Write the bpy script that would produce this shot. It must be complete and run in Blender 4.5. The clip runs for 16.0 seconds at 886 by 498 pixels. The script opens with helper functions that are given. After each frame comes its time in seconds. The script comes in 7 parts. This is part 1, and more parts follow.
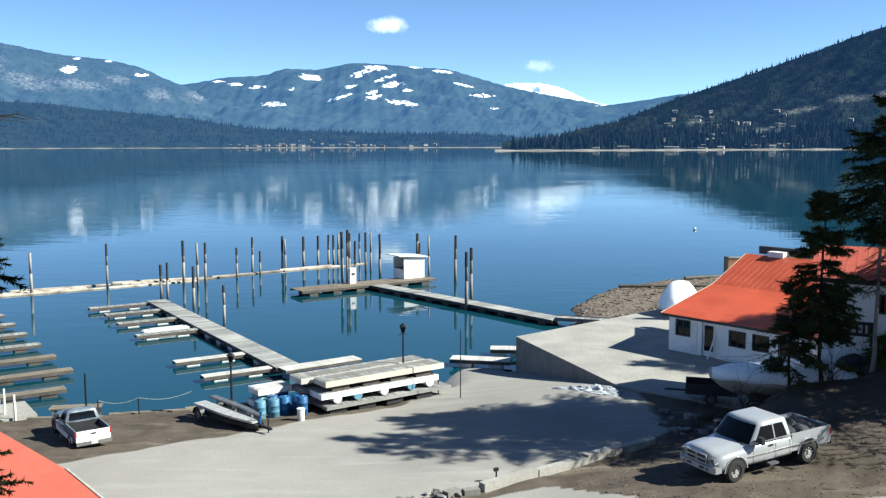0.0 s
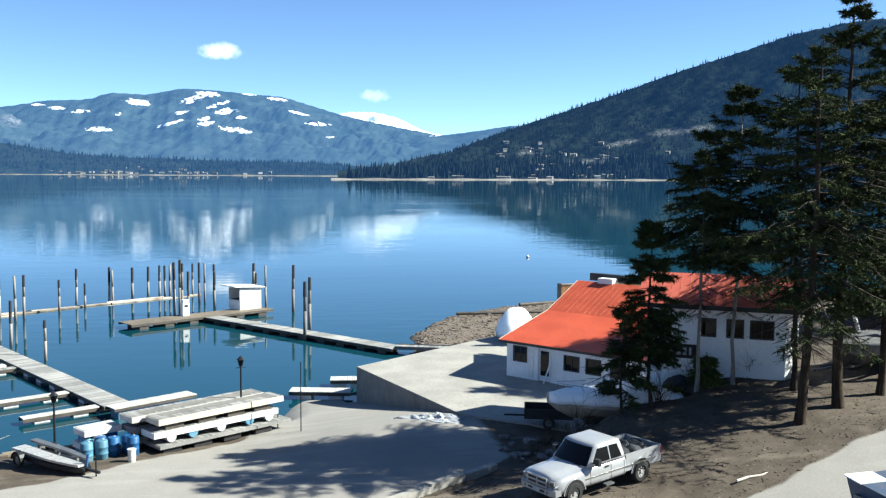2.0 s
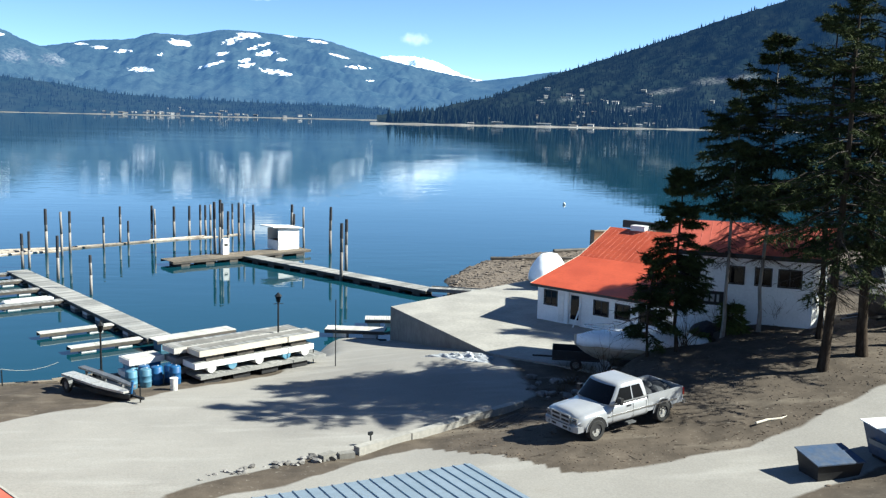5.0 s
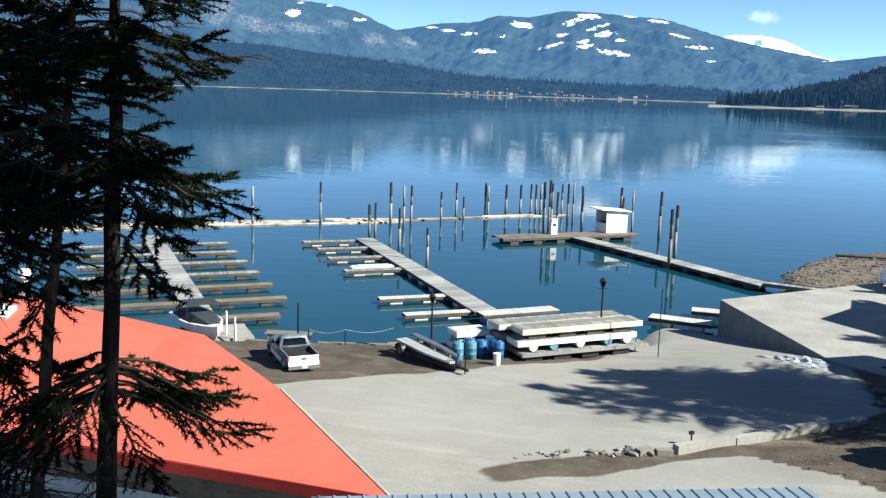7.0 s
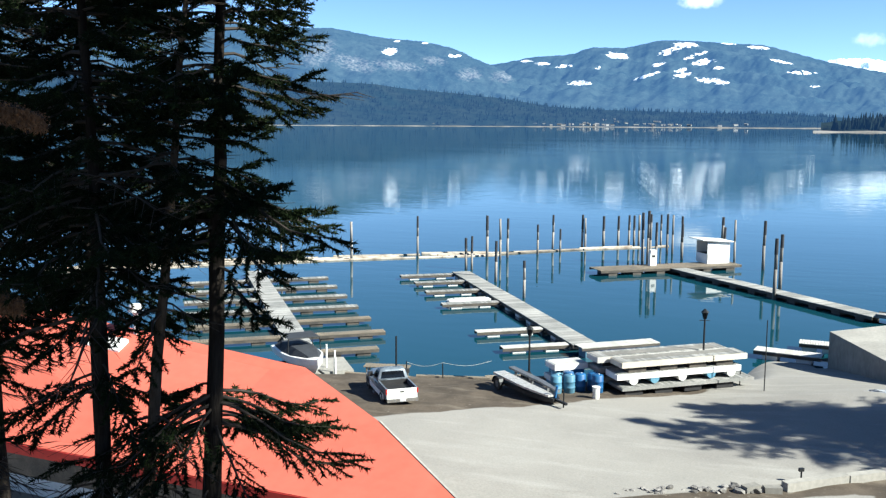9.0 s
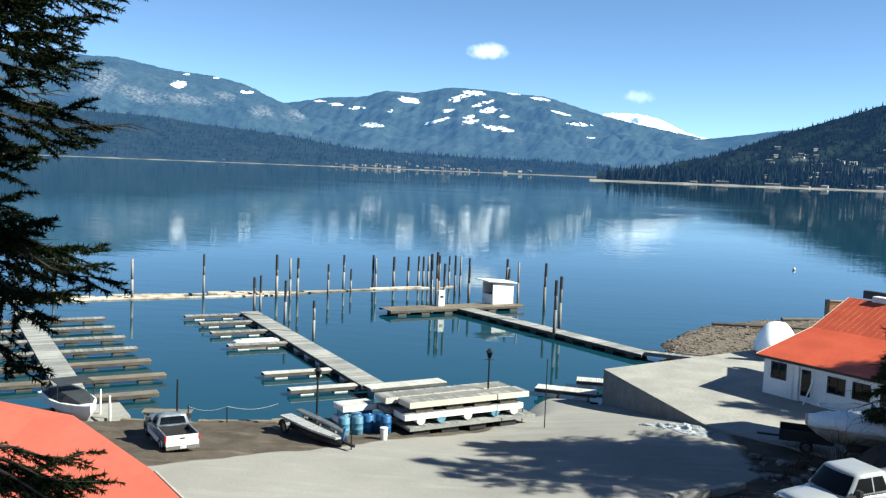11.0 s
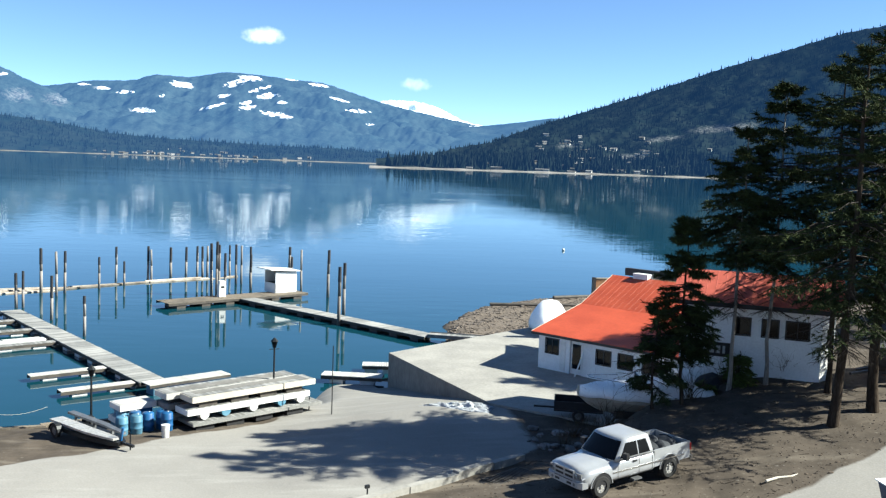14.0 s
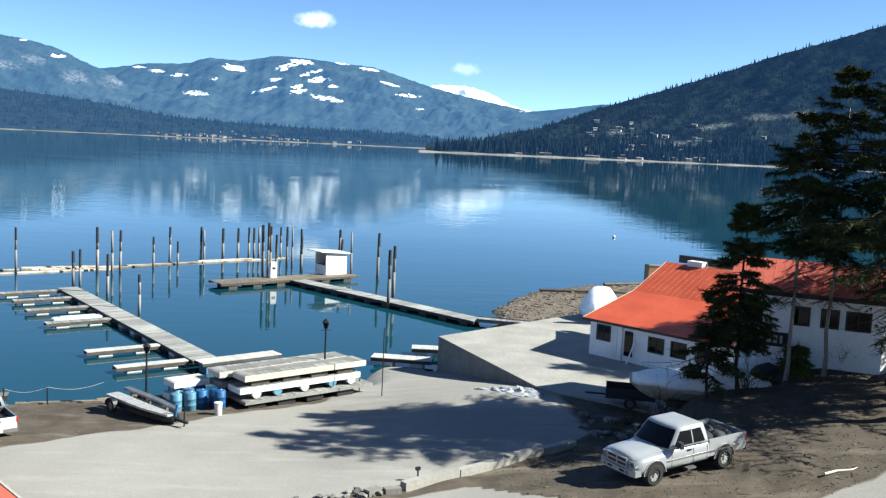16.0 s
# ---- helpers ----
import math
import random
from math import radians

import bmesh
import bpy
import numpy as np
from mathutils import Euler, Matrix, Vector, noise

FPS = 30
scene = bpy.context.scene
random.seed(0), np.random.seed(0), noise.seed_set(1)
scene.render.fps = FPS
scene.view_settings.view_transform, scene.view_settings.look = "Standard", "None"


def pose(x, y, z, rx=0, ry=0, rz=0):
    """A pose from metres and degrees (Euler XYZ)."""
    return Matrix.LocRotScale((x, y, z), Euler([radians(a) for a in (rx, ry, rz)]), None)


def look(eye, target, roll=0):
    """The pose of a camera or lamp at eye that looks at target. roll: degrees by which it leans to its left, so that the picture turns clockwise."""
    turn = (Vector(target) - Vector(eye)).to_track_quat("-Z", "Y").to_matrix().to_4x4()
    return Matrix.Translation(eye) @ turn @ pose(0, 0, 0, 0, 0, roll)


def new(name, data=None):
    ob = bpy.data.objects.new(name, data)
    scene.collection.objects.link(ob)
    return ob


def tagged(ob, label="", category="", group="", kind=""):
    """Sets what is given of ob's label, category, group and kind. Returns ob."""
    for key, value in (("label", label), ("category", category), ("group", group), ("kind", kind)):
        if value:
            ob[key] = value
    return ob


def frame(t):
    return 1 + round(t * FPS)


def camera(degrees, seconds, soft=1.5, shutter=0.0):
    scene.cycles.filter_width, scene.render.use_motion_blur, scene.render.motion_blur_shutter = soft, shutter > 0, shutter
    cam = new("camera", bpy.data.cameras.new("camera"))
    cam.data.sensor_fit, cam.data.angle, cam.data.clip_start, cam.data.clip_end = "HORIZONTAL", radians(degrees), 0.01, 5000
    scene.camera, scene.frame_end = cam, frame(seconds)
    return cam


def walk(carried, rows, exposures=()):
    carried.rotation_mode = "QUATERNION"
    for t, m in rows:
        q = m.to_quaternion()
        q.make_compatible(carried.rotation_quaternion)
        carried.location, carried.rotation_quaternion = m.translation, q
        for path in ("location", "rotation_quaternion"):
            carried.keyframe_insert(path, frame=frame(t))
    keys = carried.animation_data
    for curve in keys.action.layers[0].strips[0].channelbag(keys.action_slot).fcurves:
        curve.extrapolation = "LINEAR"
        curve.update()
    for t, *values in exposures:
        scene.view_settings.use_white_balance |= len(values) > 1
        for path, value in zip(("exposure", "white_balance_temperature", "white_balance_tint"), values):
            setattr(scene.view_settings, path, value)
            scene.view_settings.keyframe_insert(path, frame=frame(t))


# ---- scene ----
from mathutils.bvhtree import BVHTree

# camera: a phone held on a balcony above the marina
cam = camera(50.0, 16.0, soft=1.3)
PATH = [
    (0, pose(0.178, 0.082, 15.014, 83.58, 0.06, 0.11)),
    (0.5, pose(0.123, 0.114, 15.048, 84.04, 0.11, -2.63)),
    (1, pose(0.063, 0.169, 15.053, 84.64, -0.09, -5.25)),
    (1.5, pose(0.047, 0.251, 15.055, 85.13, -0.48, -7.49)),
    (2, pose(0.005, 0.292, 15.044, 85.33, -0.41, -9.71)),
    (2.5, pose(-0.021, 0.267, 15.011, 85.17, -0.64, -11.96)),
    (3, pose(-0.025, 0.239, 15.019, 84.43, -1.99, -13.22)),
    (3.2, pose(-0.050, 0.237, 15.027, 84.13, -2.30, -13.49)),
    (5.3, pose(0.147, -0.801, 14.971, 81.94, -1.39, -4.39)),
    (5.5, pose(0.203, -0.707, 14.973, 81.96, -1.63, -2.00)),
    (6, pose(0.150, -0.493, 15.044, 81.78, -1.96, 2.53)),
    (6.5, pose(0.053, -0.245, 15.018, 80.72, -1.96, 7.39)),
    (7, pose(-0.028, -0.017, 15.013, 80.39, -1.80, 12.46)),
    (7.5, pose(-0.057, 0.092, 15.001, 80.33, -1.01, 15.80)),
    (8, pose(-0.030, 0.100, 15.007, 80.73, -0.26, 18.76)),
    (8.5, pose(-0.011, -0.095, 15.004, 81.58, -0.58, 19.27)),
    (9, pose(0.022, -0.081, 14.993, 82.30, -0.31, 18.14)),
    (9.5, pose(0.103, -0.005, 15.007, 82.79, -0.56, 14.84)),
    (9.7, pose(0.065, 0.048, 14.965, 83.03, -1.27, 13.12)),
    (11.8, pose(0.102, 0.221, 15.011, 85.50, -1.79, 2.52)),
    (12, pose(0.146, 0.233, 14.990, 85.45, -1.79, 1.52)),
    (12.5, pose(0.080, 0.024, 15.000, 85.18, -1.53, -1.75)),
    (13, pose(0.023, 0.023, 15.051, 84.59, -1.92, -4.60)),
    (13.5, pose(-0.034, 0.125, 15.019, 84.65, -2.48, -6.79)),
    (14, pose(0.008, 0.152, 14.990, 84.69, -2.13, -7.40)),
    (14.5, pose(-0.066, 0.181, 14.991, 84.49, -3.02, -8.44)),
    (15, pose(-0.107, 0.217, 14.951, 84.32, -2.93, -8.66)),
    (15.5, pose(-0.161, 0.341, 14.865, 84.28, -2.98, -7.39)),
    (16, pose(-0.203, 0.401, 14.859, 83.68, -2.70, -4.45)),
]
walk(cam, PATH, [(t, e, 5680, 0) if t != 12.0 else (t, e, 5900, -4) for t, e in ((0.0, 1.48), (1.5, 1.58), (3.0, 1.90), (5.5, 1.54), (7.0, 1.48), (8.0, 1.68), (9.5, 1.65), (12.0, 1.42), (14.5, 1.72), (16.0, 1.56))])

# ---- world and sun ----
SUN_DIR = Vector((0.992, -0.125, 0.0)).normalized()
SUN_ELEV = radians(36)
world = bpy.data.worlds.new("world")
scene.world = world
world.use_nodes = True
wn, wl = world.node_tree.nodes, world.node_tree.links
wn.clear()
w_out = wn.new("ShaderNodeOutputWorld")
w_bg = wn.new("ShaderNodeBackground")
w_sky = wn.new("ShaderNodeTexSky")
w_sky.sky_type = "NISHITA"
w_sky.sun_disc = False
w_sky.sun_elevation = SUN_ELEV
w_sky.sun_rotation = math.atan2(SUN_DIR.x, SUN_DIR.y)
w_sky.air_density = 0.42
w_sky.dust_density = 0.0
w_sky.ozone_density = 1.3
w_bg.inputs["Strength"].default_value = 0.068


def cloud_mask(az, el, half_w, half_h, seed):
    """A small fair-weather cloud as a soft blob of sky directions."""
    tc = wn.new("ShaderNodeTexCoord")
    a, e = radians(az), radians(el)
    c = Vector((math.sin(a) * math.cos(e), math.cos(a) * math.cos(e), math.sin(e)))
    right = Vector((math.cos(a), -math.sin(a), 0))
    up = right.cross(c)
    noi = wn.new("ShaderNodeTexNoise")
    noi.inputs["Scale"].default_value = 90 + seed
    noi.inputs["Detail"].default_value = 6
    wl.new(tc.outputs["Generated"], noi.inputs["Vector"])
    parts = []
    for axis, half in ((right, half_w), (up, half_h)):
        d = wn.new("ShaderNodeVectorMath")
        d.operation = "DOT_PRODUCT"
        wl.new(tc.outputs["Generated"], d.inputs[0])
        d.inputs[1].default_value = axis
        m = wn.new("ShaderNodeMath")
        m.operation = "MULTIPLY"
        wl.new(d.outputs["Value"], m.inputs[0])
        m.inputs[1].default_value = 1 / math.sin(radians(half))
        s = wn.new("ShaderNodeMath")
        s.operation = "MULTIPLY"
        wl.new(m.outputs[0], s.inputs[0])
        wl.new(m.outputs[0], s.inputs[1])
        parts.append(s)
    add = wn.new("ShaderNodeMath")
    wl.new(parts[0].outputs[0], add.inputs[0])
    wl.new(parts[1].outputs[0], add.inputs[1])
    add2 = wn.new("ShaderNodeMath")
    add2.operation = "MULTIPLY_ADD"
    wl.new(noi.outputs["Fac"], add2.inputs[0])
    add2.inputs[1].default_value = 1.6
    wl.new(add.outputs[0], add2.inputs[2])
    ramp = wn.new("ShaderNodeMapRange")
    ramp.interpolation_type = "SMOOTHSTEP"
    wl.new(add2.outputs[0], ramp.inputs["Value"])
    ramp.inputs["From Min"].default_value = 1.8
    ramp.inputs["From Max"].default_value = 0.6
    front = wn.new("ShaderNodeVectorMath")
    front.operation = "DOT_PRODUCT"
    wl.new(tc.outputs["Generated"], front.inputs[0])
    front.inputs[1].default_value = c
    gate = wn.new("ShaderNodeMath")
    gate.operation = "GREATER_THAN"
    wl.new(front.outputs["Value"], gate.inputs[0])
    gate.inputs[1].default_value = 0.5
    mul = wn.new("ShaderNodeMath")
    mul.operation = "MULTIPLY"
    wl.new(ramp.outputs["Result"], mul.inputs[0])
    wl.new(gate.outputs[0], mul.inputs[1])
    return mul


sky_color = w_sky.outputs["Color"]
for az, el, hw, hh, amount, seed in ((-3.4, 6.85, 1.35, 0.55, 0.95, 0), (5.6, 4.45, 0.95, 0.45, 0.40, 37)):
    mask = cloud_mask(az, el, hw, hh, seed)
    amt = wn.new("ShaderNodeMath")
    amt.operation = "MULTIPLY"
    wl.new(mask.outputs[0], amt.inputs[0])
    amt.inputs[1].default_value = amount
    mix = wn.new("ShaderNodeMix")
    mix.data_type = "RGBA"
    wl.new(amt.outputs[0], mix.inputs["Factor"])
    wl.new(sky_color, mix.inputs["A"])
    mix.inputs["B"].default_value = (8.0, 8.1, 8.2, 1)
    sky_color = mix.outputs["Result"]
wl.new(sky_color, w_bg.inputs["Color"])
wl.new(w_bg.outputs[0], w_out.inputs[0])

sun_data = bpy.data.lights.new("sun", "SUN")
sun_data.energy = 5.0
sun_data.angle = radians(0.53)
sun_data.color = (1.0, 0.885, 0.73)
sun = new("sun", sun_data)
sun.matrix_world = look(SUN_DIR * 80 + Vector((0, 40, 60)), SUN_DIR * 80 + Vector((0, 40, 60)) - (SUN_DIR * math.cos(SUN_ELEV) + Vector((0, 0, math.sin(SUN_ELEV)))))
scene.view_settings.exposure = 0.0


# ---- materials ----
def material(name, color=(0.5, 0.5, 0.5), rough=0.7, metal=0.0, second=None, scale=3.0, amount=1.0, fine=30.0, fine_amount=0.25,
             bump=0.0, bump_scale=40.0, stretch=(1, 1, 1), random_amount=0.0, islands=False, specular=0.4, coat=0.0, space="Object"):
    """A surface with stains at one scale, grain at a finer one, and relief."""
    m = bpy.data.materials.new(name)
    m.use_nodes = True
    n, l = m.node_tree.nodes, m.node_tree.links
    b = n["Principled BSDF"]
    b.inputs["Roughness"].default_value = rough
    b.inputs["Metallic"].default_value = metal
    b.inputs["Specular IOR Level"].default_value = specular
    b.inputs["Coat Weight"].default_value = coat
    tc = n.new("ShaderNodeTexCoord")
    mp = n.new("ShaderNodeMapping")
    mp.inputs["Scale"].default_value = stretch
    l.new(tc.outputs[space], mp.inputs["Vector"])
    n1 = n.new("ShaderNodeTexNoise")
    n1.inputs["Scale"].default_value = scale
    n1.inputs["Detail"].default_value = 5
    n1.inputs["Roughness"].default_value = 0.65
    l.new(mp.outputs[0], n1.inputs["Vector"])
    r1 = n.new("ShaderNodeMapRange")
    r1.inputs["From Min"].default_value = 0.38
    r1.inputs["From Max"].default_value = 0.62
    r1.inputs["To Max"].default_value = amount
    l.new(n1.outputs["Fac"], r1.inputs["Value"])
    mix = n.new("ShaderNodeMix")
    mix.data_type = "RGBA"
    mix.inputs["A"].default_value = (*color, 1)
    second = second or tuple(c * 0.72 for c in color)
    mix.inputs["B"].default_value = (*second, 1)
    l.new(r1.outputs["Result"], mix.inputs["Factor"])
    n2 = n.new("ShaderNodeTexNoise")
    n2.inputs["Scale"].default_value = fine
    n2.inputs["Detail"].default_value = 3
    l.new(mp.outputs[0], n2.inputs["Vector"])
    r2 = n.new("ShaderNodeMapRange")
    r2.inputs["From Min"].default_value = 0.3
    r2.inputs["From Max"].default_value = 0.7
    r2.inputs["To Min"].default_value = 1 - fine_amount
    r2.inputs["To Max"].default_value = 1 + fine_amount
    l.new(n2.outputs["Fac"], r2.inputs["Value"])
    value = r2.outputs["Result"]
    if random_amount:
        if islands:
            src = n.new("ShaderNodeNewGeometry").outputs["Random Per Island"]
        else:
            src = n.new("ShaderNodeObjectInfo").outputs["Random"]
        r3 = n.new("ShaderNodeMapRange")
        r3.inputs["To Min"].default_value = 1 - random_amount
        r3.inputs["To Max"].default_value = 1 + random_amount
        l.new(src, r3.inputs["Value"])
        mu = n.new("ShaderNodeMath")
        mu.operation = "MULTIPLY"
        l.new(value, mu.inputs[0])
        l.new(r3.outputs["Result"], mu.inputs[1])
        value = mu.outputs[0]
    hsv = n.new("ShaderNodeHueSaturation")
    l.new(mix.outputs["Result"], hsv.inputs["Color"])
    l.new(value, hsv.inputs["Value"])
    l.new(hsv.outputs["Color"], b.inputs["Base Color"])
    if bump:
        n3 = n.new("ShaderNodeTexNoise")
        n3.inputs["Scale"].default_value = bump_scale
        n3.inputs["Detail"].default_value = 4
        l.new(mp.outputs[0], n3.inputs["Vector"])
        bp = n.new("ShaderNodeBump")
        bp.inputs["Strength"].default_value = bump
        bp.inputs["Distance"].default_value = 0.03
        l.new(n3.outputs["Fac"], bp.inputs["Height"])
        l.new(bp.outputs[0], b.inputs["Normal"])
    return m


M = {}
M["concrete"] = material("concrete", (0.302, 0.289, 0.262), 0.85, scale=0.5, second=(0.236, 0.226, 0.206), fine=6, fine_amount=0.12, bump=0.2, bump_scale=25)
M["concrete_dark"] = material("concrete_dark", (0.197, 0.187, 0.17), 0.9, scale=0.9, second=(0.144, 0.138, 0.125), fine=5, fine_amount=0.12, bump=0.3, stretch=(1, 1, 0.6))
M["deck"] = material("deck", (0.275, 0.269, 0.256), 0.8, scale=0.5, second=(0.197, 0.197, 0.19), fine=14, fine_amount=0.2, random_amount=0.34, islands=True)
M["deck_white"] = material("deck_white", (0.518, 0.504, 0.475), 0.75, scale=0.6, second=(0.396, 0.382, 0.353), fine=14, fine_amount=0.12, random_amount=0.12, islands=True)
# dark wet timber, also the tone of the painted shade below the hall's eave
M["timber_wet_shade"] = material("timber_wet_shade", (0.08, 0.068, 0.056), 0.7, scale=1.2, second=(0.04, 0.036, 0.032), fine=20)
M["timber"] = material("timber", (0.217, 0.177, 0.131), 0.85, scale=0.8, second=(0.144, 0.125, 0.0984), fine=18, fine_amount=0.3, random_amount=0.2)
M["timber_cream"] = material("timber_cream", (0.512, 0.472, 0.394), 0.7, scale=0.7, second=(0.433, 0.394, 0.328), fine=16, fine_amount=0.1)
M["pile"] = material("pile", (0.165, 0.15, 0.138), 0.85, scale=0.6, second=(0.25, 0.232, 0.215), fine=9, fine_amount=0.3, random_amount=0.25, stretch=(3, 3, 0.5))
M["pile_cap"] = material("pile_cap", (0.028, 0.028, 0.032), 0.6, fine=8)
M["log"] = material("log", (0.376, 0.336, 0.284), 0.85, scale=0.5, second=(0.176, 0.14, 0.108), fine=12, fine_amount=0.25, random_amount=0.5)
M["white_paint"] = material("white_paint", (0.736, 0.736, 0.718), 0.6, scale=0.7, second=(0.626, 0.626, 0.607), fine=9, fine_amount=0.06)
M["white_float"] = material("white_float", (0.656, 0.656, 0.64), 0.45, scale=1.5, second=(0.496, 0.496, 0.48), fine=12, fine_amount=0.06)
M["tarp_white"] = material("tarp_white", (0.86, 0.87, 0.88), 0.55, scale=1.2, second=(0.74, 0.76, 0.78), fine=12, fine_amount=0.08, bump=0.4, bump_scale=4)
M["sheet_grey"] = material("sheet_grey", (0.44, 0.456, 0.48), 0.55, scale=1.2, second=(0.32, 0.336, 0.36), fine=12, fine_amount=0.08, bump=0.4, bump_scale=4)
M["blue_plastic"] = material("blue_plastic", (0.0131, 0.0656, 0.184), 0.45, scale=2, second=(0.0197, 0.092, 0.217), fine=10, fine_amount=0.1, random_amount=0.35)
M["blue_faded"] = material("blue_faded", (0.0656, 0.177, 0.275), 0.5, scale=2, second=(0.105, 0.217, 0.295), fine=10, fine_amount=0.1, random_amount=0.2)
M["red_roof"] = material("red_roof", (0.486, 0.113, 0.0754), 0.55, scale=0.35, second=(0.459, 0.102, 0.0656), fine=3, fine_amount=0.06)
M["orange_roof"] = material("orange_roof", (0.433, 0.0754, 0.0295), 0.55, scale=0.5, second=(0.361, 0.0578, 0.0217), fine=6, fine_amount=0.08)
M["fascia_red"] = material("fascia_red", (0.44, 0.024, 0.016), 0.5, scale=0.7, fine=8, fine_amount=0.1)
M["siding_white"] = material("siding_white", (0.80, 0.81, 0.81), 0.7, scale=0.6, second=(0.70, 0.71, 0.71), fine=10, fine_amount=0.06)
M["wrap"] = material("wrap", (0.88, 0.89, 0.90), 0.5, scale=1.2, second=(0.80, 0.82, 0.84), fine=12, fine_amount=0.06, bump=0.4, bump_scale=4)
M["wrap"].node_tree.nodes["Principled BSDF"].inputs["Subsurface Weight"].default_value = 0.9
M["wrap"].node_tree.nodes["Principled BSDF"].inputs["Subsurface Radius"].default_value = (1.2, 1.2, 1.2)
M["wrap"].node_tree.nodes["Principled BSDF"].inputs["Subsurface Scale"].default_value = 0.6
M["cedar"] = material("cedar", (0.34, 0.175, 0.085), 0.8, scale=0.8, second=(0.24, 0.12, 0.06), fine=10, fine_amount=0.2, random_amount=0.25)
M["trim_dark"] = material("trim_dark", (0.024, 0.024, 0.028), 0.5, fine=10)
M["glass_dark"] = material("glass_dark", (0.006, 0.007, 0.009), 0.05, fine=2, fine_amount=0.1, specular=0.22)
M["alloy"] = material("alloy", (0.528, 0.52, 0.496), 0.38, metal=0.35, scale=6, second=(0.36, 0.352, 0.336), fine=20, fine_amount=0.12)
M["silver_paint"] = material("silver_paint", (0.40, 0.41, 0.43), 0.28, metal=0.3, scale=1.2, second=(0.37, 0.38, 0.395), fine=20, fine_amount=0.03, coat=0.12)
M["grey_blue_paint"] = material("grey_blue_paint", (0.16, 0.192, 0.232), 0.4, metal=0.2, scale=1.5, fine=20, fine_amount=0.05, coat=0.3)
M["chrome"] = material("chrome", (0.70, 0.70, 0.70), 0.22, metal=0.9, fine=8, fine_amount=0.08)
M["rubber"] = material("rubber", (0.022, 0.022, 0.022), 0.85, fine=12)
M["black_plastic"] = material("black_plastic", (0.02, 0.02, 0.022), 0.6, fine=12)
M["steel_grey"] = material("steel_grey", (0.217, 0.223, 0.23), 0.45, metal=0.6, scale=3, fine=12, fine_amount=0.15)
M["black_iron"] = material("black_iron", (0.016, 0.0176, 0.02), 0.5, metal=0.3, fine=12)
M["lamp_red"] = material("lamp_red", (0.36, 0.016, 0.012), 0.3, fine=10, fine_amount=0.05)
M["lens_clear"] = material("lens_clear", (0.20, 0.205, 0.21), 0.12, fine=10, fine_amount=0.05)
M["gel_white"] = material("gel_white", (0.83, 0.82, 0.79), 0.28, scale=1, second=(0.72, 0.71, 0.68), fine=8, fine_amount=0.05, coat=0.3)
M["hull_cream"] = material("hull_cream", (0.496, 0.456, 0.384), 0.4, scale=1, second=(0.4, 0.368, 0.304), fine=8, fine_amount=0.08)
M["hull_dark"] = material("hull_dark", (0.024, 0.028, 0.036), 0.3, fine=8, fine_amount=0.1)
M["canvas_dark"] = material("canvas_dark", (0.028, 0.032, 0.04), 0.85, fine=14)
M["canvas_grey"] = material("canvas_grey", (0.104, 0.104, 0.108), 0.85, scale=1.2, second=(0.072, 0.072, 0.076), fine=14)
M["rope"] = material("rope", (0.36, 0.352, 0.32), 0.9, fine=40)
M["metal_roof_blue"] = material("metal_roof_blue", (0.275, 0.328, 0.374), 0.4, metal=0.35, scale=0.8, second=(0.236, 0.289, 0.328), fine=8, fine_amount=0.06)
M["bin_blue"] = material("bin_blue", (0.04, 0.068, 0.128), 0.5, scale=1.5, second=(0.072, 0.088, 0.12), fine=9, fine_amount=0.15)
M["bark"] = material("bark", (0.030, 0.0228, 0.0168), 0.95, scale=1.5, second=(0.056, 0.044, 0.034), fine=10, fine_amount=0.35, bump=0.8, bump_scale=12, stretch=(2, 2, 0.35), specular=0.05)
M["twig"] = material("twig", (0.0304, 0.0232, 0.0176), 0.9, fine=10)
M["needles_young"] = material("needles_young", (0.075, 0.105, 0.030), 0.8, scale=0.8, second=(0.11, 0.13, 0.04), fine=4, fine_amount=0.25, random_amount=0.3, islands=True, specular=0.05)
M["bark_pale"] = material("bark_pale", (0.27, 0.25, 0.225), 0.95, scale=1.5, second=(0.15, 0.135, 0.12), fine=10, fine_amount=0.3, bump=0.6, bump_scale=12, stretch=(2, 2, 0.35))
M["needles"] = material("needles", (0.024, 0.0352, 0.0136), 0.8, scale=0.5, second=(0.048, 0.0592, 0.0224), fine=4, fine_amount=0.25, random_amount=0.3, islands=True, specular=0.05)
# the close trees' shade is put into these near-black needle and bark colours
M["needles_shaded"] = material("needles_shaded", (0.006, 0.010, 0.0046), 0.8, scale=0.7, second=(0.010, 0.016, 0.006), fine=6, fine_amount=0.3, random_amount=0.3, islands=True, specular=0.03)
M["bark_shaded"] = material("bark_shaded", (0.009, 0.0074, 0.0064), 0.95, scale=1.5, second=(0.018, 0.0155, 0.0135), fine=10, fine_amount=0.35, bump=0.8, bump_scale=12, stretch=(2, 2, 0.35), specular=0.04)
M["needles_dry"] = material("needles_dry", (0.128, 0.06, 0.024), 0.8, scale=0.7, fine=6, fine_amount=0.3, random_amount=0.3, islands=True)
M["litter"] = material("litter", (0.0984, 0.0754, 0.0558), 0.95, scale=2, second=(0.0656, 0.0492, 0.0361), fine=9, fine_amount=0.3, random_amount=0.35, islands=True)
M["bush"] = material("bush", (0.08, 0.06, 0.036), 0.9, fine=10, random_amount=0.3, islands=True)
M["rock"] = material("rock", (0.164, 0.134, 0.108), 0.9, scale=1.5, second=(0.092, 0.0754, 0.0623), fine=12, fine_amount=0.3, random_amount=0.35, islands=True)
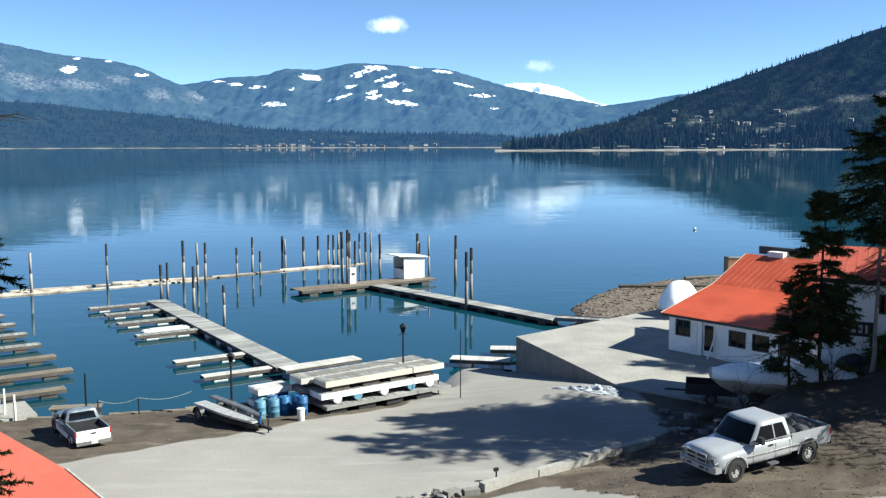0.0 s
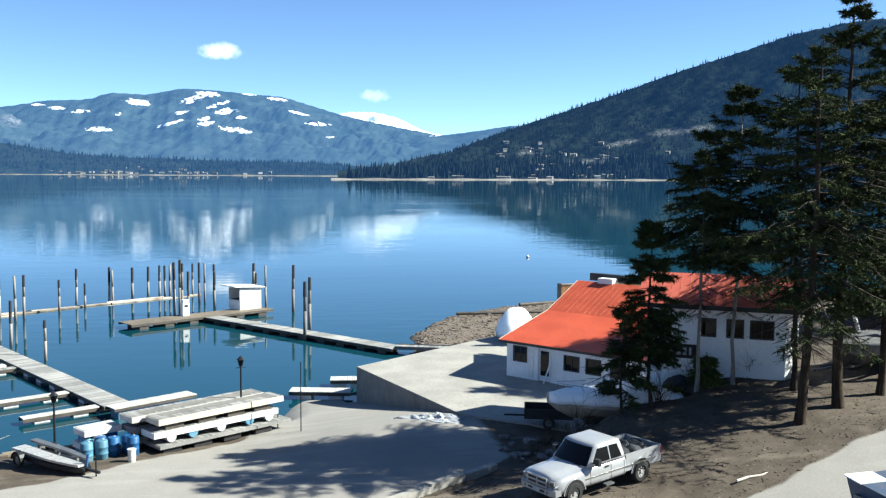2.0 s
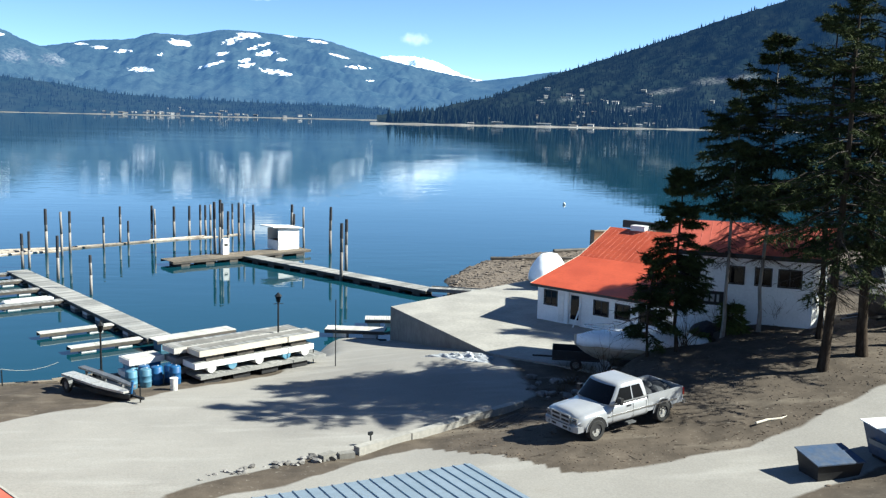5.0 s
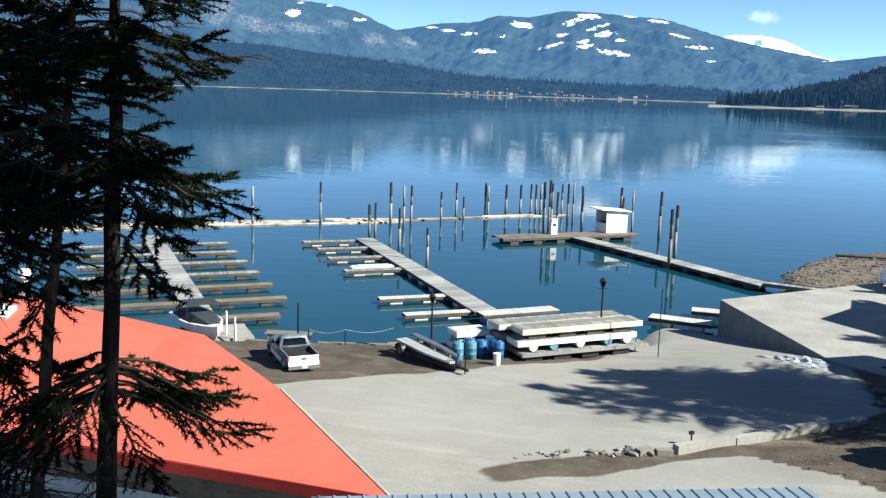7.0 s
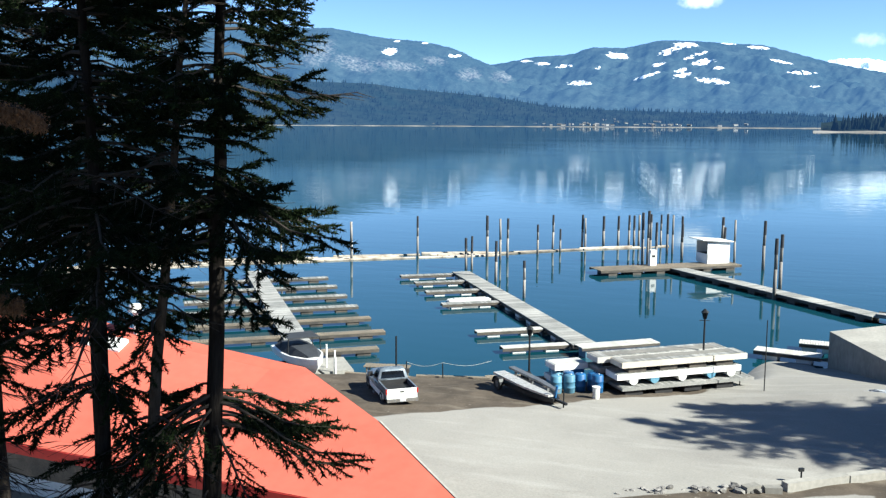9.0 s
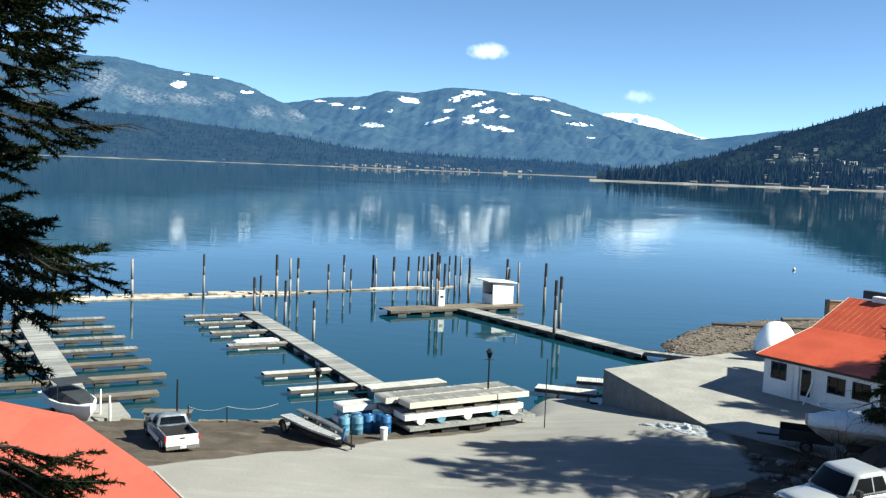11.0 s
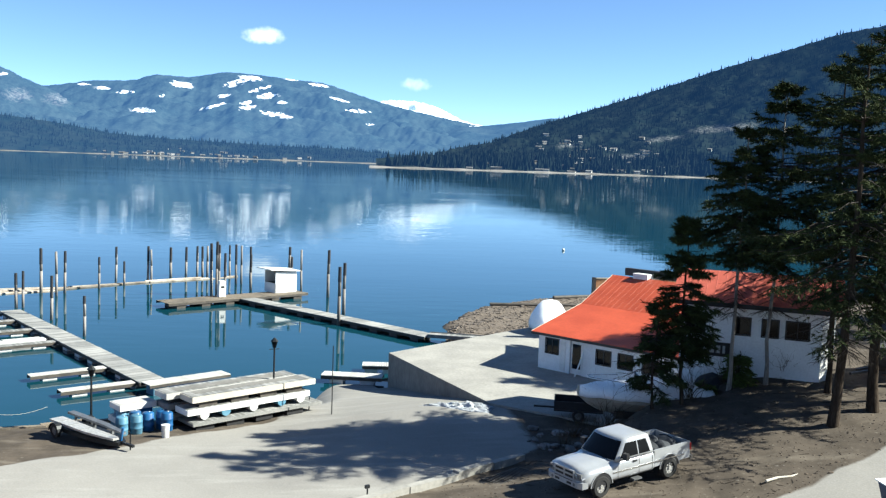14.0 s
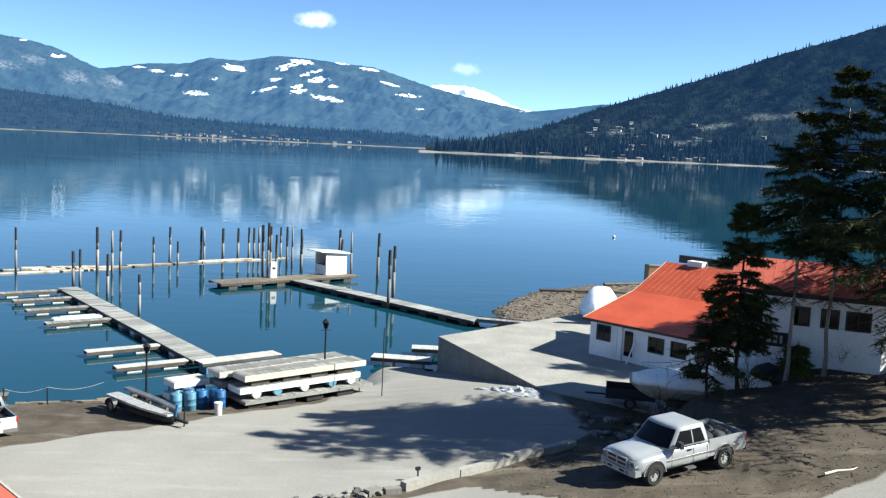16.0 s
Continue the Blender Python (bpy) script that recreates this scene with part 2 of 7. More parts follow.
M["rock_piece"] = material("rock_piece", (0.217, 0.206, 0.197), 0.9, scale=2, second=(0.0984, 0.092, 0.0856), fine=12, fine_amount=0.3, random_amount=0.35)
M["sand"] = material("sand", (0.20, 0.19, 0.18), 0.95, scale=0.02, second=(0.10, 0.095, 0.09), fine=0.2)
M["house_far"] = material("house_far", (0.381, 0.381, 0.374), 0.8, scale=0.05, second=(0.315, 0.315, 0.308), fine=1, random_amount=0.35)
M["house_roof_far"] = material("house_roof_far", (0.16, 0.16, 0.168), 0.8, scale=0.05, fine=1, random_amount=0.5)
M["sign_panel"] = material("sign_panel", (0.02, 0.0176, 0.0176), 0.6, fine=8)
M["sign_mark"] = material("sign_mark", (0.36, 0.36, 0.344), 0.6, fine=8, fine_amount=0.05)
M["plate"] = material("plate", (0.48, 0.496, 0.528), 0.5, fine=8, fine_amount=0.05)


def ground_material():
    """Pale packed gravel, brown soil and beach shingle, mixed by painted regions."""
    m = bpy.data.materials.new("ground")
    m.use_nodes = True
    n, l = m.node_tree.nodes, m.node_tree.links
    b = n["Principled BSDF"]
    b.inputs["Roughness"].default_value = 0.95
    b.inputs["Specular IOR Level"].default_value = 0.2
    tc = n.new("ShaderNodeTexCoord")
    at = n.new("ShaderNodeVertexColor")
    at.layer_name = "regions"
    sep = n.new("ShaderNodeSeparateColor")
    l.new(at.outputs["Color"], sep.inputs[0])

    def noise_tex(scale, detail=5, stretch=(1, 1, 1)):
        mp = n.new("ShaderNodeMapping")
        mp.inputs["Scale"].default_value = stretch
        l.new(tc.outputs["Object"], mp.inputs["Vector"])
        t = n.new("ShaderNodeTexNoise")
        t.inputs["Scale"].default_value = scale
        t.inputs["Detail"].default_value = detail
        t.inputs["Roughness"].default_value = 0.62
        l.new(mp.outputs[0], t.inputs["Vector"])
        return t.outputs["Fac"]

    def two(c1, c2, fac, lo=0.35, hi=0.65):
        r = n.new("ShaderNodeMapRange")
        r.inputs["From Min"].default_value = lo
        r.inputs["From Max"].default_value = hi
        l.new(fac, r.inputs["Value"])
        x = n.new("ShaderNodeMix")
        x.data_type = "RGBA"
        l.new(r.outputs[0], x.inputs["Factor"])
        for key, c in (("A", c1), ("B", c2)):
            if isinstance(c, tuple):
                x.inputs[key].default_value = (*c, 1)
            else:
                l.new(c, x.inputs[key])
        return x.outputs["Result"]

    big = noise_tex(0.13, 4)
    mid = noise_tex(0.9, 5)
    track = noise_tex(0.5, 4, (0.35, 1.6, 1))
    grit = noise_tex(14, 3)
    stone = noise_tex(5, 4)
    pale = two((0.262, 0.250, 0.230), (0.216, 0.206, 0.190), big)
    pale = two(pale, (0.292, 0.282, 0.262), track, 0.52, 0.75)
    pale = two(pale, (0.228, 0.214, 0.194), mid, 0.6, 0.8)
    soil = two((0.094, 0.0765, 0.0596), (0.056, 0.0454, 0.0352), mid)
    soil = two(soil, (0.150, 0.128, 0.102), track, 0.55, 0.75)
    soil = two(soil, (0.184, 0.164, 0.138), stone, 0.62, 0.75)
    beach = two((0.16, 0.132, 0.108), (0.08, 0.0664, 0.0544), stone)
    bed = two((0.08, 0.096, 0.08), (0.128, 0.128, 0.096), mid)

    def over(a, bcol, fac):
        x = n.new("ShaderNodeMix")
        x.data_type = "RGBA"
        l.new(fac, x.inputs["Factor"])
        l.new(a, x.inputs["A"])
        l.new(bcol, x.inputs["B"])
        return x.outputs["Result"]

    def rough_edge(chan):
        a = n.new("ShaderNodeMath")
        a.operation = "MULTIPLY_ADD"
        l.new(mid, a.inputs[0])
        a.inputs[1].default_value = 0.5
        l.new(chan, a.inputs[2])
        r = n.new("ShaderNodeMapRange")
        r.inputs["From Min"].default_value = 0.62
        r.inputs["From Max"].default_value = 0.88
        l.new(a.outputs[0], r.inputs["Value"])
        return r.outputs[0]

    col = over(soil, pale, rough_edge(sep.outputs[0]))
    col = over(col, beach, rough_edge(sep.outputs[1]))
    col = over(col, bed, sep.outputs[2])
    gr = n.new("ShaderNodeMapRange")
    gr.inputs["From Min"].default_value = 0.3
    gr.inputs["From Max"].default_value = 0.7
    gr.inputs["To Min"].default_value = 0.88
    gr.inputs["To Max"].default_value = 1.1
    l.new(grit, gr.inputs["Value"])
    hsv = n.new("ShaderNodeHueSaturation")
    l.new(col, hsv.inputs["Color"])
    l.new(gr.outputs[0], hsv.inputs["Value"])
    l.new(hsv.outputs[0], b.inputs["Base Color"])
    bp = n.new("ShaderNodeBump")
    bp.inputs["Strength"].default_value = 0.25
    bp.inputs["Distance"].default_value = 0.03
    l.new(stone, bp.inputs["Height"])
    l.new(bp.outputs[0], b.inputs["Normal"])
    return m


def water_material():
    m = bpy.data.materials.new("lake_water")
    m.use_nodes = True
    n, l = m.node_tree.nodes, m.node_tree.links
    b = n["Principled BSDF"]
    b.inputs["IOR"].default_value = 1.33
    b.inputs["Specular IOR Level"].default_value = 0.5
    tc = n.new("ShaderNodeTexCoord")

    def wave(scale, stretch, detail, angle=0.0):
        mp = n.new("ShaderNodeMapping")
        mp.inputs["Scale"].default_value = stretch
        mp.inputs["Rotation"].default_value = (0, 0, angle)
        l.new(tc.outputs["Object"], mp.inputs["Vector"])
        t = n.new("ShaderNodeTexNoise")
        t.inputs["Scale"].default_value = scale
        t.inputs["Detail"].default_value = detail
        l.new(mp.outputs[0], t.inputs["Vector"])
        return t.outputs["Fac"]

    ripple = wave(0.55, (0.35, 1.0, 1), 3, 0.3)
    swell = wave(0.06, (0.3, 1.0, 1), 3, -0.2)
    calm = wave(0.012, (0.35, 1.2, 1), 2, 0.4)
    breeze = n.new("ShaderNodeMapRange")
    breeze.inputs["From Min"].default_value = 0.42
    breeze.inputs["From Max"].default_value = 0.62
    breeze.inputs["To Min"].default_value = 0.25
    breeze.inputs["To Max"].default_value = 1.0
    l.new(calm, breeze.inputs["Value"])
    mul = n.new("ShaderNodeMath")
    mul.operation = "MULTIPLY"
    l.new(ripple, mul.inputs[0])
    l.new(breeze.outputs[0], mul.inputs[1])
    b1 = n.new("ShaderNodeBump")
    b1.inputs["Strength"].default_value = 0.11
    b1.inputs["Distance"].default_value = 0.25
    l.new(mul.outputs[0], b1.inputs["Height"])
    b2 = n.new("ShaderNodeBump")
    b2.inputs["Strength"].default_value = 0.025
    b2.inputs["Distance"].default_value = 1.2
    l.new(swell, b2.inputs["Height"])
    l.new(b1.outputs[0], b2.inputs["Normal"])
    l.new(b2.outputs[0], b.inputs["Normal"])
    b.inputs["Roughness"].default_value = 0.025
    mix = n.new("ShaderNodeMix")
    mix.data_type = "RGBA"
    mix.inputs["A"].default_value = (0.0050, 0.034, 0.051, 1)
    mix.inputs["B"].default_value = (0.0070, 0.044, 0.062, 1)
    l.new(calm, mix.inputs["Factor"])
    l.new(mix.outputs["Result"], b.inputs["Base Color"])
    return m


def far_material(name, dark, light, haze, haze_strength, scale, snow=(0.85, 0.87, 0.9), bare=(0.17, 0.17, 0.168)):
    """Distant wooded slopes with snow and clearings from painted regions; the distance backdrop's airlight is a faint
    glow set on its surface.
    """
    m = bpy.data.materials.new(name)
    m.use_nodes = True
    n, l = m.node_tree.nodes, m.node_tree.links
    b = n["Principled BSDF"]
    b.inputs["Roughness"].default_value = 1.0
    b.inputs["Specular IOR Level"].default_value = 0.0
    tc = n.new("ShaderNodeTexCoord")

    def noi(s, d=6):
        t = n.new("ShaderNodeTexNoise")
        t.inputs["Scale"].default_value = s
        t.inputs["Detail"].default_value = d
        t.inputs["Roughness"].default_value = 0.6
        l.new(tc.outputs["Object"], t.inputs["Vector"])
        return t.outputs["Fac"]

    def mixc(a, c, fac):
        x = n.new("ShaderNodeMix")
        x.data_type = "RGBA"
        l.new(fac, x.inputs["Factor"])
        for key, v in (("A", a), ("B", c)):
            if isinstance(v, tuple):
                x.inputs[key].default_value = (*v, 1)
            else:
                l.new(v, x.inputs[key])
        return x.outputs["Result"]

    def rng(v, lo, hi):
        r = n.new("ShaderNodeMapRange")
        r.inputs["From Min"].default_value = lo
        r.inputs["From Max"].default_value = hi
        l.new(v, r.inputs["Value"])
        return r.outputs[0]

    col = mixc(dark, light, rng(noi(scale), 0.35, 0.65))
    col = mixc(col, tuple(c * 0.7 for c in dark), rng(noi(scale * 4, 4), 0.45, 0.7))
    col = mixc(col, tuple(c * 1.2 for c in light), rng(noi(scale * 22, 4), 0.5, 0.8))
    at = n.new("ShaderNodeVertexColor")
    at.layer_name = "regions"
    sep = n.new("ShaderNodeSeparateColor")
    l.new(at.outputs["Color"], sep.inputs[0])

    def shards(ch, s, lo, hi):
        a = n.new("ShaderNodeMath")
        a.operation = "MULTIPLY"
        l.new(rng(noi(s, 7), 0.32, 0.68), a.inputs[0])
        l.new(ch, a.inputs[1])
        return rng(a.outputs[0], lo, hi)

    col = mixc(col, bare, shards(sep.outputs[1], scale * 14, 0.2, 1.0))
    col = mixc(col, snow, shards(sep.outputs[0], scale * 7, 0.26, 0.36))
    l.new(col, b.inputs["Base Color"])
    # haze is put in as a constant bluish glow of the slopes
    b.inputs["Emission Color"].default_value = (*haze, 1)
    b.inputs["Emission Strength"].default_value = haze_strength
    return m


M["ground"] = ground_material()
M["water"] = water_material()
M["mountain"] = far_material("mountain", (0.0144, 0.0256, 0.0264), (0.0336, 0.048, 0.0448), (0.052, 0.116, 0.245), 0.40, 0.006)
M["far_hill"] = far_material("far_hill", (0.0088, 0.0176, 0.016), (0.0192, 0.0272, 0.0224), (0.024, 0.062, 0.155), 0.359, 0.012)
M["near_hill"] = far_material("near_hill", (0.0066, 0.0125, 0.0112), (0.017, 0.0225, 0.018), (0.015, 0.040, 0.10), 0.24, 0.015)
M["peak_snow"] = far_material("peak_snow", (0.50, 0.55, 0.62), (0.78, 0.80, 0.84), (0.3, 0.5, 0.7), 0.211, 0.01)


# ---- mesh helpers ----
def smooth01(v, a, b):
    t = np.clip((v - a) / (b - a), 0, 1)
    return t * t * (3 - 2 * t)


def mesh_object(name, verts, faces, mat, parent=None, label="", smooth=False):
    me = bpy.data.meshes.new(name)
    if isinstance(faces, np.ndarray):
        verts, n, k = np.asarray(verts, np.float32), len(faces), faces.shape[1]
        me.vertices.add(len(verts))
        me.vertices.foreach_set("co", verts.reshape(-1))
        me.loops.add(n * k)
        me.loops.foreach_set("vertex_index", faces.reshape(-1).astype(np.int32))
        me.polygons.add(n)
        me.polygons.foreach_set("loop_start", np.arange(0, n * k, k, dtype=np.int32))
        me.update(calc_edges=True)
    else:
        me.from_pydata([tuple(map(float, v)) for v in verts], [], [tuple(map(int, f)) for f in faces])
    if smooth:
        me.polygons.foreach_set("use_smooth", [True] * len(me.polygons))
    me.materials.append(mat)
    ob = new(name, me)
    if parent is not None:
        ob.parent = parent
    if label:
        ob["label"] = label
    return ob


def thing(name, label, category, m=None, group="", kind=""):
    ob = new(name)
    ob.matrix_world = m or Matrix()
    return tagged(ob, label, category, group, kind)


def part(name, bm, mat, parent, label="", smooth=False, bevel=0.0):
    """One mesh object from a bmesh, under a thing or a part; the mesh is in the parent's space."""
    if bevel:
        edges = [e for e in bm.edges if len(e.link_faces) == 2 and e.calc_face_angle(0) > 0.5]
        bmesh.ops.bevel(bm, geom=edges, offset=bevel, segments=1, affect="EDGES", clamp_overlap=True)
    me = bpy.data.meshes.new(name)
    bmesh.ops.recalc_face_normals(bm, faces=bm.faces)
    bm.to_mesh(me)
    bm.free()
    if smooth:
        me.polygons.foreach_set("use_smooth", [True] * len(me.polygons))
    me.materials.append(mat)
    ob = new(name, me)
    if parent is not None:
        ob.parent = parent
    if label:
        ob["label"] = label
    return ob


def box(bm, x0, x1, y0, y1, z0, z1, m=None):
    vs = [bm.verts.new(p) for p in ((x0, y0, z0), (x1, y0, z0), (x1, y1, z0), (x0, y1, z0), (x0, y0, z1), (x1, y0, z1), (x1, y1, z1), (x0, y1, z1))]
    for f in ((0, 3, 2, 1), (4, 5, 6, 7), (0, 1, 5, 4), (1, 2, 6, 5), (2, 3, 7, 6), (3, 0, 4, 7)):
        bm.faces.new([vs[i] for i in f])
    if m is not None:
        bmesh.ops.transform(bm, matrix=m, verts=vs)
    return bm


def tube(bm, p0, p1, r0, r1=None, sides=10, caps=True):
    p0, p1 = Vector(p0), Vector(p1)
    r1 = r0 if r1 is None else r1
    d = (p1 - p0).normalized()
    a = d.orthogonal().normalized()
    b = d.cross(a)
    rings = []
    for p, r in ((p0, r0), (p1, r1)):
        rings.append([bm.verts.new(p + (a * math.cos(2 * math.pi * i / sides) + b * math.sin(2 * math.pi * i / sides)) * r) for i in range(sides)])
    for i in range(sides):
        j = (i + 1) % sides
        bm.faces.new((rings[0][i], rings[0][j], rings[1][j], rings[1][i]))
    if caps:
        bm.faces.new(list(reversed(rings[0])))
        bm.faces.new(rings[1])
    return bm


def chain(bm, points, radii, sides=6):
    for i in range(len(points) - 1):
        tube(bm, points[i], points[i + 1], radii[i], radii[i + 1], sides)
    return bm


def prism(bm, outline, z0, z1, m=None):
    """An outline in x and y, raised from z0 to z1."""
    lo = [bm.verts.new((p[0], p[1], z0)) for p in outline]
    hi = [bm.verts.new((p[0], p[1], z1)) for p in outline]
    k = len(outline)
    bm.faces.new(list(reversed(lo)))
    bm.faces.new(hi)
    for i in range(k):
        j = (i + 1) % k
        bm.faces.new((lo[i], lo[j], hi[j], hi[i]))
    if m is not None:
        bmesh.ops.transform(bm, matrix=m, verts=lo + hi)
    return bm


def loft(bm, sections, close_ends=True):
    """A skin over closed rings of equal count."""
    rings = [[bm.verts.new(p) for p in s] for s in sections]
    k = len(rings[0])
    for a, b in zip(rings, rings[1:]):
        for i in range(k):
            j = (i + 1) % k
            bm.faces.new((a[i], a[j], b[j], b[i]))
    if close_ends:
        bm.faces.new(list(reversed(rings[0])))
        bm.faces.new(rings[-1])
    return bm


def at(x, y, z, heading=0.0):
    """A pose whose x axis points along heading, degrees from world x."""
    return pose(x, y, z, 0, 0, heading)


def B():
    return bmesh.new()

# ---- ground ----
CURB = np.array((1.4, 33.5))
ALONG = np.array((0.81, 0.586))
ACROSS = np.array((0.586, -0.81))


def value_noise(x, y, scale, seed=0):
    """Smooth noise of roughly -1 to 1 from summed waves."""
    rng = np.random.RandomState(seed)
    out = 0
    for k in range(7):
        a = rng.uniform(0, 2 * math.pi)
        f = (0.6 + 0.35 * k) / scale
        out = out + np.sin((x * math.cos(a) + y * math.sin(a)) * f * 2 * math.pi + rng.uniform(0, 6.28)) / (1 + 0.4 * k)
    return out / 2.6


def shore_y(x):
    return np.interp(x, (-300, -60, -22, -13, -6, 0, 6), (30, 42, 46.6, 49.0, 51.5, 54.0, 58.5))


def ground_z(x, y):
    x, y = np.asarray(x, float), np.asarray(y, float)
    u = (x - CURB[0]) * ALONG[0] + (y - CURB[1]) * ALONG[1]
    s = (x - CURB[0]) * ACROSS[0] + (y - CURB[1]) * ACROSS[1]
    lot = np.clip(1.45 + (46 - y) * 0.075, 1.25, 2.6)
    terrace = 2.75 + np.clip(u, 0, 10) * 0.045 + np.clip(u - 10, 0, 10) * 0.16 + np.clip(u - 20, 0, 25) * 0.08
    east = smooth01(x, 10.0, 17.0)
    edge = smooth01(s, 0.25 - 2.6 * east, 5.5 - 3.8 * east)
    tilt = smooth01(x, -4, 9.5)
    low = lot * (1 - tilt) + np.maximum(lot, 2.38) * tilt
    z = low * (1 - edge) + terrace * edge
    outer = 13.5 + np.clip(u - 8.2, -8, 40) * 0.26
    z = z + np.clip(s - outer - 0.6, 0, 30) * 0.24 * smooth01(s, outer, outer + 2)
    # level place dug into the bank for the stored boat
    dug = smooth01(x, 12.4, 13.6) * (1 - smooth01(x, 18.4, 19.6)) * smooth01(y, 41.7, 42.5) * (1 - smooth01(y, 45.5, 47.0))
    z = z - dug * np.maximum(z - 3.15, 0)
    # bank to the lake
    ys = shore_y(x)
    bank = smooth01(y, ys - 1.6, ys + 1.2) * (1 - smooth01(x, 5.5, 7.5))
    z = z * (1 - bank) + (-1.6 - np.clip(y - ys, 0, 40) * 0.12) * bank
    # launch ramp beside the concrete wall
    ramp_zone = smooth01(x, -4.5, 1.8) * (1 - smooth01(x, 9.2, 9.8)) * smooth01(y, 47.0, 49.5)
    low_top = 1.25 * (1 - tilt) + 2.38 * tilt
    ramp = low_top - np.clip(y - 48.5, -2, 40) * (low_top + 0.1) / 14.5
    z = z * (1 - ramp_zone) + ramp * ramp_zone
    # stony beach beyond the concrete yard
    pad_far = np.minimum(60.8 + (x - 4.8) * 0.885, 73.0)
    beach_in = smooth01(y, pad_far - 0.5, pad_far + 1.0) * smooth01(x, 4, 5)
    bx = np.interp(y, (60, 78, 86, 90, 95, 100, 104), (9.5, 11.0, 12.6, 14.3, 17.5, 22.5, 28.0)) + 0.7 * value_noise(x, y, 9, 3)
    beach = -1.3 + 1.75 * smooth01(x, bx - 3.5, bx + 1.0) + 0.02 * np.clip(x - bx, 0, 20)
    far_edge = 104 + 0.1 * x + 1.5 * value_noise(x, y, 14, 5)
    beach = beach * (1 - smooth01(y, far_edge - 7, far_edge)) + -1.5 * smooth01(y, far_edge - 7, far_edge)
    beach = beach + 0.12 * value_noise(x, y, 2.3, 8) * smooth01(beach, -0.2, 0.3)
    z = z * (1 - beach_in) + beach * beach_in
    # lake bed and the far distance
    deep = smooth01(y, 110, 130)
    z = z * (1 - deep) - 3.0 * deep
    rough = 0.035 * value_noise(x, y, 3.1, 1) + 0.02 * value_noise(x, y, 1.2, 2)
    pale = pale_mask(x, y)
    return z + rough * (1.6 - 1.3 * pale)


def pale_mask(x, y):
    """Where packed pale gravel covers the soil."""
    u = (x - CURB[0]) * ALONG[0] + (y - CURB[1]) * ALONG[1]
    s = (x - CURB[0]) * ACROSS[0] + (y - CURB[1]) * ACROSS[1]
    wob = 0.35 * value_noise(x, y, 5, 11)
    ledge = (x + 15.7) * -0.65 + (y - 37.2) * 0.76 + wob
    lot = smooth01(-ledge, -0.4, 0.4) + smooth01(x, -2.5, -1.0)
    lot = np.clip(lot, 0, 1) * smooth01(-s, 0.2, 0.8)
    inner = np.interp(u, (-6, 2.4, 3.7, 6, 8, 11, 19, 27, 40), (0.9, 1.2, 7.4, 8.9, 9.3, 10.5, 12.3, 13.3, 15)) + wob
    outer = 13.5 + np.clip(u - 8.2, -8, 40) * 0.26 + wob
    road = smooth01(s, inner - 0.3, inner + 0.4) * (1 - smooth01(s, outer, outer + 0.8) * smooth01(u, -4, 2))
    west = smooth01(-u, 6.5, 8.5) * smooth01(-ledge, -0.4, 0.4)
    return np.clip(np.maximum.reduce([lot * (1 - smooth01(x, 9, 11)), road, west]), 0, 1)


def axis_steps(lo, hi, step, far):
    near = np.arange(lo, hi + 1e-6, step)
    out = np.geomspace(1, far, 16)
    return np.concatenate([(lo - out)[::-1], near, hi + out])


def build_ground():
    xs = axis_steps(-55, 48, 0.4, 4700)
    ys = axis_steps(-12, 104, 0.4, 4700)
    X, Y = np.meshgrid(xs, ys)
    Z = ground_z(X, Y)
    nx, ny = len(xs), len(ys)
    idx = np.arange(nx * ny).reshape(ny, nx)
    faces = np.stack([idx[:-1, :-1], idx[:-1, 1:], idx[1:, 1:], idx[1:, :-1]], -1).reshape(-1, 4)
    ob = mesh_object("ground", np.stack([X, Y, Z], -1).reshape(-1, 3), faces, M["ground"], smooth=True)
    layer = ob.data.color_attributes.new("regions", "FLOAT_COLOR", "POINT")
    pale = pale_mask(X, Y)
    pad_far = np.minimum(60.8 + (X - 4.8) * 0.885, 73.0)
    beach = smooth01(Y, pad_far - 1, pad_far) * smooth01(X, 5, 6)
    bed = smooth01(-Z, -0.05, 0.5)
    col = np.stack([pale, beach, bed, np.ones_like(pale)], -1).reshape(-1)
    layer.data.foreach_set("color", col.astype(np.float32))
    return tagged(ob, "packed pale gravel yard, brown soil banks and a stony beach", "ground", kind="structure")


build_ground()


def gz(x, y):
    return float(ground_z(x, y))


bm = B()
vs = [bm.verts.new(p) for p in ((-4900, 20, 0), (4900, 20, 0), (4900, 4900, 0), (-4900, 4900, 0))]
bm.faces.new(vs)
water = part("water", bm, M["water"], None)
tagged(water, "calm blue lake water with faint ripples", "lake", kind="structure")


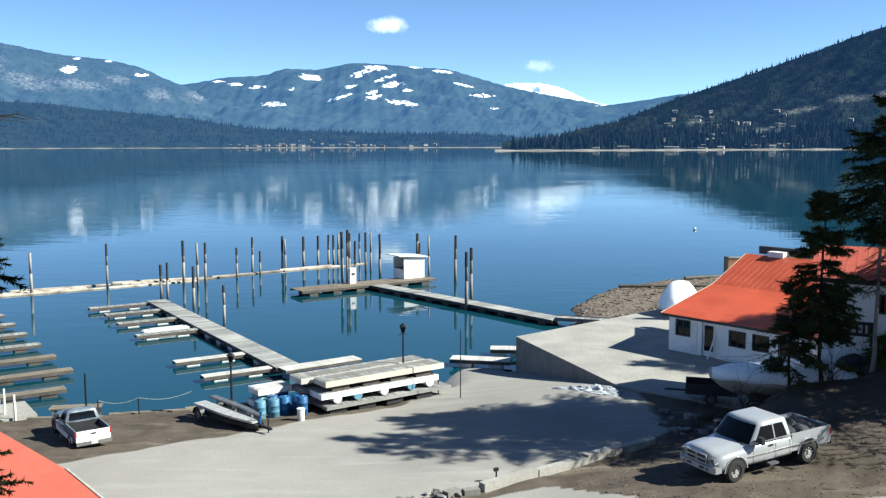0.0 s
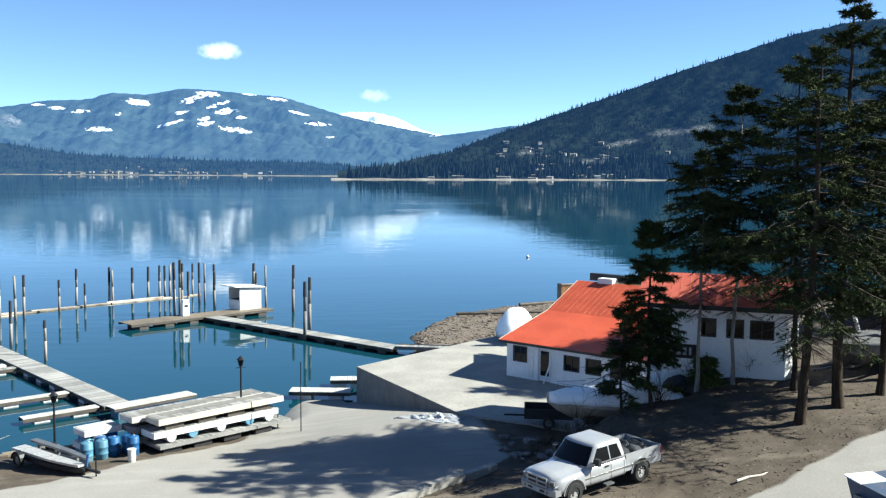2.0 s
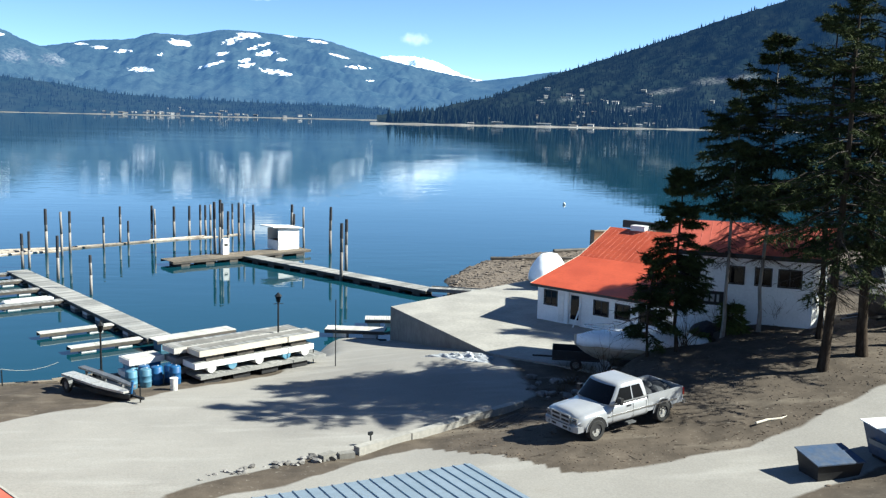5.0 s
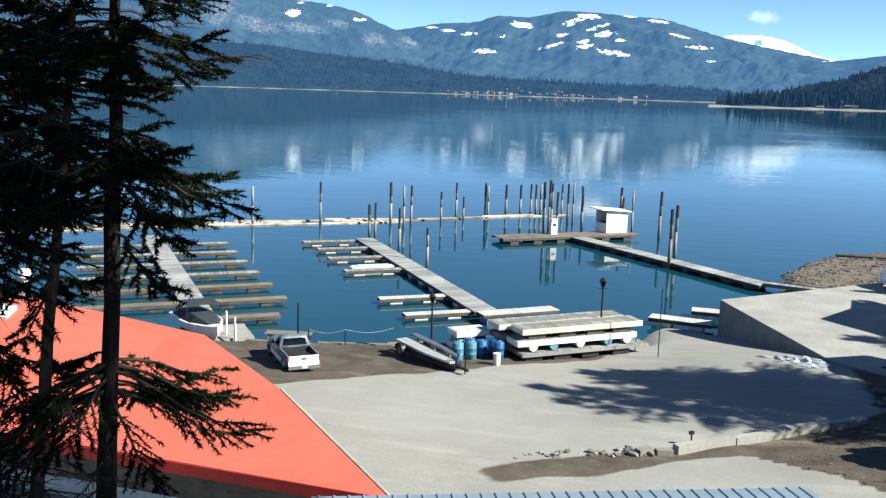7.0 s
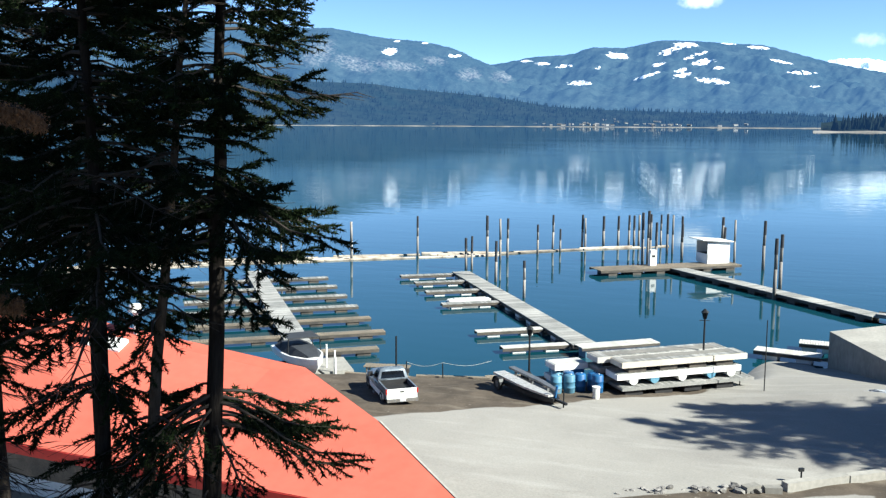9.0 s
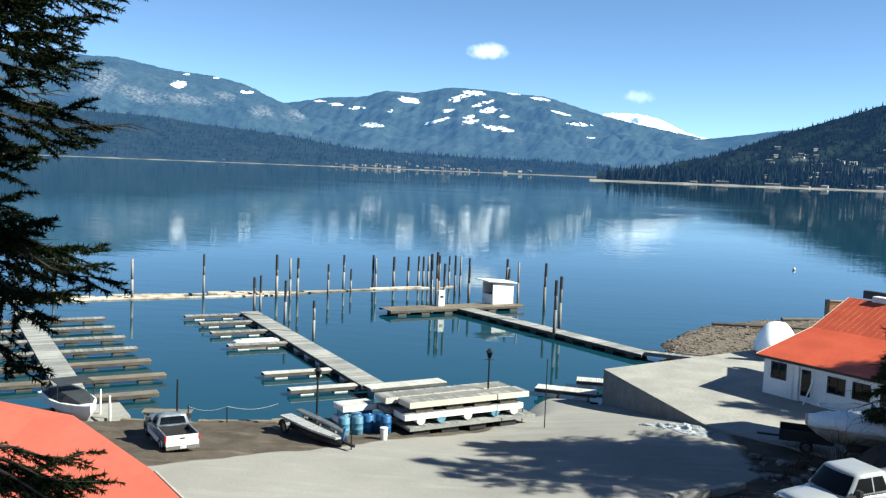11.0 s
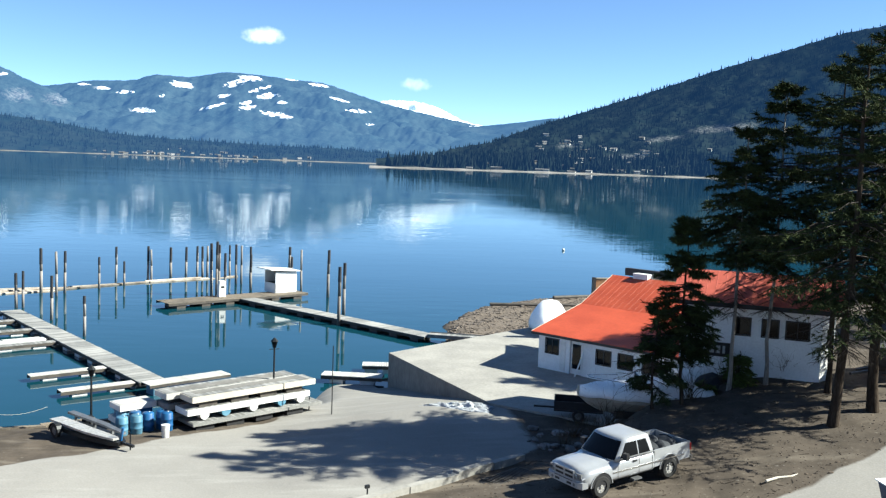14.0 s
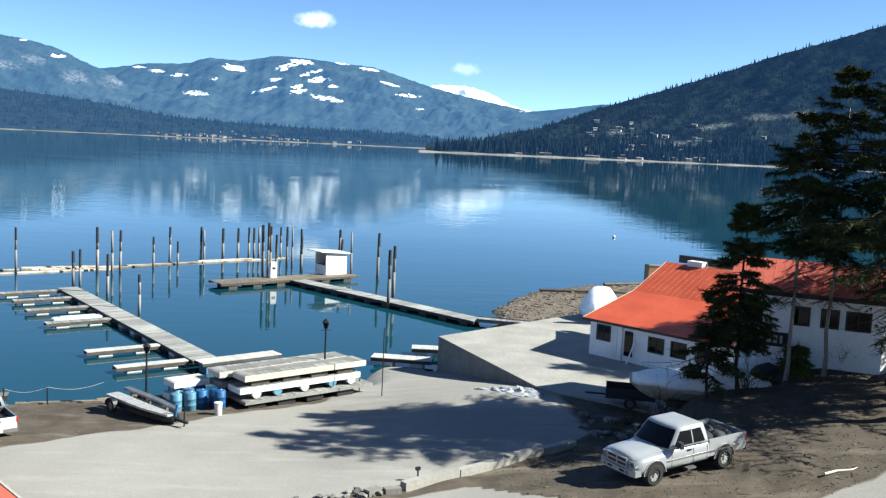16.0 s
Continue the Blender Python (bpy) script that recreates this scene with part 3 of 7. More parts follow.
# ---- distance: mountains across the lake ----
def slope_sheet(name, mat, label, profile, d0, d1, az0, az1, step, rows, rough, patches=(), bare=(), curve=0.8, seed=0, base=0.0):
    """A mountainside from the shore at distance d0 up to its ridge at d1. profile: (azimuth, elevation) of the skyline, degrees;
    patches and bare: (azimuth, elevation, half width, half height, slant) of snowfields and clearings."""
    az = np.arange(az0, az1 + 1e-6, step)
    pa, pe = zip(*profile)
    el = np.interp(az, pa, pe)
    k = max(1, int(0.5 / step))
    el = np.convolve(np.pad(el, k, mode="edge"), np.ones(2 * k + 1) / (2 * k + 1), "valid")
    D0 = np.interp(az, d0[0], d0[1]) if isinstance(d0, tuple) else np.full_like(az, d0)
    t = np.linspace(0, 1, rows)[:, None]
    A = np.radians(az)[None, :]
    D = D0[None, :] + (d1 - D0[None, :]) * t
    top = np.tan(np.radians(el))[None, :] * d1 + 15
    shape = t ** curve
    X, Y = D * np.sin(A), D * np.cos(A)
    ridge = value_noise(X, Y, 420, seed) * 0.55 + value_noise(X, Y, 150, seed + 1) * 0.35 + value_noise(X, Y, 55, seed + 2) * 0.15
    Z = base + (top - base) * shape + ridge * rough * np.sin(np.pi * np.clip(t, 0, 1)) ** 0.7
    Z = Z + value_noise(X, Y, 30, seed + 4) * rough * 0.05 * t
    Z[0, :] = base - 2
    E = np.degrees(np.arctan2(Z - 15, D))
    snow = np.zeros_like(Z)
    open_ = np.zeros_like(Z)
    for target, spots in ((snow, patches), (open_, bare)):
        for pa_, pe_, hw, hh, slant in spots:
            dx = (np.degrees(A) + 0 * Z - pa_)
            dy = (E - pe_ - dx * slant)
            r = np.sqrt((dx / hw) ** 2 + (dy / hh) ** 2)
            np.maximum(target, 1 - smooth01(r, 0.1, 1.55), out=target)
    ny, nx = Z.shape
    # a back side, so that the hill is closed
    back = np.stack([X[-1] * 1.03, Y[-1] * 1.03, np.full(nx, base - 2.0)], -1)
    V = np.concatenate([np.stack([X, Y, Z], -1).reshape(-1, 3), back])
    idx = np.concatenate([np.arange(nx * ny).reshape(ny, nx), (nx * ny + np.arange(nx))[None]])
    F = np.stack([idx[:-1, :-1], idx[:-1, 1:], idx[1:, 1:], idx[1:, :-1]], -1).reshape(-1, 4)
    ob = mesh_object(name, V, F, mat, smooth=True)
    layer = ob.data.color_attributes.new("regions", "FLOAT_COLOR", "POINT")
    col = np.zeros((len(V), 4), np.float32)
    col[: nx * ny, 0] = snow.reshape(-1)
    col[: nx * ny, 1] = open_.reshape(-1)
    col[:, 3] = 1
    layer.data.foreach_set("color", col.reshape(-1))
    tagged(ob, label, "mountain", kind="structure")
    return az, el


SNOW = ((-7.95, 3.8, 0.75, 0.22, -0.1), (-4.95, 4.02, 0.75, 0.20, 0.25), (-4.1, 4.36, 0.85, 0.16, -0.05), (-3.0, 3.42, 0.75, 0.20, 0.15),
        (-2.6, 2.34, 1.05, 0.20, -0.12), (-4.3, 2.95, 0.55, 0.12, 0.1), (-6.2, 2.65, 1.1, 0.10, 0.3), (-10.1, 2.22, 0.8, 0.17, 0.0),
        (-4.3, 2.66, 0.7, 0.13, 0.15), (2.25, 2.74, 0.9, 0.10, -0.05), (-1.8, 4.42, 0.6, 0.08, -0.1), (-0.15, 4.15, 0.7, 0.10, -0.1),
        (-12.3, 3.35, 0.55, 0.10, 0.0), (-13.2, 3.5, 0.4, 0.08, 0.0), (-9.0, 3.1, 0.25, 0.08, 0.0), (2.9, 2.0, 0.35, 0.06, 0), (-3.6, 3.75, 0.9, 0.12, 0.3), (-5.6, 3.3, 0.5, 0.10, 0.2), (-2.2, 3.05, 0.5, 0.09, 0.1), (1.2, 3.35, 0.8, 0.08, -0.2), (-11.0, 3.2, 0.6, 0.1, 0.1))
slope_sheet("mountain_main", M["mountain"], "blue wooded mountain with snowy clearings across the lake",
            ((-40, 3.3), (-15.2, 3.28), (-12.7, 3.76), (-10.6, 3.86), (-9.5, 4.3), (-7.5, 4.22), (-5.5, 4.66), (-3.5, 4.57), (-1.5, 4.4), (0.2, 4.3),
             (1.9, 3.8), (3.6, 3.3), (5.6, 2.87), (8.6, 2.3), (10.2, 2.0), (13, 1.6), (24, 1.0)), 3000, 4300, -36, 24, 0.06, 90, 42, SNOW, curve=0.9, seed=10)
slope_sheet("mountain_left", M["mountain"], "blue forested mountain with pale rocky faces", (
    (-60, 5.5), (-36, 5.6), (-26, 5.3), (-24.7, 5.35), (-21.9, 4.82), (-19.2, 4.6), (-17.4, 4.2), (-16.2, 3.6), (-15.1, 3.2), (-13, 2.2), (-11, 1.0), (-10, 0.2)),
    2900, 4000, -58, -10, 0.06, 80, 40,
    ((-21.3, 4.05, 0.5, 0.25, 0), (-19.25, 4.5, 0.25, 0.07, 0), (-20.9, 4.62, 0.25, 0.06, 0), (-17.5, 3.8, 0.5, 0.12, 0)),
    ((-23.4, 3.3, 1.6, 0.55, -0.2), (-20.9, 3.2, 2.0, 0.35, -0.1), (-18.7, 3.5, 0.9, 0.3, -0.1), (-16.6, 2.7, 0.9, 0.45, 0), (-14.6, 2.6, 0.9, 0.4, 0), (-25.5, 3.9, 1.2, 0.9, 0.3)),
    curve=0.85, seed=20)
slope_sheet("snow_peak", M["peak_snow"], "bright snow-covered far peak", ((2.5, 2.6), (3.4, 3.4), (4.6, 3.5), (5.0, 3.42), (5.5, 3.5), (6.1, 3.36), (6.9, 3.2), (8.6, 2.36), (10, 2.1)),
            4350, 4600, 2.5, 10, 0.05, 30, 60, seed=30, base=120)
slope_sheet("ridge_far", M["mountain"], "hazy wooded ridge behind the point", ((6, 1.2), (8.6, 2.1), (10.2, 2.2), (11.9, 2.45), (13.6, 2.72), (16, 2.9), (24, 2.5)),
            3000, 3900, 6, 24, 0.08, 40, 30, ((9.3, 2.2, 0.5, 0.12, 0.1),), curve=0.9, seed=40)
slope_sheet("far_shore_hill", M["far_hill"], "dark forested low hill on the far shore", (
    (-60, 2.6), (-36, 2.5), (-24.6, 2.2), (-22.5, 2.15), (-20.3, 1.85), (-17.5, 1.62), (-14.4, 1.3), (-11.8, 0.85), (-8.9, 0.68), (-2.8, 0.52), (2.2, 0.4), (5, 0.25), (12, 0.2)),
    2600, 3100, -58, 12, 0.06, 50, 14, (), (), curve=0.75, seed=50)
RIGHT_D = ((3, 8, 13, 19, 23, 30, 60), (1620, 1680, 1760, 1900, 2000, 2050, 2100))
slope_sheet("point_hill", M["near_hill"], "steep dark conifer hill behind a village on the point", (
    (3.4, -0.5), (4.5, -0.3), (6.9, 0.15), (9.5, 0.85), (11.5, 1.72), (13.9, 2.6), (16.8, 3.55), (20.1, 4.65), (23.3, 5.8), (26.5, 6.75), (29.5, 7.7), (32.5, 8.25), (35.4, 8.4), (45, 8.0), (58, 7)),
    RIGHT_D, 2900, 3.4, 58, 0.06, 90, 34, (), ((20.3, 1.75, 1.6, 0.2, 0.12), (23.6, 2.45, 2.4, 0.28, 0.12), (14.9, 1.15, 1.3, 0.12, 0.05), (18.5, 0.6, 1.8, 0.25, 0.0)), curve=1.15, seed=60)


# ---- far shores: beaches, woods and houses ----
def shore_ribbon(name, label, az0, az1, dist, z1, back, front):
    az = np.radians(np.arange(az0, az1, 0.15))
    D = np.interp(np.degrees(az), dist[0], dist[1])
    wob = 6 * np.sin(az * 260) + 5 * np.sin(az * 91 + 1)
    lo = np.stack([(D - front + wob) * np.sin(az), (D - front + wob) * np.cos(az), np.full_like(az, -0.4)], -1)
    hi = np.stack([(D + back) * np.sin(az), (D + back) * np.cos(az), z1 + 0.5 * np.sin(az * 140)], -1)
    k = len(az)
    F = [(i, i + 1, k + i + 1, k + i) for i in range(k - 1)]
    ob = mesh_object(name, np.concatenate([lo, hi]), F, M["sand"])
    return tagged(ob, label, "beach", kind="structure")


LEFT_D = ((-60, 12), (2600, 2600))
shore_ribbon("beach_far", "thin pale beach along the far shore", -58, 6, LEFT_D, 2.0, 14, 16)
shore_ribbon("beach_point", "pale sandy beach below the wooded point", 3.0, 50, RIGHT_D, 2.0, 14, 12)


def far_woods(name, label, source, count, tall, seed, pick, mat):
    """Small conifers on a hillside, joined: nobody could count them."""
    rng = np.random.RandomState(seed)
    me = source.data
    co = np.empty(len(me.vertices) * 3, np.float32)
    me.vertices.foreach_get("co", co)
    co = co.reshape(-1, 3)
    reg = np.empty(len(me.vertices) * 4, np.float32)
    me.color_attributes["regions"].data.foreach_get("color", reg)
    reg = reg.reshape(-1, 4)
    ok = np.where(pick(co) & (reg[:, 1] < 0.35))[0]
    at_ = co[rng.choice(ok, count)]
    V, F = [], []
    n = 5
    for p in at_:
        h = tall * rng.uniform(0.55, 1.25)
        r = h * rng.uniform(0.14, 0.22)
        jx, jy = rng.uniform(-7, 7, 2)
        k = len(V)
        a0 = rng.uniform(0, 6.28)
        for lvl, (zz, rr) in enumerate(((0.02, 1.0), (0.45, 0.62))):
            for i in range(n):
                q = a0 + 6.283 * i / n + lvl * 0.6
                w = rr * r * rng.uniform(0.75, 1.25)
                V.append((p[0] + jx + w * math.cos(q), p[1] + jy + w * math.sin(q), p[2] + zz * h - 1.0))
        V.append((p[0] + jx, p[1] + jy, p[2] + h))
        for i in range(n):
            j = (i + 1) % n
            F.append((k + i, k + j, k + n + j, k + n + i))
            F.append((k + n + i, k + n + j, k + 2 * n))
    ob = mesh_object(name, V, F, mat)
    return tagged(ob, label, "forest", kind="stuff")


hill = bpy.data.objects["point_hill"]
far_hill = bpy.data.objects["far_shore_hill"]


def az_of(c):
    return np.degrees(np.arctan2(c[:, 0], c[:, 1]))


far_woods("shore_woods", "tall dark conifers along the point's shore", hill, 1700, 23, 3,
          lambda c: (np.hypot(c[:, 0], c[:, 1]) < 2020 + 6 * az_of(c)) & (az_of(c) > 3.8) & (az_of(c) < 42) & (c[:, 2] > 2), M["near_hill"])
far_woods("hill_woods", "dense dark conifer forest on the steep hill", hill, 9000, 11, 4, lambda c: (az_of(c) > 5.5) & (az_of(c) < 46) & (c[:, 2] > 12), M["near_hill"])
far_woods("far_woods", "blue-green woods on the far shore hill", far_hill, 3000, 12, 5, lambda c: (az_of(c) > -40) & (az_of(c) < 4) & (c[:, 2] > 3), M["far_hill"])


def far_house(x, y, z, w, d, h, heading):
    t = thing("house", "small pale lakeside house with a gabled roof", "house", at(x, y, z, heading), "houses on the far shore")
    part("wall", box(B(), -w / 2, w / 2, -d / 2, d / 2, -4, h), M["house_far"], t)
    bm = B()
    e = 0.6
    pts = [(-w / 2 - e, -d / 2 - e, h), (w / 2 + e, -d / 2 - e, h), (w / 2 + e, d / 2 + e, h), (-w / 2 - e, d / 2 + e, h), (-w / 2 - e, 0, h + d * 0.25), (w / 2 + e, 0, h + d * 0.25)]
    v = [bm.verts.new(p) for p in pts]
    for f in ((0, 1, 5, 4), (2, 3, 4, 5), (1, 2, 5), (3, 0, 4), (3, 2, 1, 0)):
        bm.faces.new([v[i] for i in f])
    part("roof", bm, M["house_roof_far"], t)
    return t


rng = np.random.RandomState(7)
for k in range(44):
    az = radians(rng.choice((rng.uniform(-23.5, 2), rng.uniform(-13, -4))))
    d = 2600 + rng.choice((rng.uniform(8, 40), rng.uniform(40, 160)), p=(0.75, 0.25))
    far_house(d * math.sin(az), d * math.cos(az), 2.5 + (d - 2600) * 0.11, rng.uniform(6, 14), rng.uniform(5, 7), rng.uniform(1.6, 3), rng.uniform(-25, 25) - math.degrees(az))
bm = bmesh.new()
bm.from_mesh(bpy.data.objects["point_hill"].data)
hillside = BVHTree.FromBMesh(bm)
bm.free()
for k in range(72):
    a = rng.choice((rng.uniform(8.5, 24), rng.uniform(12.5, 20.5), rng.uniform(12.5, 20.5)))
    d0 = float(np.interp(a, RIGHT_D[0], RIGHT_D[1]))
    up = rng.choice((rng.uniform(18, 45), rng.uniform(60, 330)), p=(0.4, 0.6))
    if k % 4 == 0:
        a, up = rng.uniform(13.0, 15.8), rng.uniform(440, 520)
    elif k % 9 == 1:
        a, up = rng.uniform(16.5, 19.5), rng.uniform(350, 480)
    az = radians(a)
    x, y = (d0 + up) * math.sin(az), (d0 + up) * math.cos(az)
    z = hillside.ray_cast(Vector((x, y, 900)), Vector((0, 0, -1)))[0].z
    far_house(x, y, z + (2.0 if up < 50 else 3.4), rng.uniform(8, 15), rng.uniform(5, 7), rng.uniform(1.4, 2.6), rng.uniform(-25, 25) - a)



# ---- docks ----
def planks(bm, length, width, z, pitch=0.17, gap=0.02, thick=0.05, jitter=0.008):
    x = 0.0
    while x < length - 0.02:
        w = min(pitch - gap, length - x)
        j = random.uniform(-jitter, jitter)
        box(bm, x, x + w, -width / 2 - j, width / 2 + j, z - thick, z + j * 0.4)
        x += pitch
    return bm


def dock(name, label, p0, p1, width, top=0.45, deck="deck", skirt="timber_wet_shade", floats="white_float", group="", pitch=0.17, pale_ends=False):
    p0, p1 = Vector((*p0, 0)), Vector((*p1, 0))
    d = p1 - p0
    L = d.length
    t = thing(name, label, "dock", at(p0.x, p0.y, 0, math.degrees(math.atan2(d.y, d.x))), group)
    part("decking", planks(B(), L, width, top, pitch), M[deck], t)
    for y in (-width / 2, width / 2 - 0.06):
        part("side_beam", box(B(), 0, L, y + 0.005, y + 0.055, top - 0.26, top - 0.052), M[skirt], t)
    n = max(2, int(L / 2.4))
    for i in range(n):
        x = (i + 0.5) * L / n
        part("float", box(B(), x - 0.45, x + 0.45, -width / 2 + 0.08, width / 2 - 0.08, -0.25, top - 0.27), M[floats], t, bevel=0.04)
    return t


DOCK_DIR = Vector((0.534, -0.845))
FING = Vector((-0.845, -0.534))
walk_a, walk_b = Vector((-26.6, 87.0)), Vector((-10.0, 60.8))
dock("floating_dock", "long grey plank floating dock with side fingers", walk_a, walk_b, 1.75, 0.50, group="marina docks")
for along, length, mat, lab in ((0.6, 5.2, "deck", "narrow grey plank finger dock"), (4.6, 4.7, "deck", "narrow grey plank finger dock"), (9.3, 4.8, "deck", "narrow grey plank finger dock"),
                                (15.0, 4.8, "deck", "narrow grey plank finger dock"), (25.3, 4.9, "deck_white", "short pale finger dock with white floats"), (30.2, 4.6, "deck_white", "short pale finger dock with white floats")):
    s = walk_a + DOCK_DIR * along + FING * 0.9
    dock("finger_dock", lab, s, s + FING * length, 0.75, 0.42, mat, group="finger docks")
# a white pontoon moored on one finger
c = walk_a + DOCK_DIR * 13.3 + FING * 2.9
t = thing("pontoon", "long white float moored between finger docks", "float", at(c.x, c.y, 0, math.degrees(math.atan2(FING.y, FING.x))))
secs = []
for x, w, h in ((-1.9, 0.18, 0.2), (-1.7, 0.38, 0.32), (1.5, 0.42, 0.34), (1.8, 0.35, 0.32), (1.95, 0.15, 0.24)):
    secs.append([(x, -w, 0.0), (x, w, 0.0), (x, w, h), (x, w * 0.6, h + 0.08), (x, -w * 0.6, h + 0.08), (x, -w, h)])
part("hull", loft(B(), secs), M["white_float"], t, smooth=False)
part("deck_pad", box(B(), -1.4, 1.3, -0.22, 0.22, 0.43, 0.47), M["deck_white"], t)

# pale replaced boards at the landward end of the long dock
t = thing("gangway", "short pale plank gangway beside the shore", "gangway", at(-10.2, 59.2, 0, 36))
part("decking", planks(B(), 5.6, 1.2, 0.72, 0.2), M["deck_white"], t)
part("side_beam", box(B(), 0, 5.6, -0.6, -0.54, 0.5, 0.66), M["timber_wet_shade"], t)
part("side_beam", box(B(), 0, 5.6, 0.54, 0.6, 0.5, 0.66), M["timber_wet_shade"], t)
part("float", box(B(), 0.3, 1.3, -0.5, 0.5, -0.3, 0.5), M["blue_faded"], t, "faded blue float", bevel=0.05)

HEAD = Vector((0.82, 0.572))
head_a = Vector((-14.5, 92.8))
dock("head_dock", "weathered timber dock head with dark waterline beams", head_a, head_a + HEAD * 15.8, 2.7, 0.55, deck="timber", floats="timber_wet_shade", group="marina docks")
dock("approach_dock", "long narrow grey dock running out from shore", (-8.0, 98.0), (9.6, 77.4), 1.7, 0.50, floats="timber_wet_shade", group="marina docks")
t = thing("gangplank", "short metal gangplank from dock to shore", "gangway", at(9.4, 77.6, 0.0, -18))
part("decking", planks(B(), 4.6, 1.3, 0.62, 0.25), M["deck"], t)
part("side_beam", box(B(), 0, 4.6, -0.68, -0.62, 0.42, 0.7), M["steel_grey"], t)
part("side_beam", box(B(), 0, 4.6, 0.62, 0.68, 0.42, 0.7), M["steel_grey"], t)

# shed on the dock head
t = thing("dock_shed", "small white dock shed with an open dark front", "shed", at(-3.7, 101.6, 0.555, 35))
bm = B()
box(bm, -1.3, 1.3, 1.0, 1.08, 0, 2.2)
box(bm, 1.22, 1.3, -1.05, 1.0, 0, 2.2)
box(bm, -1.2, 1.22, -1.05, -0.97, 0, 2.2)
part("wall", bm, M["white_paint"], t)
part("wall_open", box(B(), -1.3, -1.22, -1.05, 1.0, 0, 1.0), M["white_paint"], t)
part("post", box(B(), -1.3, -1.2, -1.05, -0.95, 0, 2.2), M["white_paint"], t)
part("counter", box(B(), -1.2, 1.2, -0.2, 1.0, 0.0, 1.0), M["trim_dark"], t, "dark interior counter")
bm = B()
v = [bm.verts.new(p) for p in ((-2.1, -1.35, 2.46), (1.55, -1.35, 2.2), (1.55, 1.3, 2.2), (-2.1, 1.3, 2.46), (-2.1, -1.35, 2.56), (1.55, -1.35, 2.3), (1.55, 1.3, 2.3), (-2.1, 1.3, 2.56))]
for f in ((0, 3, 2, 1), (4, 5, 6, 7), (0, 1, 5, 4), (1, 2, 6, 5), (2, 3, 7, 6), (3, 0, 4, 7)):
    bm.faces.new([v[i] for i in f])
part("roof", bm, M["white_paint"], t)

t = thing("fuel_pump", "white boxy fuel pump on the dock head", "fuel pump", at(-9.4, 97.0, 0.555, 35))
part("body", box(B(), -0.35, 0.35, -0.25, 0.25, 0, 1.25), M["white_paint"], t, bevel=0.04)
part("head", box(B(), -0.3, 0.3, -0.22, 0.22, 1.254, 1.6), M["white_paint"], t, bevel=0.04)
part("dial", box(B(), -0.2, 0.2, -0.262, -0.252, 0.85, 1.1), M["trim_dark"], t)

# moored docks beside the launch ramp
dock("launch_dock", "short pale launch dock beside the concrete wall", (0.6, 63.2), (4.6, 62.4), 1.3, 0.55, "deck_white", floats="white_float", group="launch docks")
dock("launch_dock", "short pale launch dock beside the concrete wall", (3.4, 66.2), (5.9, 66.0), 1.3, 0.55, "deck_white", floats="white_float", group="launch docks")

# docks by the other shore, partly behind trees
left_a, left_b = Vector((-45.5, 80.5)), Vector((-26.0, 52.2))
dock("floating_dock", "pale concrete-grey walkway dock with timber fingers", left_a, left_b, 1.7, 0.5, "deck", group="marina docks")
D2 = (left_b - left_a).normalized()
P2 = Vector((-D2.y, D2.x))
for k in range(7):
    base = left_b - D2 * (1.0 + 4.72 * k)
    tone = "timber" if k < 3 else "deck"
    lab = "timber finger dock with dark waterline" if k < 3 else "short pale finger dock with white floats"
    s = base + P2 * 0.9
    dock("finger_dock", lab, s, s + P2 * (5.4 if k else 3.9), 0.8, 0.45, tone, floats="timber_wet_shade", group="finger docks")
    if k:
        s = base - P2 * 0.9
        dock("finger_dock", lab, s, s - P2 * 6.0, 0.8, 0.45, tone, floats="timber_wet_shade", group="finger docks")


# ---- piles and the log boom ----
def pile(x, y, top, r, lean_x, lean_y, cap):
    t = thing("pile", "weathered round timber mooring pile standing in the lake", "pile", at(x, y, 0), "mooring piles")
    tip = Vector((lean_x * top, lean_y * top, top))
    bm = B()
    pts = [Vector((-lean_x * 2, -lean_y * 2, -2.5)), Vector((0, 0, 0)), tip * 0.5 + Vector((random.uniform(-0.03, 0.03), 0, 0)), tip]
    chain(bm, pts, [r * 1.1, r, r * 0.93, r * 0.85], 10)
    part("shaft", bm, M["pile"], t, smooth=True)
    if cap:
        bm = B()
        tube(bm, tip * (1 - cap / top), tip + Vector((0, 0, 0.03)), r * 1.0, r * 0.9, 10)
        part("cap", bm, M["pile_cap"], t, "dark tarred pile top")
    return t


PILES = ((-41.0, 93.6, 4.14), (-35.2, 98.6, 4.48), (-26.8, 91.4, 3.4), (-27.4, 91.4, 3.2), (-27.8, 100.8, 4.58), (-25.8, 98.9, 4.5), (-25.5, 100.9, 4.34), (-22.6, 85.1, 3.84),
         (-22.3, 110.0, 4.0), (-19.0, 111.1, 4.03), (-18.6, 111.0, 3.7), (-17.1, 115.3, 3.55), (-15.5, 116.5, 3.52), (-14.2, 116.5, 3.66), (-13.6, 116.9, 3.6), (-13.0, 116.5, 3.73),
         (-10.8, 100.9, 5.5), (-10.3, 101.1, 5.7), (-10.0, 100.6, 5.4), (-9.2, 98.1, 4.8), (-8.5, 110.4, 4.47), (-9.1, 110.4, 4.54), (-7.1, 105.7, 3.97), (-3.0, 108.1, 4.64),
         (-2.7, 105.2, 3.84), (-1.6, 105.8, 4.61), (1.3, 101.5, 5.04), (2.1, 84.7, 5.2), (2.7, 90.4, 4.94))
for i, (x, y, top) in enumerate(PILES):
    pile(x, y, top, random.uniform(0.12, 0.17), random.uniform(-0.012, 0.012), random.uniform(-0.01, 0.01), random.uniform(0.8, 1.9) if i % 5 else 0)
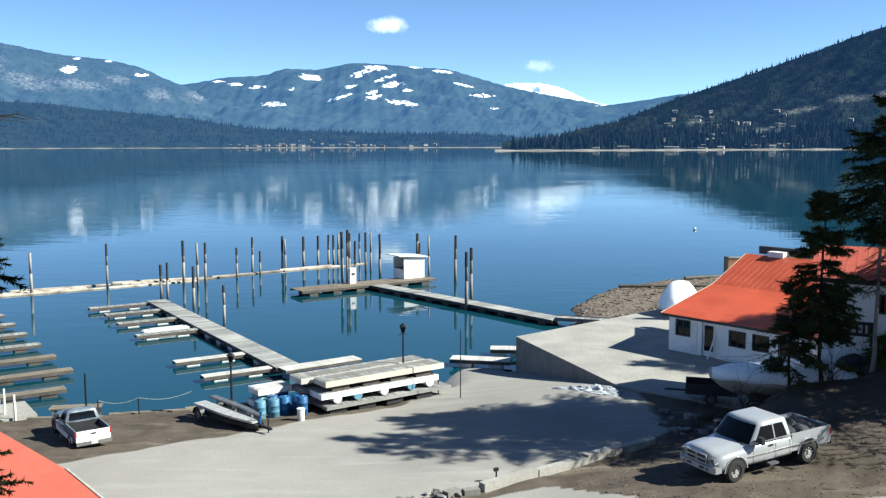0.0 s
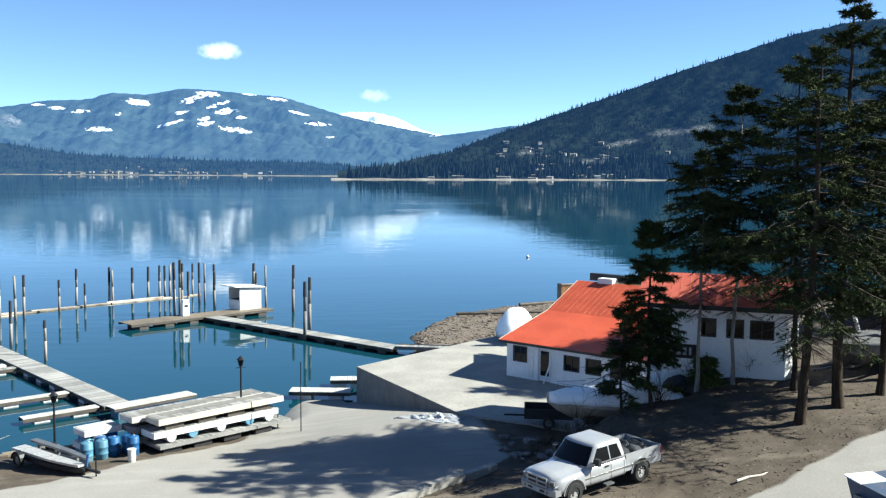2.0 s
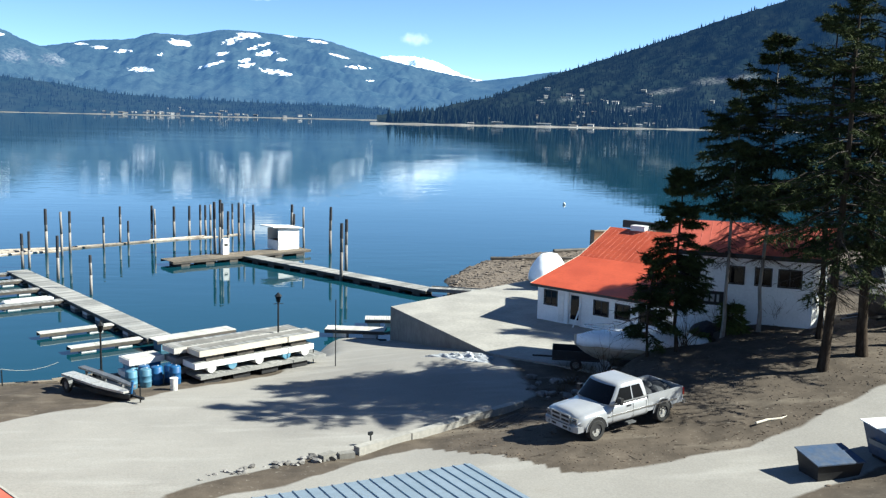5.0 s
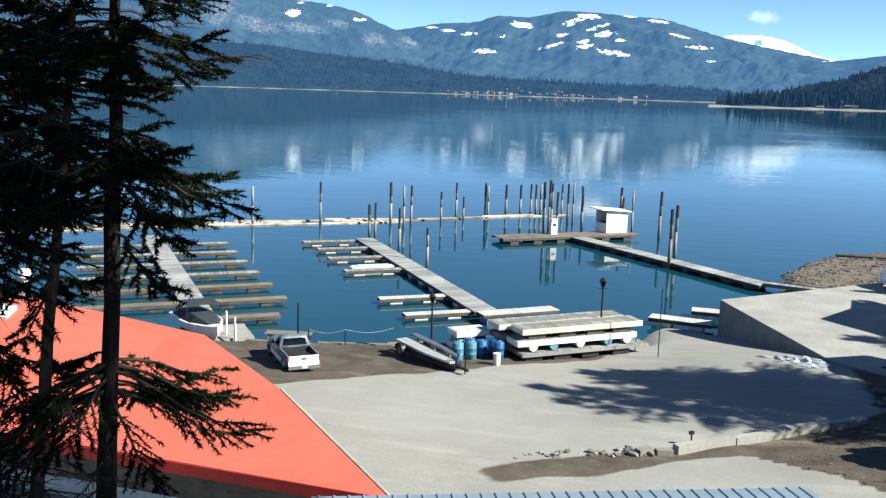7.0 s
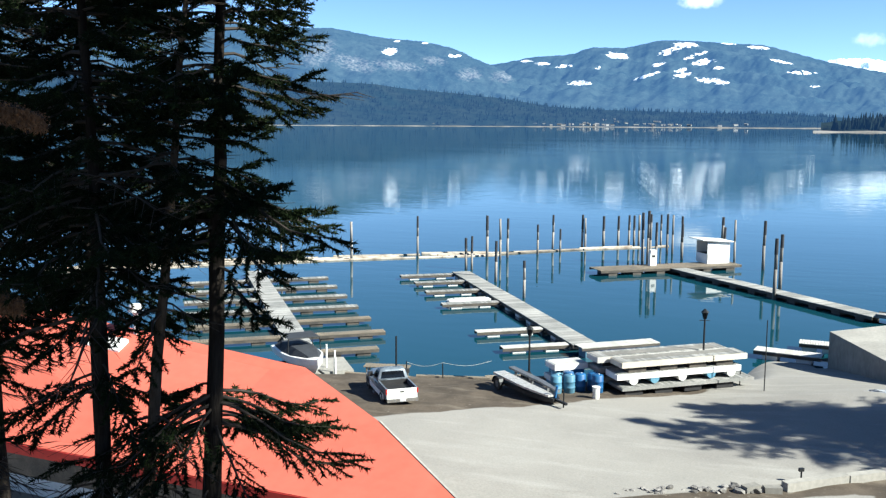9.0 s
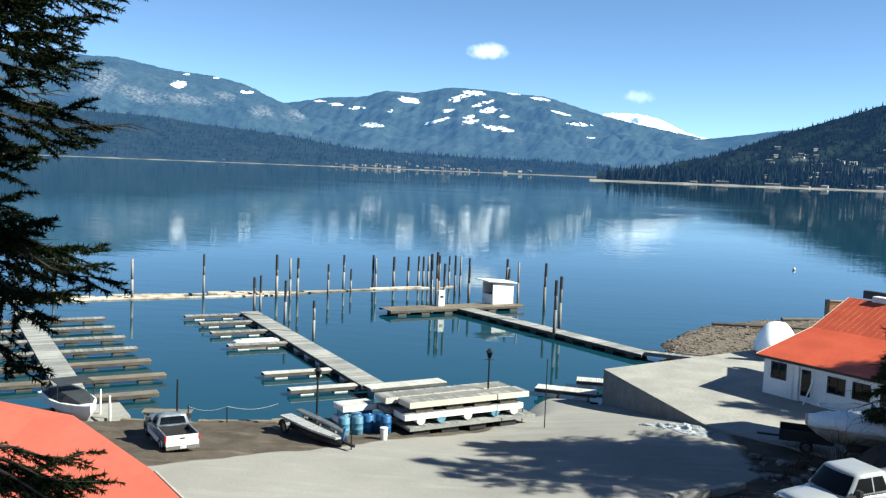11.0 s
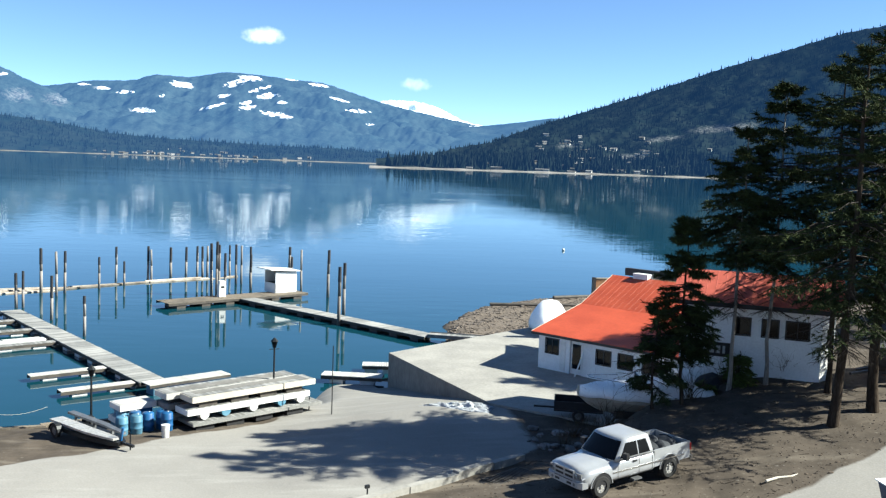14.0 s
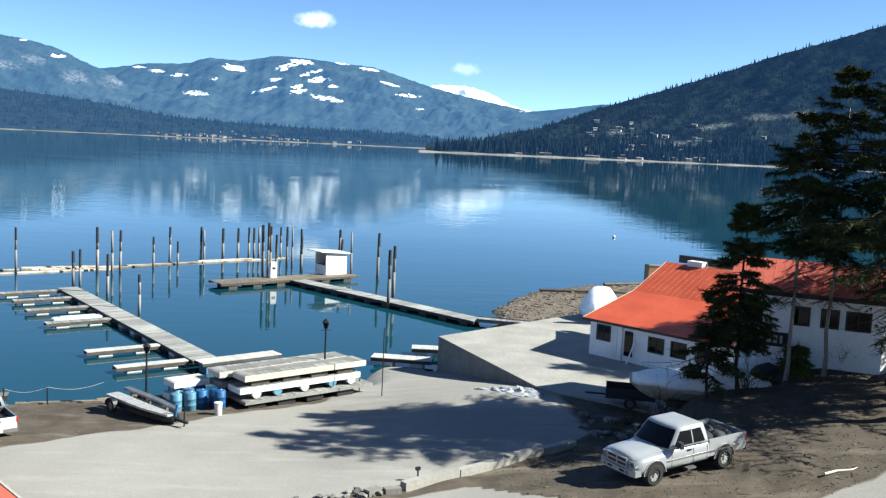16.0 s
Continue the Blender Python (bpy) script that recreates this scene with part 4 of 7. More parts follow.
for x, y, top in ((-49.5, 86.5, 3.9), (-21.0, 108.0, 2.6), (-46.5, 88.0, 4.2), (-10.4, 117.0, 3.8), (-8.0, 118.0, 3.6), (-18.2, 78.0, 3.2), (-22.9, 104.5, 3.4)):
    pile(x, y, top, random.uniform(0.11, 0.15), random.uniform(-0.012, 0.012), 0, random.uniform(0.5, 1.2))


def float_log(p0, p1, r):
    p0, p1 = Vector((*p0, r * 0.35)), Vector((*p1, r * 0.30))
    bm = B()
    mid = (p0 + p1) / 2 + Vector((random.uniform(-0.1, 0.1), random.uniform(-0.1, 0.1), 0))
    chain(bm, [Vector(), mid - p0, p1 - p0], [r, r * 0.92, r * 0.8], 9)
    ob = part("boom_log", bm, M["log"], None, smooth=False)
    ob.location = p0
    return tagged(ob, "bleached floating log chained in a boom", "log", "log boom")


BOOM = [Vector(p) for p in ((-75, 68), (-60, 80.5), (-49, 89.2), (-43.9, 92.7), (-35.2, 98.2), (-27.1, 103.5), (-18.9, 110.8), (-12.0, 115.2), (-9.5, 117.0))]
for a, b in zip(BOOM, BOOM[1:]):
    d = (b - a)
    n = max(1, round(d.length / 8.5))
    side = Vector((-d.y, d.x)).normalized()
    for i in range(n):
        q0, q1 = a + d * (i / n), a + d * ((i + 0.97) / n)
        rows = 6 if a.x < -46 else 5 if a.x < -34 else 3
        wide = 3.2 if a.x < -46 else 2.4 if a.x < -34 else 0.9
        for r in range(rows):
            off = side * (wide * (r / (rows - 1) - 0.4) + random.uniform(-0.15, 0.15))
            sh = d.normalized() * random.uniform(-2.5, 2.5) * (r > 0)
            skew = side * random.uniform(-0.35, 0.35) * (r > 0)
            float_log(q0 + off + sh + skew, q1 + off + sh - skew - d.normalized() * random.uniform(0, 2.5) * (r > 0), random.uniform(0.09, 0.19))

t = thing("mooring_buoy", "small white mooring buoy afloat", "buoy", at(43.0, 162.4, 0) @ Matrix.Scale(0.65, 4))
bm = B()
bmesh.ops.create_uvsphere(bm, u_segments=12, v_segments=8, radius=0.42, matrix=Matrix.Translation((0, 0, 0.25)))
part("ball", bm, M["white_float"], t, smooth=True)
part("eye", tube(B(), (0, 0, 0.65), (0, 0, 0.85), 0.06), M["steel_grey"], t)


# ---- shore yard ----
def dock_section(x, y, z, heading, L, W, fascia, deck, label, floats=(), H=0.26):
    """A spare dock section stacked on land: deck, rim boards, cross beams and floats below."""
    t = thing("dock_section", label, "dock section", at(x, y, z, heading), "stacked dock sections")
    part("decking", planks(B(), L, W, H + 0.05, 0.16, 0.015), M[deck], t)
    for yy in (-W / 2 - 0.06, W / 2):
        part("rim_board", box(B(), -0.05, L + 0.05, yy, yy + 0.06, 0, H + 0.03), M[fascia], t)
    for xx in (-0.06, L):
        part("end_board", box(B(), xx, xx + 0.06, -W / 2, W / 2, 0, H + 0.02), M[fascia], t)
    for i in range(4):
        xx = (i + 0.5) * L / 4
        part("joist", box(B(), xx - 0.05, xx + 0.05, -W / 2, W / 2, 0.02, H - 0.01), M["timber"], t)
    for x0, kind, mat in floats:
        if kind == "drum":
            bm = tube(B(), (x0, -W / 2 - 0.03, -0.05), (x0, W / 2 + 0.03, -0.05), 0.25, sides=16)
        else:
            bm = box(B(), x0 - 0.5, x0 + 0.5, -W / 2 + 0.1, W / 2 - 0.1, -0.33, 0)
        part("float", bm, M[mat], t)
    return t


SX, SY = -5.9, 46.6
SA = math.degrees(math.atan2(0.586, 0.81))


def stack_at(u, v):
    a = radians(SA)
    return SX + u * math.cos(a) - v * math.sin(a), SY + u * math.sin(a) + v * math.cos(a)


gx, gy = stack_at(0, 1.0)
g0 = gz(*stack_at(3.5, 0.8))
WB = 1.15
blocks = [(x, "block", "black_plastic") for x in (0.7, 2.4, 4.1, 6.0)]
dock_section(*stack_at(0.1, 0.56), g0 + 0.34, SA, 7.6, WB + 0.3, "deck", "deck", "weathered grey dock section on black floats", blocks, 0.12)
drums = [(0.9, "drum", "white_float"), (2.1, "drum", "blue_faded"), (3.7, "drum", "white_float"), (5.4, "drum", "blue_faded"), (6.6, "drum", "white_float")]
dock_section(*stack_at(-0.1, 0.6), g0 + 0.86, SA, 7.1, WB, "white_paint", "deck", "spare dock section with white rim and round floats", drums)
blocks = [(x, "block", "timber_wet_shade") for x in (0.9, 2.7, 4.4, 6.0)]
t = dock_section(*stack_at(0.15, 0.6), g0 + 1.46, SA, 7.2, WB, "timber_cream", "deck", "spare dock section with cream rim boards on top", blocks)
part("carpet_strip", box(B(), 0.4, 6.6, -0.1, 0.42, 0.318, 0.326), M["concrete_dark"], t, "worn grey carpet strip")
blocks = [(x, "block", "black_plastic") for x in (0.8, 2.6, 4.3, 6.2)]
dock_section(*stack_at(-0.3, 2.0), g0 + 0.36, SA, 7.4, WB, "deck", "deck", "weathered grey dock section on black floats", blocks)
dock_section(*stack_at(-0.4, 2.0), g0 + 0.90, SA, 7.4, WB, "deck", "deck", "weathered grey dock section on black floats", blocks)
t = dock_section(*stack_at(-0.5, 2.0), g0 + 1.44, SA, 7.6, WB, "deck_white", "deck", "spare dock section with white rim boards on top", blocks)
part("carpet_strip", box(B(), 0.6, 7.0, -0.4, 0.2, 0.318, 0.326), M["concrete_dark"], t, "worn grey carpet strip")
dock_section(*stack_at(-2.5, 2.9), g0 + 0.30, SA, 1.7, 1.1, "white_paint", "deck_white", "short white dock section on blue floats", [(0.5, "block", "blue_faded"), (1.2, "block", "blue_plastic")])
dock_section(*stack_at(-2.4, 3.0), g0 + 0.92, SA, 1.8, 1.1, "white_paint", "deck_white", "short white dock section on blue floats", [(0.6, "block", "blue_faded"), (1.2, "block", "blue_plastic")])


def barrel(x, y, mat, label, lying=False):
    t = thing("barrel", label, "barrel", at(x, y, gz(x, y) - 0.01, random.uniform(0, 90)), "plastic barrels")
    ring = [(0.25, 0.0), (0.285, 0.04), (0.29, 0.28), (0.305, 0.30), (0.29, 0.32), (0.29, 0.58), (0.305, 0.60), (0.29, 0.62), (0.285, 0.88), (0.25, 0.92)]
    secs = [[(r * math.cos(6.2832 * i / 18), r * math.sin(6.2832 * i / 18), z) for i in range(18)] for r, z in ring]
    part("drum", loft(B(), secs), M[mat], t, smooth=True)
    part("bung", tube(B(), (0.12, 0, 0.9), (0.12, 0, 0.945), 0.035), M["white_float"], t)
    return t


for x, y, m_, lab in ((-8.95, 45.75, "blue_faded", "faded light-blue plastic barrel"), (-8.35, 46.15, "blue_faded", "faded light-blue plastic barrel"), (-7.95, 46.95, "blue_plastic", "dark blue plastic barrel"),
                      (-7.35, 47.3, "blue_plastic", "dark blue plastic barrel"), (-8.6, 47.2, "blue_plastic", "dark blue plastic barrel"), (-7.0, 46.6, "blue_plastic", "dark blue plastic barrel"), (-9.3, 47.6, "blue_faded", "faded light-blue plastic barrel")):
    barrel(x, y, m_, lab)
t = thing("bucket", "tall white plastic bucket on gravel", "bucket", at(-6.85, 45.2, gz(-6.85, 45.2) - 0.005))
part("body", tube(B(), (0, 0, 0), (0, 0, 0.56), 0.17, 0.19, 16), M["white_float"], t)
part("lid", tube(B(), (0, 0, 0.56), (0, 0, 0.60), 0.205, 0.205, 16), M["white_float"], t)


def wheel(parent, x, y, z, r, w, rim="steel_grey", side=1):
    bm = B()
    prof = ((r * 0.58, -w / 2), (r * 0.9, -w / 2), (r, -w * 0.32), (r, w * 0.32), (r * 0.9, w / 2), (r * 0.58, w / 2))
    n = 22
    rings = [[bm.verts.new((x + p * math.cos(6.2832 * i / n), y + q, z + p * math.sin(6.2832 * i / n))) for i in range(n)] for p, q in prof]
    for k in range(len(rings)):
        a, b = rings[k], rings[(k + 1) % len(rings)]
        for i in range(n):
            j = (i + 1) % n
            bm.faces.new((a[i], a[j], b[j], b[i]))
    wob = part("wheel", bm, M["rubber"], parent)
    bm = B()
    tube(bm, (x, y - w * 0.30, z), (x, y + w * 0.30, z), r * 0.585, sides=22)
    o = y + side * w * 0.30
    tube(bm, (x, o, z), (x, o + side * w * 0.18, z), r * 0.2, r * 0.16, sides=12)
    for i in range(8):
        a = 6.2832 * i / 8
        cx, cz = x + r * 0.4 * math.cos(a), z + r * 0.4 * math.sin(a)
        tube(bm, (cx, o, cz), (cx, o + side * 0.015, cz), r * 0.07, sides=6)
    rim_ob = part("rim", bm, M[rim], wob)
    return wob


# boat trailer with two carpeted bunks
t = thing("boat_trailer", "low grey boat trailer with two wide bunk boards", "trailer", at(-11.5, 45.9, gz(-10.4, 44.4), -44))
part("frame", prism(B(), [(-0.1, -0.62), (2.6, -0.62), (3.9, -0.42), (4.35, -0.2), (4.35, 0.2), (3.9, 0.42), (2.6, 0.62), (-0.1, 0.62)], 0.26, 0.44), M["black_iron"], t, bevel=0.02)
for y, half, lift, tone in ((-0.34, 0.33, 0.0, "alloy"), (0.42, 0.17, 0.16, "steel_grey")):
    bm = B()
    secs = []
    for x, k in ((-0.3, 1.0), (0.6, 1.0), (2.4, 0.95), (3.5, 0.75), (4.2, 0.5)):
        z0 = 0.62 + lift - 0.022 * (x + 1.0)
        yy = y * (1 if x < 2.4 else 1 - 0.25 * (x - 2.4))
        secs.append([(x, yy - half * k, z0), (x, yy + half * k, z0), (x, yy + half * k, z0 + 0.10), (x, yy - half * k, z0 + 0.10)])
    part("bunk", loft(bm, secs), M[tone], t, "pale grey bunk board" if lift == 0 else "raised grey bunk board", bevel=0.02)
    for x in (0.1, 1.6, 3.0):
        part("bunk_post", box(B(), x, x + 0.08, y - 0.06, y + 0.06, 0.44, 0.60 + lift - 0.022 * x), M["steel_grey"], t)
for x in (0.3, 1.2, 2.1):
    part("deck_seam", box(B(), x, x + 0.03, -0.64, -0.04, 0.70 - 0.022 * (x + 1), 0.73 - 0.022 * (x + 1)), M["steel_grey"], t)
part("tongue", box(B(), 4.3, 5.2, -0.06, 0.06, 0.34, 0.44), M["black_iron"], t)
part("winch_post", tube(B(), (4.2, 0.05, 0.42), (4.35, 0.05, 1.05), 0.06), M["blue_plastic"], t, "blue painted winch post")
part("jack", tube(B(), (4.8, 0.12, 0.02), (4.8, 0.12, 0.85), 0.035), M["black_iron"], t)
wheel(t, 0.5, -0.86, 0.33, 0.33, 0.2, side=-1)
wheel(t, 0.5, 0.86, 0.33, 0.33, 0.2)
for y in (-0.86, 0.86):
    bm = B()
    for i in range(8):
        a0, a1 = math.pi * i / 8, math.pi * (i + 1) / 8
        box(bm, 0, 0.16, -0.13, 0.13, 0, 0.02, Matrix.Translation((0.5 + 0.4 * math.cos(a0), y, 0.33 + 0.4 * math.sin(a0))) @ Matrix.Rotation(-(a0 + a1) / 2 - math.pi / 2, 4, "Y"))
    part("mudguard", bm, M["black_iron"], t)


def lamp_post(x, y, tall):
    t = thing("lamp_post", "black iron lamp post with a lantern head", "street lamp", at(x, y, gz(x, y) - 0.02, 20), "lamp posts")
    part("pole", chain(B(), [Vector((0, 0, 0)), Vector((0, 0, 0.5)), Vector((0, 0, tall - 0.4))], [0.10, 0.06, 0.045], 10), M["black_iron"], t)
    part("base", tube(B(), (0, 0, 0), (0, 0, 0.3), 0.16, 0.11, 12), M["black_iron"], t)
    lantern = part("lantern", tube(B(), (0, 0, tall - 0.42), (0, 0, tall - 0.08), 0.09, 0.17, 6), M["glass_dark"], t, "dark glass lantern")
    part("hood", tube(B(), (0, 0, tall - 0.08), (0, 0, tall + 0.12), 0.22, 0.03, 6), M["black_iron"], t)
    part("crossbar", tube(B(), (-0.28, 0, tall - 0.5), (0.28, 0, tall - 0.5), 0.02), M["black_iron"], t)
    return t


lamp_post(-10.6, 46.9, 3.05)
lamp_post(-2.1, 50.8, 4.0)


def post(x, y, h, r, mat, label, name="post", z=None):
    t = thing(name, label, "post", at(x, y, gz(x, y) - 0.05 if z is None else z))
    part("shaft", tube(B(), (0, 0, 0), (random.uniform(-0.02, 0.02), 0, h), r, r * 0.9, 8), M[mat], t)
    return t


post(-17.7, 46.2, 2.2, 0.055, "black_iron", "slim dark steel post at the water's edge")
post(1.0, 49.4, 3.7, 0.028, "black_iron", "thin dark marker pole on the ramp")
post(-0.2, 51.2, 1.1, 0.03, "black_iron", "thin dark marker pole on the ramp")
for x, y in ((-15.3, 46.9), (-13.0, 48.3), (-17.2, 46.4)):
    post(x, y, 0.85, 0.035, "black_iron", "short rope fence post by the shore", "fence_post")
t = thing("rope", "sagging pale rope strung between shore posts", "rope", at(-17.2, 46.4, gz(-17.2, 46.4) + 0.7))
bm = B()
q0 = Vector((0, 0, 0.05))
for tgt in (Vector((1.9, 0.5, 0.05)), Vector((4.2, 1.9, 0.0))):
    pts = [q0.lerp(tgt, k / 8) - Vector((0, 0, 0.22 * math.sin(math.pi * k / 8))) for k in range(9)]
    chain(bm, pts, [0.012] * 9, 5)
    q0 = tgt
part("strand", bm, M["rope"], t)

# timbers and stones along the shore edge
for x, L, a in ((-20.5, 3.6, 4), (-16.8, 4.0, 12), (-13.2, 2.6, 26), (-11.4, 2.8, 22)):
    y = float(shore_y(x)) - 1.15
    t = thing("shore_timber", "weathered squared timber edging the shore", "timber", at(x, y, gz(x + 1, y + 0.2) - 0.06, a), "shore timbers")
    part("beam", box(B(), 0, L, -0.14, 0.14, 0, 0.26), M["timber"], t, bevel=0.02)


def stone_mesh(seed, size):
    rng = random.Random(seed)
    bm = B()
    bmesh.ops.create_icosphere(bm, subdivisions=1, radius=size)
    for v in bm.verts:
        v.co *= rng.uniform(0.7, 1.2)
        v.co.z *= 0.65
    me = bpy.data.meshes.new("stone")
    bm.to_mesh(me)
    bm.free()
    me.materials.append(M["rock_piece"])
    return me


STONES = [stone_mesh(i, 0.2) for i in range(6)]


def stone(x, y, s, label, group, sink=0.03):
    ob = new("stone", random.choice(STONES))
    ob.location = (x, y, gz(x, y) + 0.08 * s - sink)
    ob.rotation_euler = (random.uniform(-0.3, 0.3), random.uniform(-0.3, 0.3), random.uniform(0, 6))
    ob.scale = (s * random.uniform(0.8, 1.4), s * random.uniform(0.8, 1.2), s)
    return tagged(ob, label, "stone", group)


for i in range(30):
    x = random.uniform(-21, -9.5)
    stone(x, float(shore_y(x)) - random.uniform(0.3, 1.0), random.uniform(0.6, 1.6), "grey stone at the water's edge", "shore stones")
# rubble at the end of the concrete kerb
for i in range(46):
    k = random.random()
    x, y = -3.8 + 5.0 * k + random.uniform(-0.2, 0.2), 31.0 + 2.4 * k + random.uniform(-0.35, 0.35)
    stone(x, y, random.uniform(0.35, 1.0) * (0.6 + 0.6 * k), "broken grey rubble piece on soil", "kerb rubble")
for i in range(26):
    x, y = random.uniform(9.5, 13.5), random.uniform(39.5, 43.5)
    stone(x, y, random.uniform(0.5, 1.5), "brown stone on the soil bank", "bank stones")

# concrete kerb blocks between the yard and the upper drive
for k, (u0, L) in enumerate(((0.15, 2.6), (2.8, 2.5), (5.35, 2.0), (7.4, 1.9))):
    px, py = CURB[0] + ALONG[0] * u0, CURB[1] + ALONG[1] * u0
    t = thing("kerb_block", "long worn concrete kerb block beside the yard", "kerb", at(px, py, gz(px + ALONG[0] * L / 2, py + ALONG[1] * L / 2) - 0.12, SA + random.uniform(-1.5, 1.5)), "concrete kerb blocks")
    part("block", box(B(), 0, L, -0.17, 0.17, 0, 0.42), M["concrete"], t, bevel=0.03)
for u0 in (-0.7, -1.5):
    px, py = CURB[0] + ALONG[0] * u0, CURB[1] + ALONG[1] * u0
    t = thing("kerb_fragment", "broken dark concrete chunk beside the kerb", "rubble", at(px, py, gz(px, py) - 0.05, SA + random.uniform(-30, 20)))
    part("block", box(B(), 0, 0.6, -0.16, 0.16, 0, 0.26), M["concrete_dark"], t, bevel=0.06)
t = thing("yard_tap", "small dark standpipe beside the kerb", "tap", at(2.1, 34.6, gz(2.1, 34.6) - 0.02, 30))
part("pipe", tube(B(), (0, 0, 0), (0, 0, 0.5), 0.03), M["black_iron"], t)
part("valve", box(B(), -0.1, 0.08, -0.05, 0.05, 0.44, 0.56), M["black_iron"], t, bevel=0.02)

# drainage grate in the drive
t = thing("drain_grate", "rusty slotted steel drain grate set in soil", "grate", at(7.0, 36.0, gz(7.9, 36.4) + 0.005, SA + 4))
part("frame", box(B(), 0, 2.4, -0.45, -0.38, 0, 0.04), M["timber_wet_shade"], t)
part("frame", box(B(), 0, 2.4, 0.38, 0.45, 0, 0.04), M["timber_wet_shade"], t)
for i in range(16):
    part("bar", box(B(), 0.05 + 0.15 * i, 0.11 + 0.15 * i, -0.375, 0.375, 0.005, 0.035), M["timber_wet_shade"], t)

# ---- concrete yard slab with its retaining wall ----
PAD = ((4.8, 60.6), (9.15, 48.0), (14.5, 43.6), (20.5, 48.5), (27.0, 58.0), (24.0, 70.5), (16.4, 70.8))
bm = prism(B(), PAD, 2.2, 2.5)
pad = part("yard_slab", bm, M["concrete"], None, bevel=0.02)
tagged(pad, "pale concrete yard slab before the boathouse", "slab", kind="structure")
bm = B()
d = (Vector(PAD[1]) - Vector(PAD[0])).normalized()
nrm = Vector((-d.y, d.x))
if nrm.x < 0:
    nrm = -nrm
a0, a1 = Vector(PAD[0]), Vector(PAD[1])
q = [a0, a1, a1 + nrm * 0.35, a0 + nrm * 0.35]
q = [p - nrm * 0.012 for p in q[:2]] + q[2:]
prism(bm, [tuple(p) for p in q], -0.6, 2.495)
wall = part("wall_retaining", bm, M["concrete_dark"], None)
tagged(wall, "stained concrete retaining wall beside the launch ramp", "wall", kind="structure")
bm = B()
a0, a1 = Vector(PAD[0]), Vector(PAD[-1])
d = (a1 - a0).normalized()
nrm = Vector((d.y, -d.x))
prism(bm, [tuple(p) for p in (a0 + d * 0.02 - nrm * 0.01, a0 + d * 0.02 + nrm * 0.35, a1 + nrm * 0.35, a1 - nrm * 0.01)], -0.6, 2.493)
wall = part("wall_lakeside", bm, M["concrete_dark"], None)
tagged(wall, "stained concrete wall facing the lake", "wall", kind="structure")

# crumpled white sheeting by the wall
t = thing("plastic_sheet", "crumpled greyish-white plastic sheeting heaped by the wall", "tarp", at(7.35, 48.0, 0, -31))
XX, YY = np.meshgrid(np.linspace(-1, 1, 52), np.linspace(-1, 1, 22))
fold = 0.55 + 0.45 * value_noise(XX, YY, 0.22, 21) + 0.35 * value_noise(XX, YY, 0.09, 22)
ragged = 1 + 0.16 * value_noise(XX, YY, 0.3, 23)
SX, SY = 2.0 * XX * ragged, (0.22 + 0.42 * smooth01(XX, -0.9, 0.5)) * YY * ragged
heap = np.clip(0.34 * (1 - XX ** 6) * (1 - YY ** 2) * (0.45 + 0.6 * smooth01(XX, -0.7, 0.6)) * np.clip(fold, 0.1, 2), 0, 1)
ca, sa = math.cos(radians(-31)), math.sin(radians(-31))
SZ = ground_z(7.35 + SX * ca - SY * sa, 48.0 + SX * sa + SY * ca) + heap - 0.02
idx = np.arange(XX.size).reshape(XX.shape)
F = np.stack([idx[:-1, :-1], idx[:-1, 1:], idx[1:, 1:], idx[1:, :-1]], -1).reshape(-1, 4)
mesh_object("sheet", np.stack([SX, SY, SZ], -1).reshape(-1, 3), F, M["sheet_grey"], t)

# beach stones and a drift log
V, F = [], []
rng = np.random.RandomState(12)
base = bmesh.new()
bmesh.ops.create_icosphere(base, subdivisions=1, radius=1.0)
bv = np.array([v.co[:] for v in base.verts])
bf = [[v.index for v in f.verts] for f in base.faces]
base.free()
bxs, bys = rng.uniform(9.5, 36, 8000), rng.uniform(66, 104, 8000)
bzs = ground_z(bxs, bys)
for x, y, z in zip(bxs, bys, bzs):
    if z < -0.15 or y < 61.8 + (x - 4.8) * 0.885:
        continue
    s = rng.uniform(0.04, 0.13) * (1.8 if rng.rand() < 0.05 else 1)
    k = len(V)
    V.extend((bv * rng.uniform(0.7, 1.25, (len(bv), 1)) * (s * rng.uniform(0.8, 1.5), s, s * 0.6) + (x, y, z + s * 0.1)).tolist())
    F.extend([[i + k for i in f] for f in bf])
ob = mesh_object("beach_stones", V, F, M["rock"])
tagged(ob, "rounded grey-brown stones covering the beach", "stones", kind="stuff")
for p0, p1, r in (((25.5, 99.5), (31.5, 101.5), 0.2), ((17.4, 93.3), (29.0, 93.6), 0.17)):
    ob = float_log(p0, p1, r)
    ob.location.z = max(gz(*p0), gz(*p1), 0) + r * 0.6
    ob.name = "drift_log"
    tagged(ob, "bleached drift log lying on the beach" if r > 0.27 else "dark drift log lying across the beach", "log", "drift logs")
    if r < 0.27:
        ob.data.materials[0] = M["timber_wet_shade"]


# ---- buildings ----
def quad_slab(bm, pts, thick):
    """A sheet over four or more corners, thickened downwards."""
    lo = [bm.verts.new((p[0], p[1], p[2] - thick)) for p in pts]
    hi = [bm.verts.new(p) for p in pts]
    k = len(pts)
    bm.faces.new(hi)
    bm.faces.new(list(reversed(lo)))
    for i in range(k):
        j = (i + 1) % k
        bm.faces.new((lo[i], lo[j], hi[j], hi[i]))
    return bm


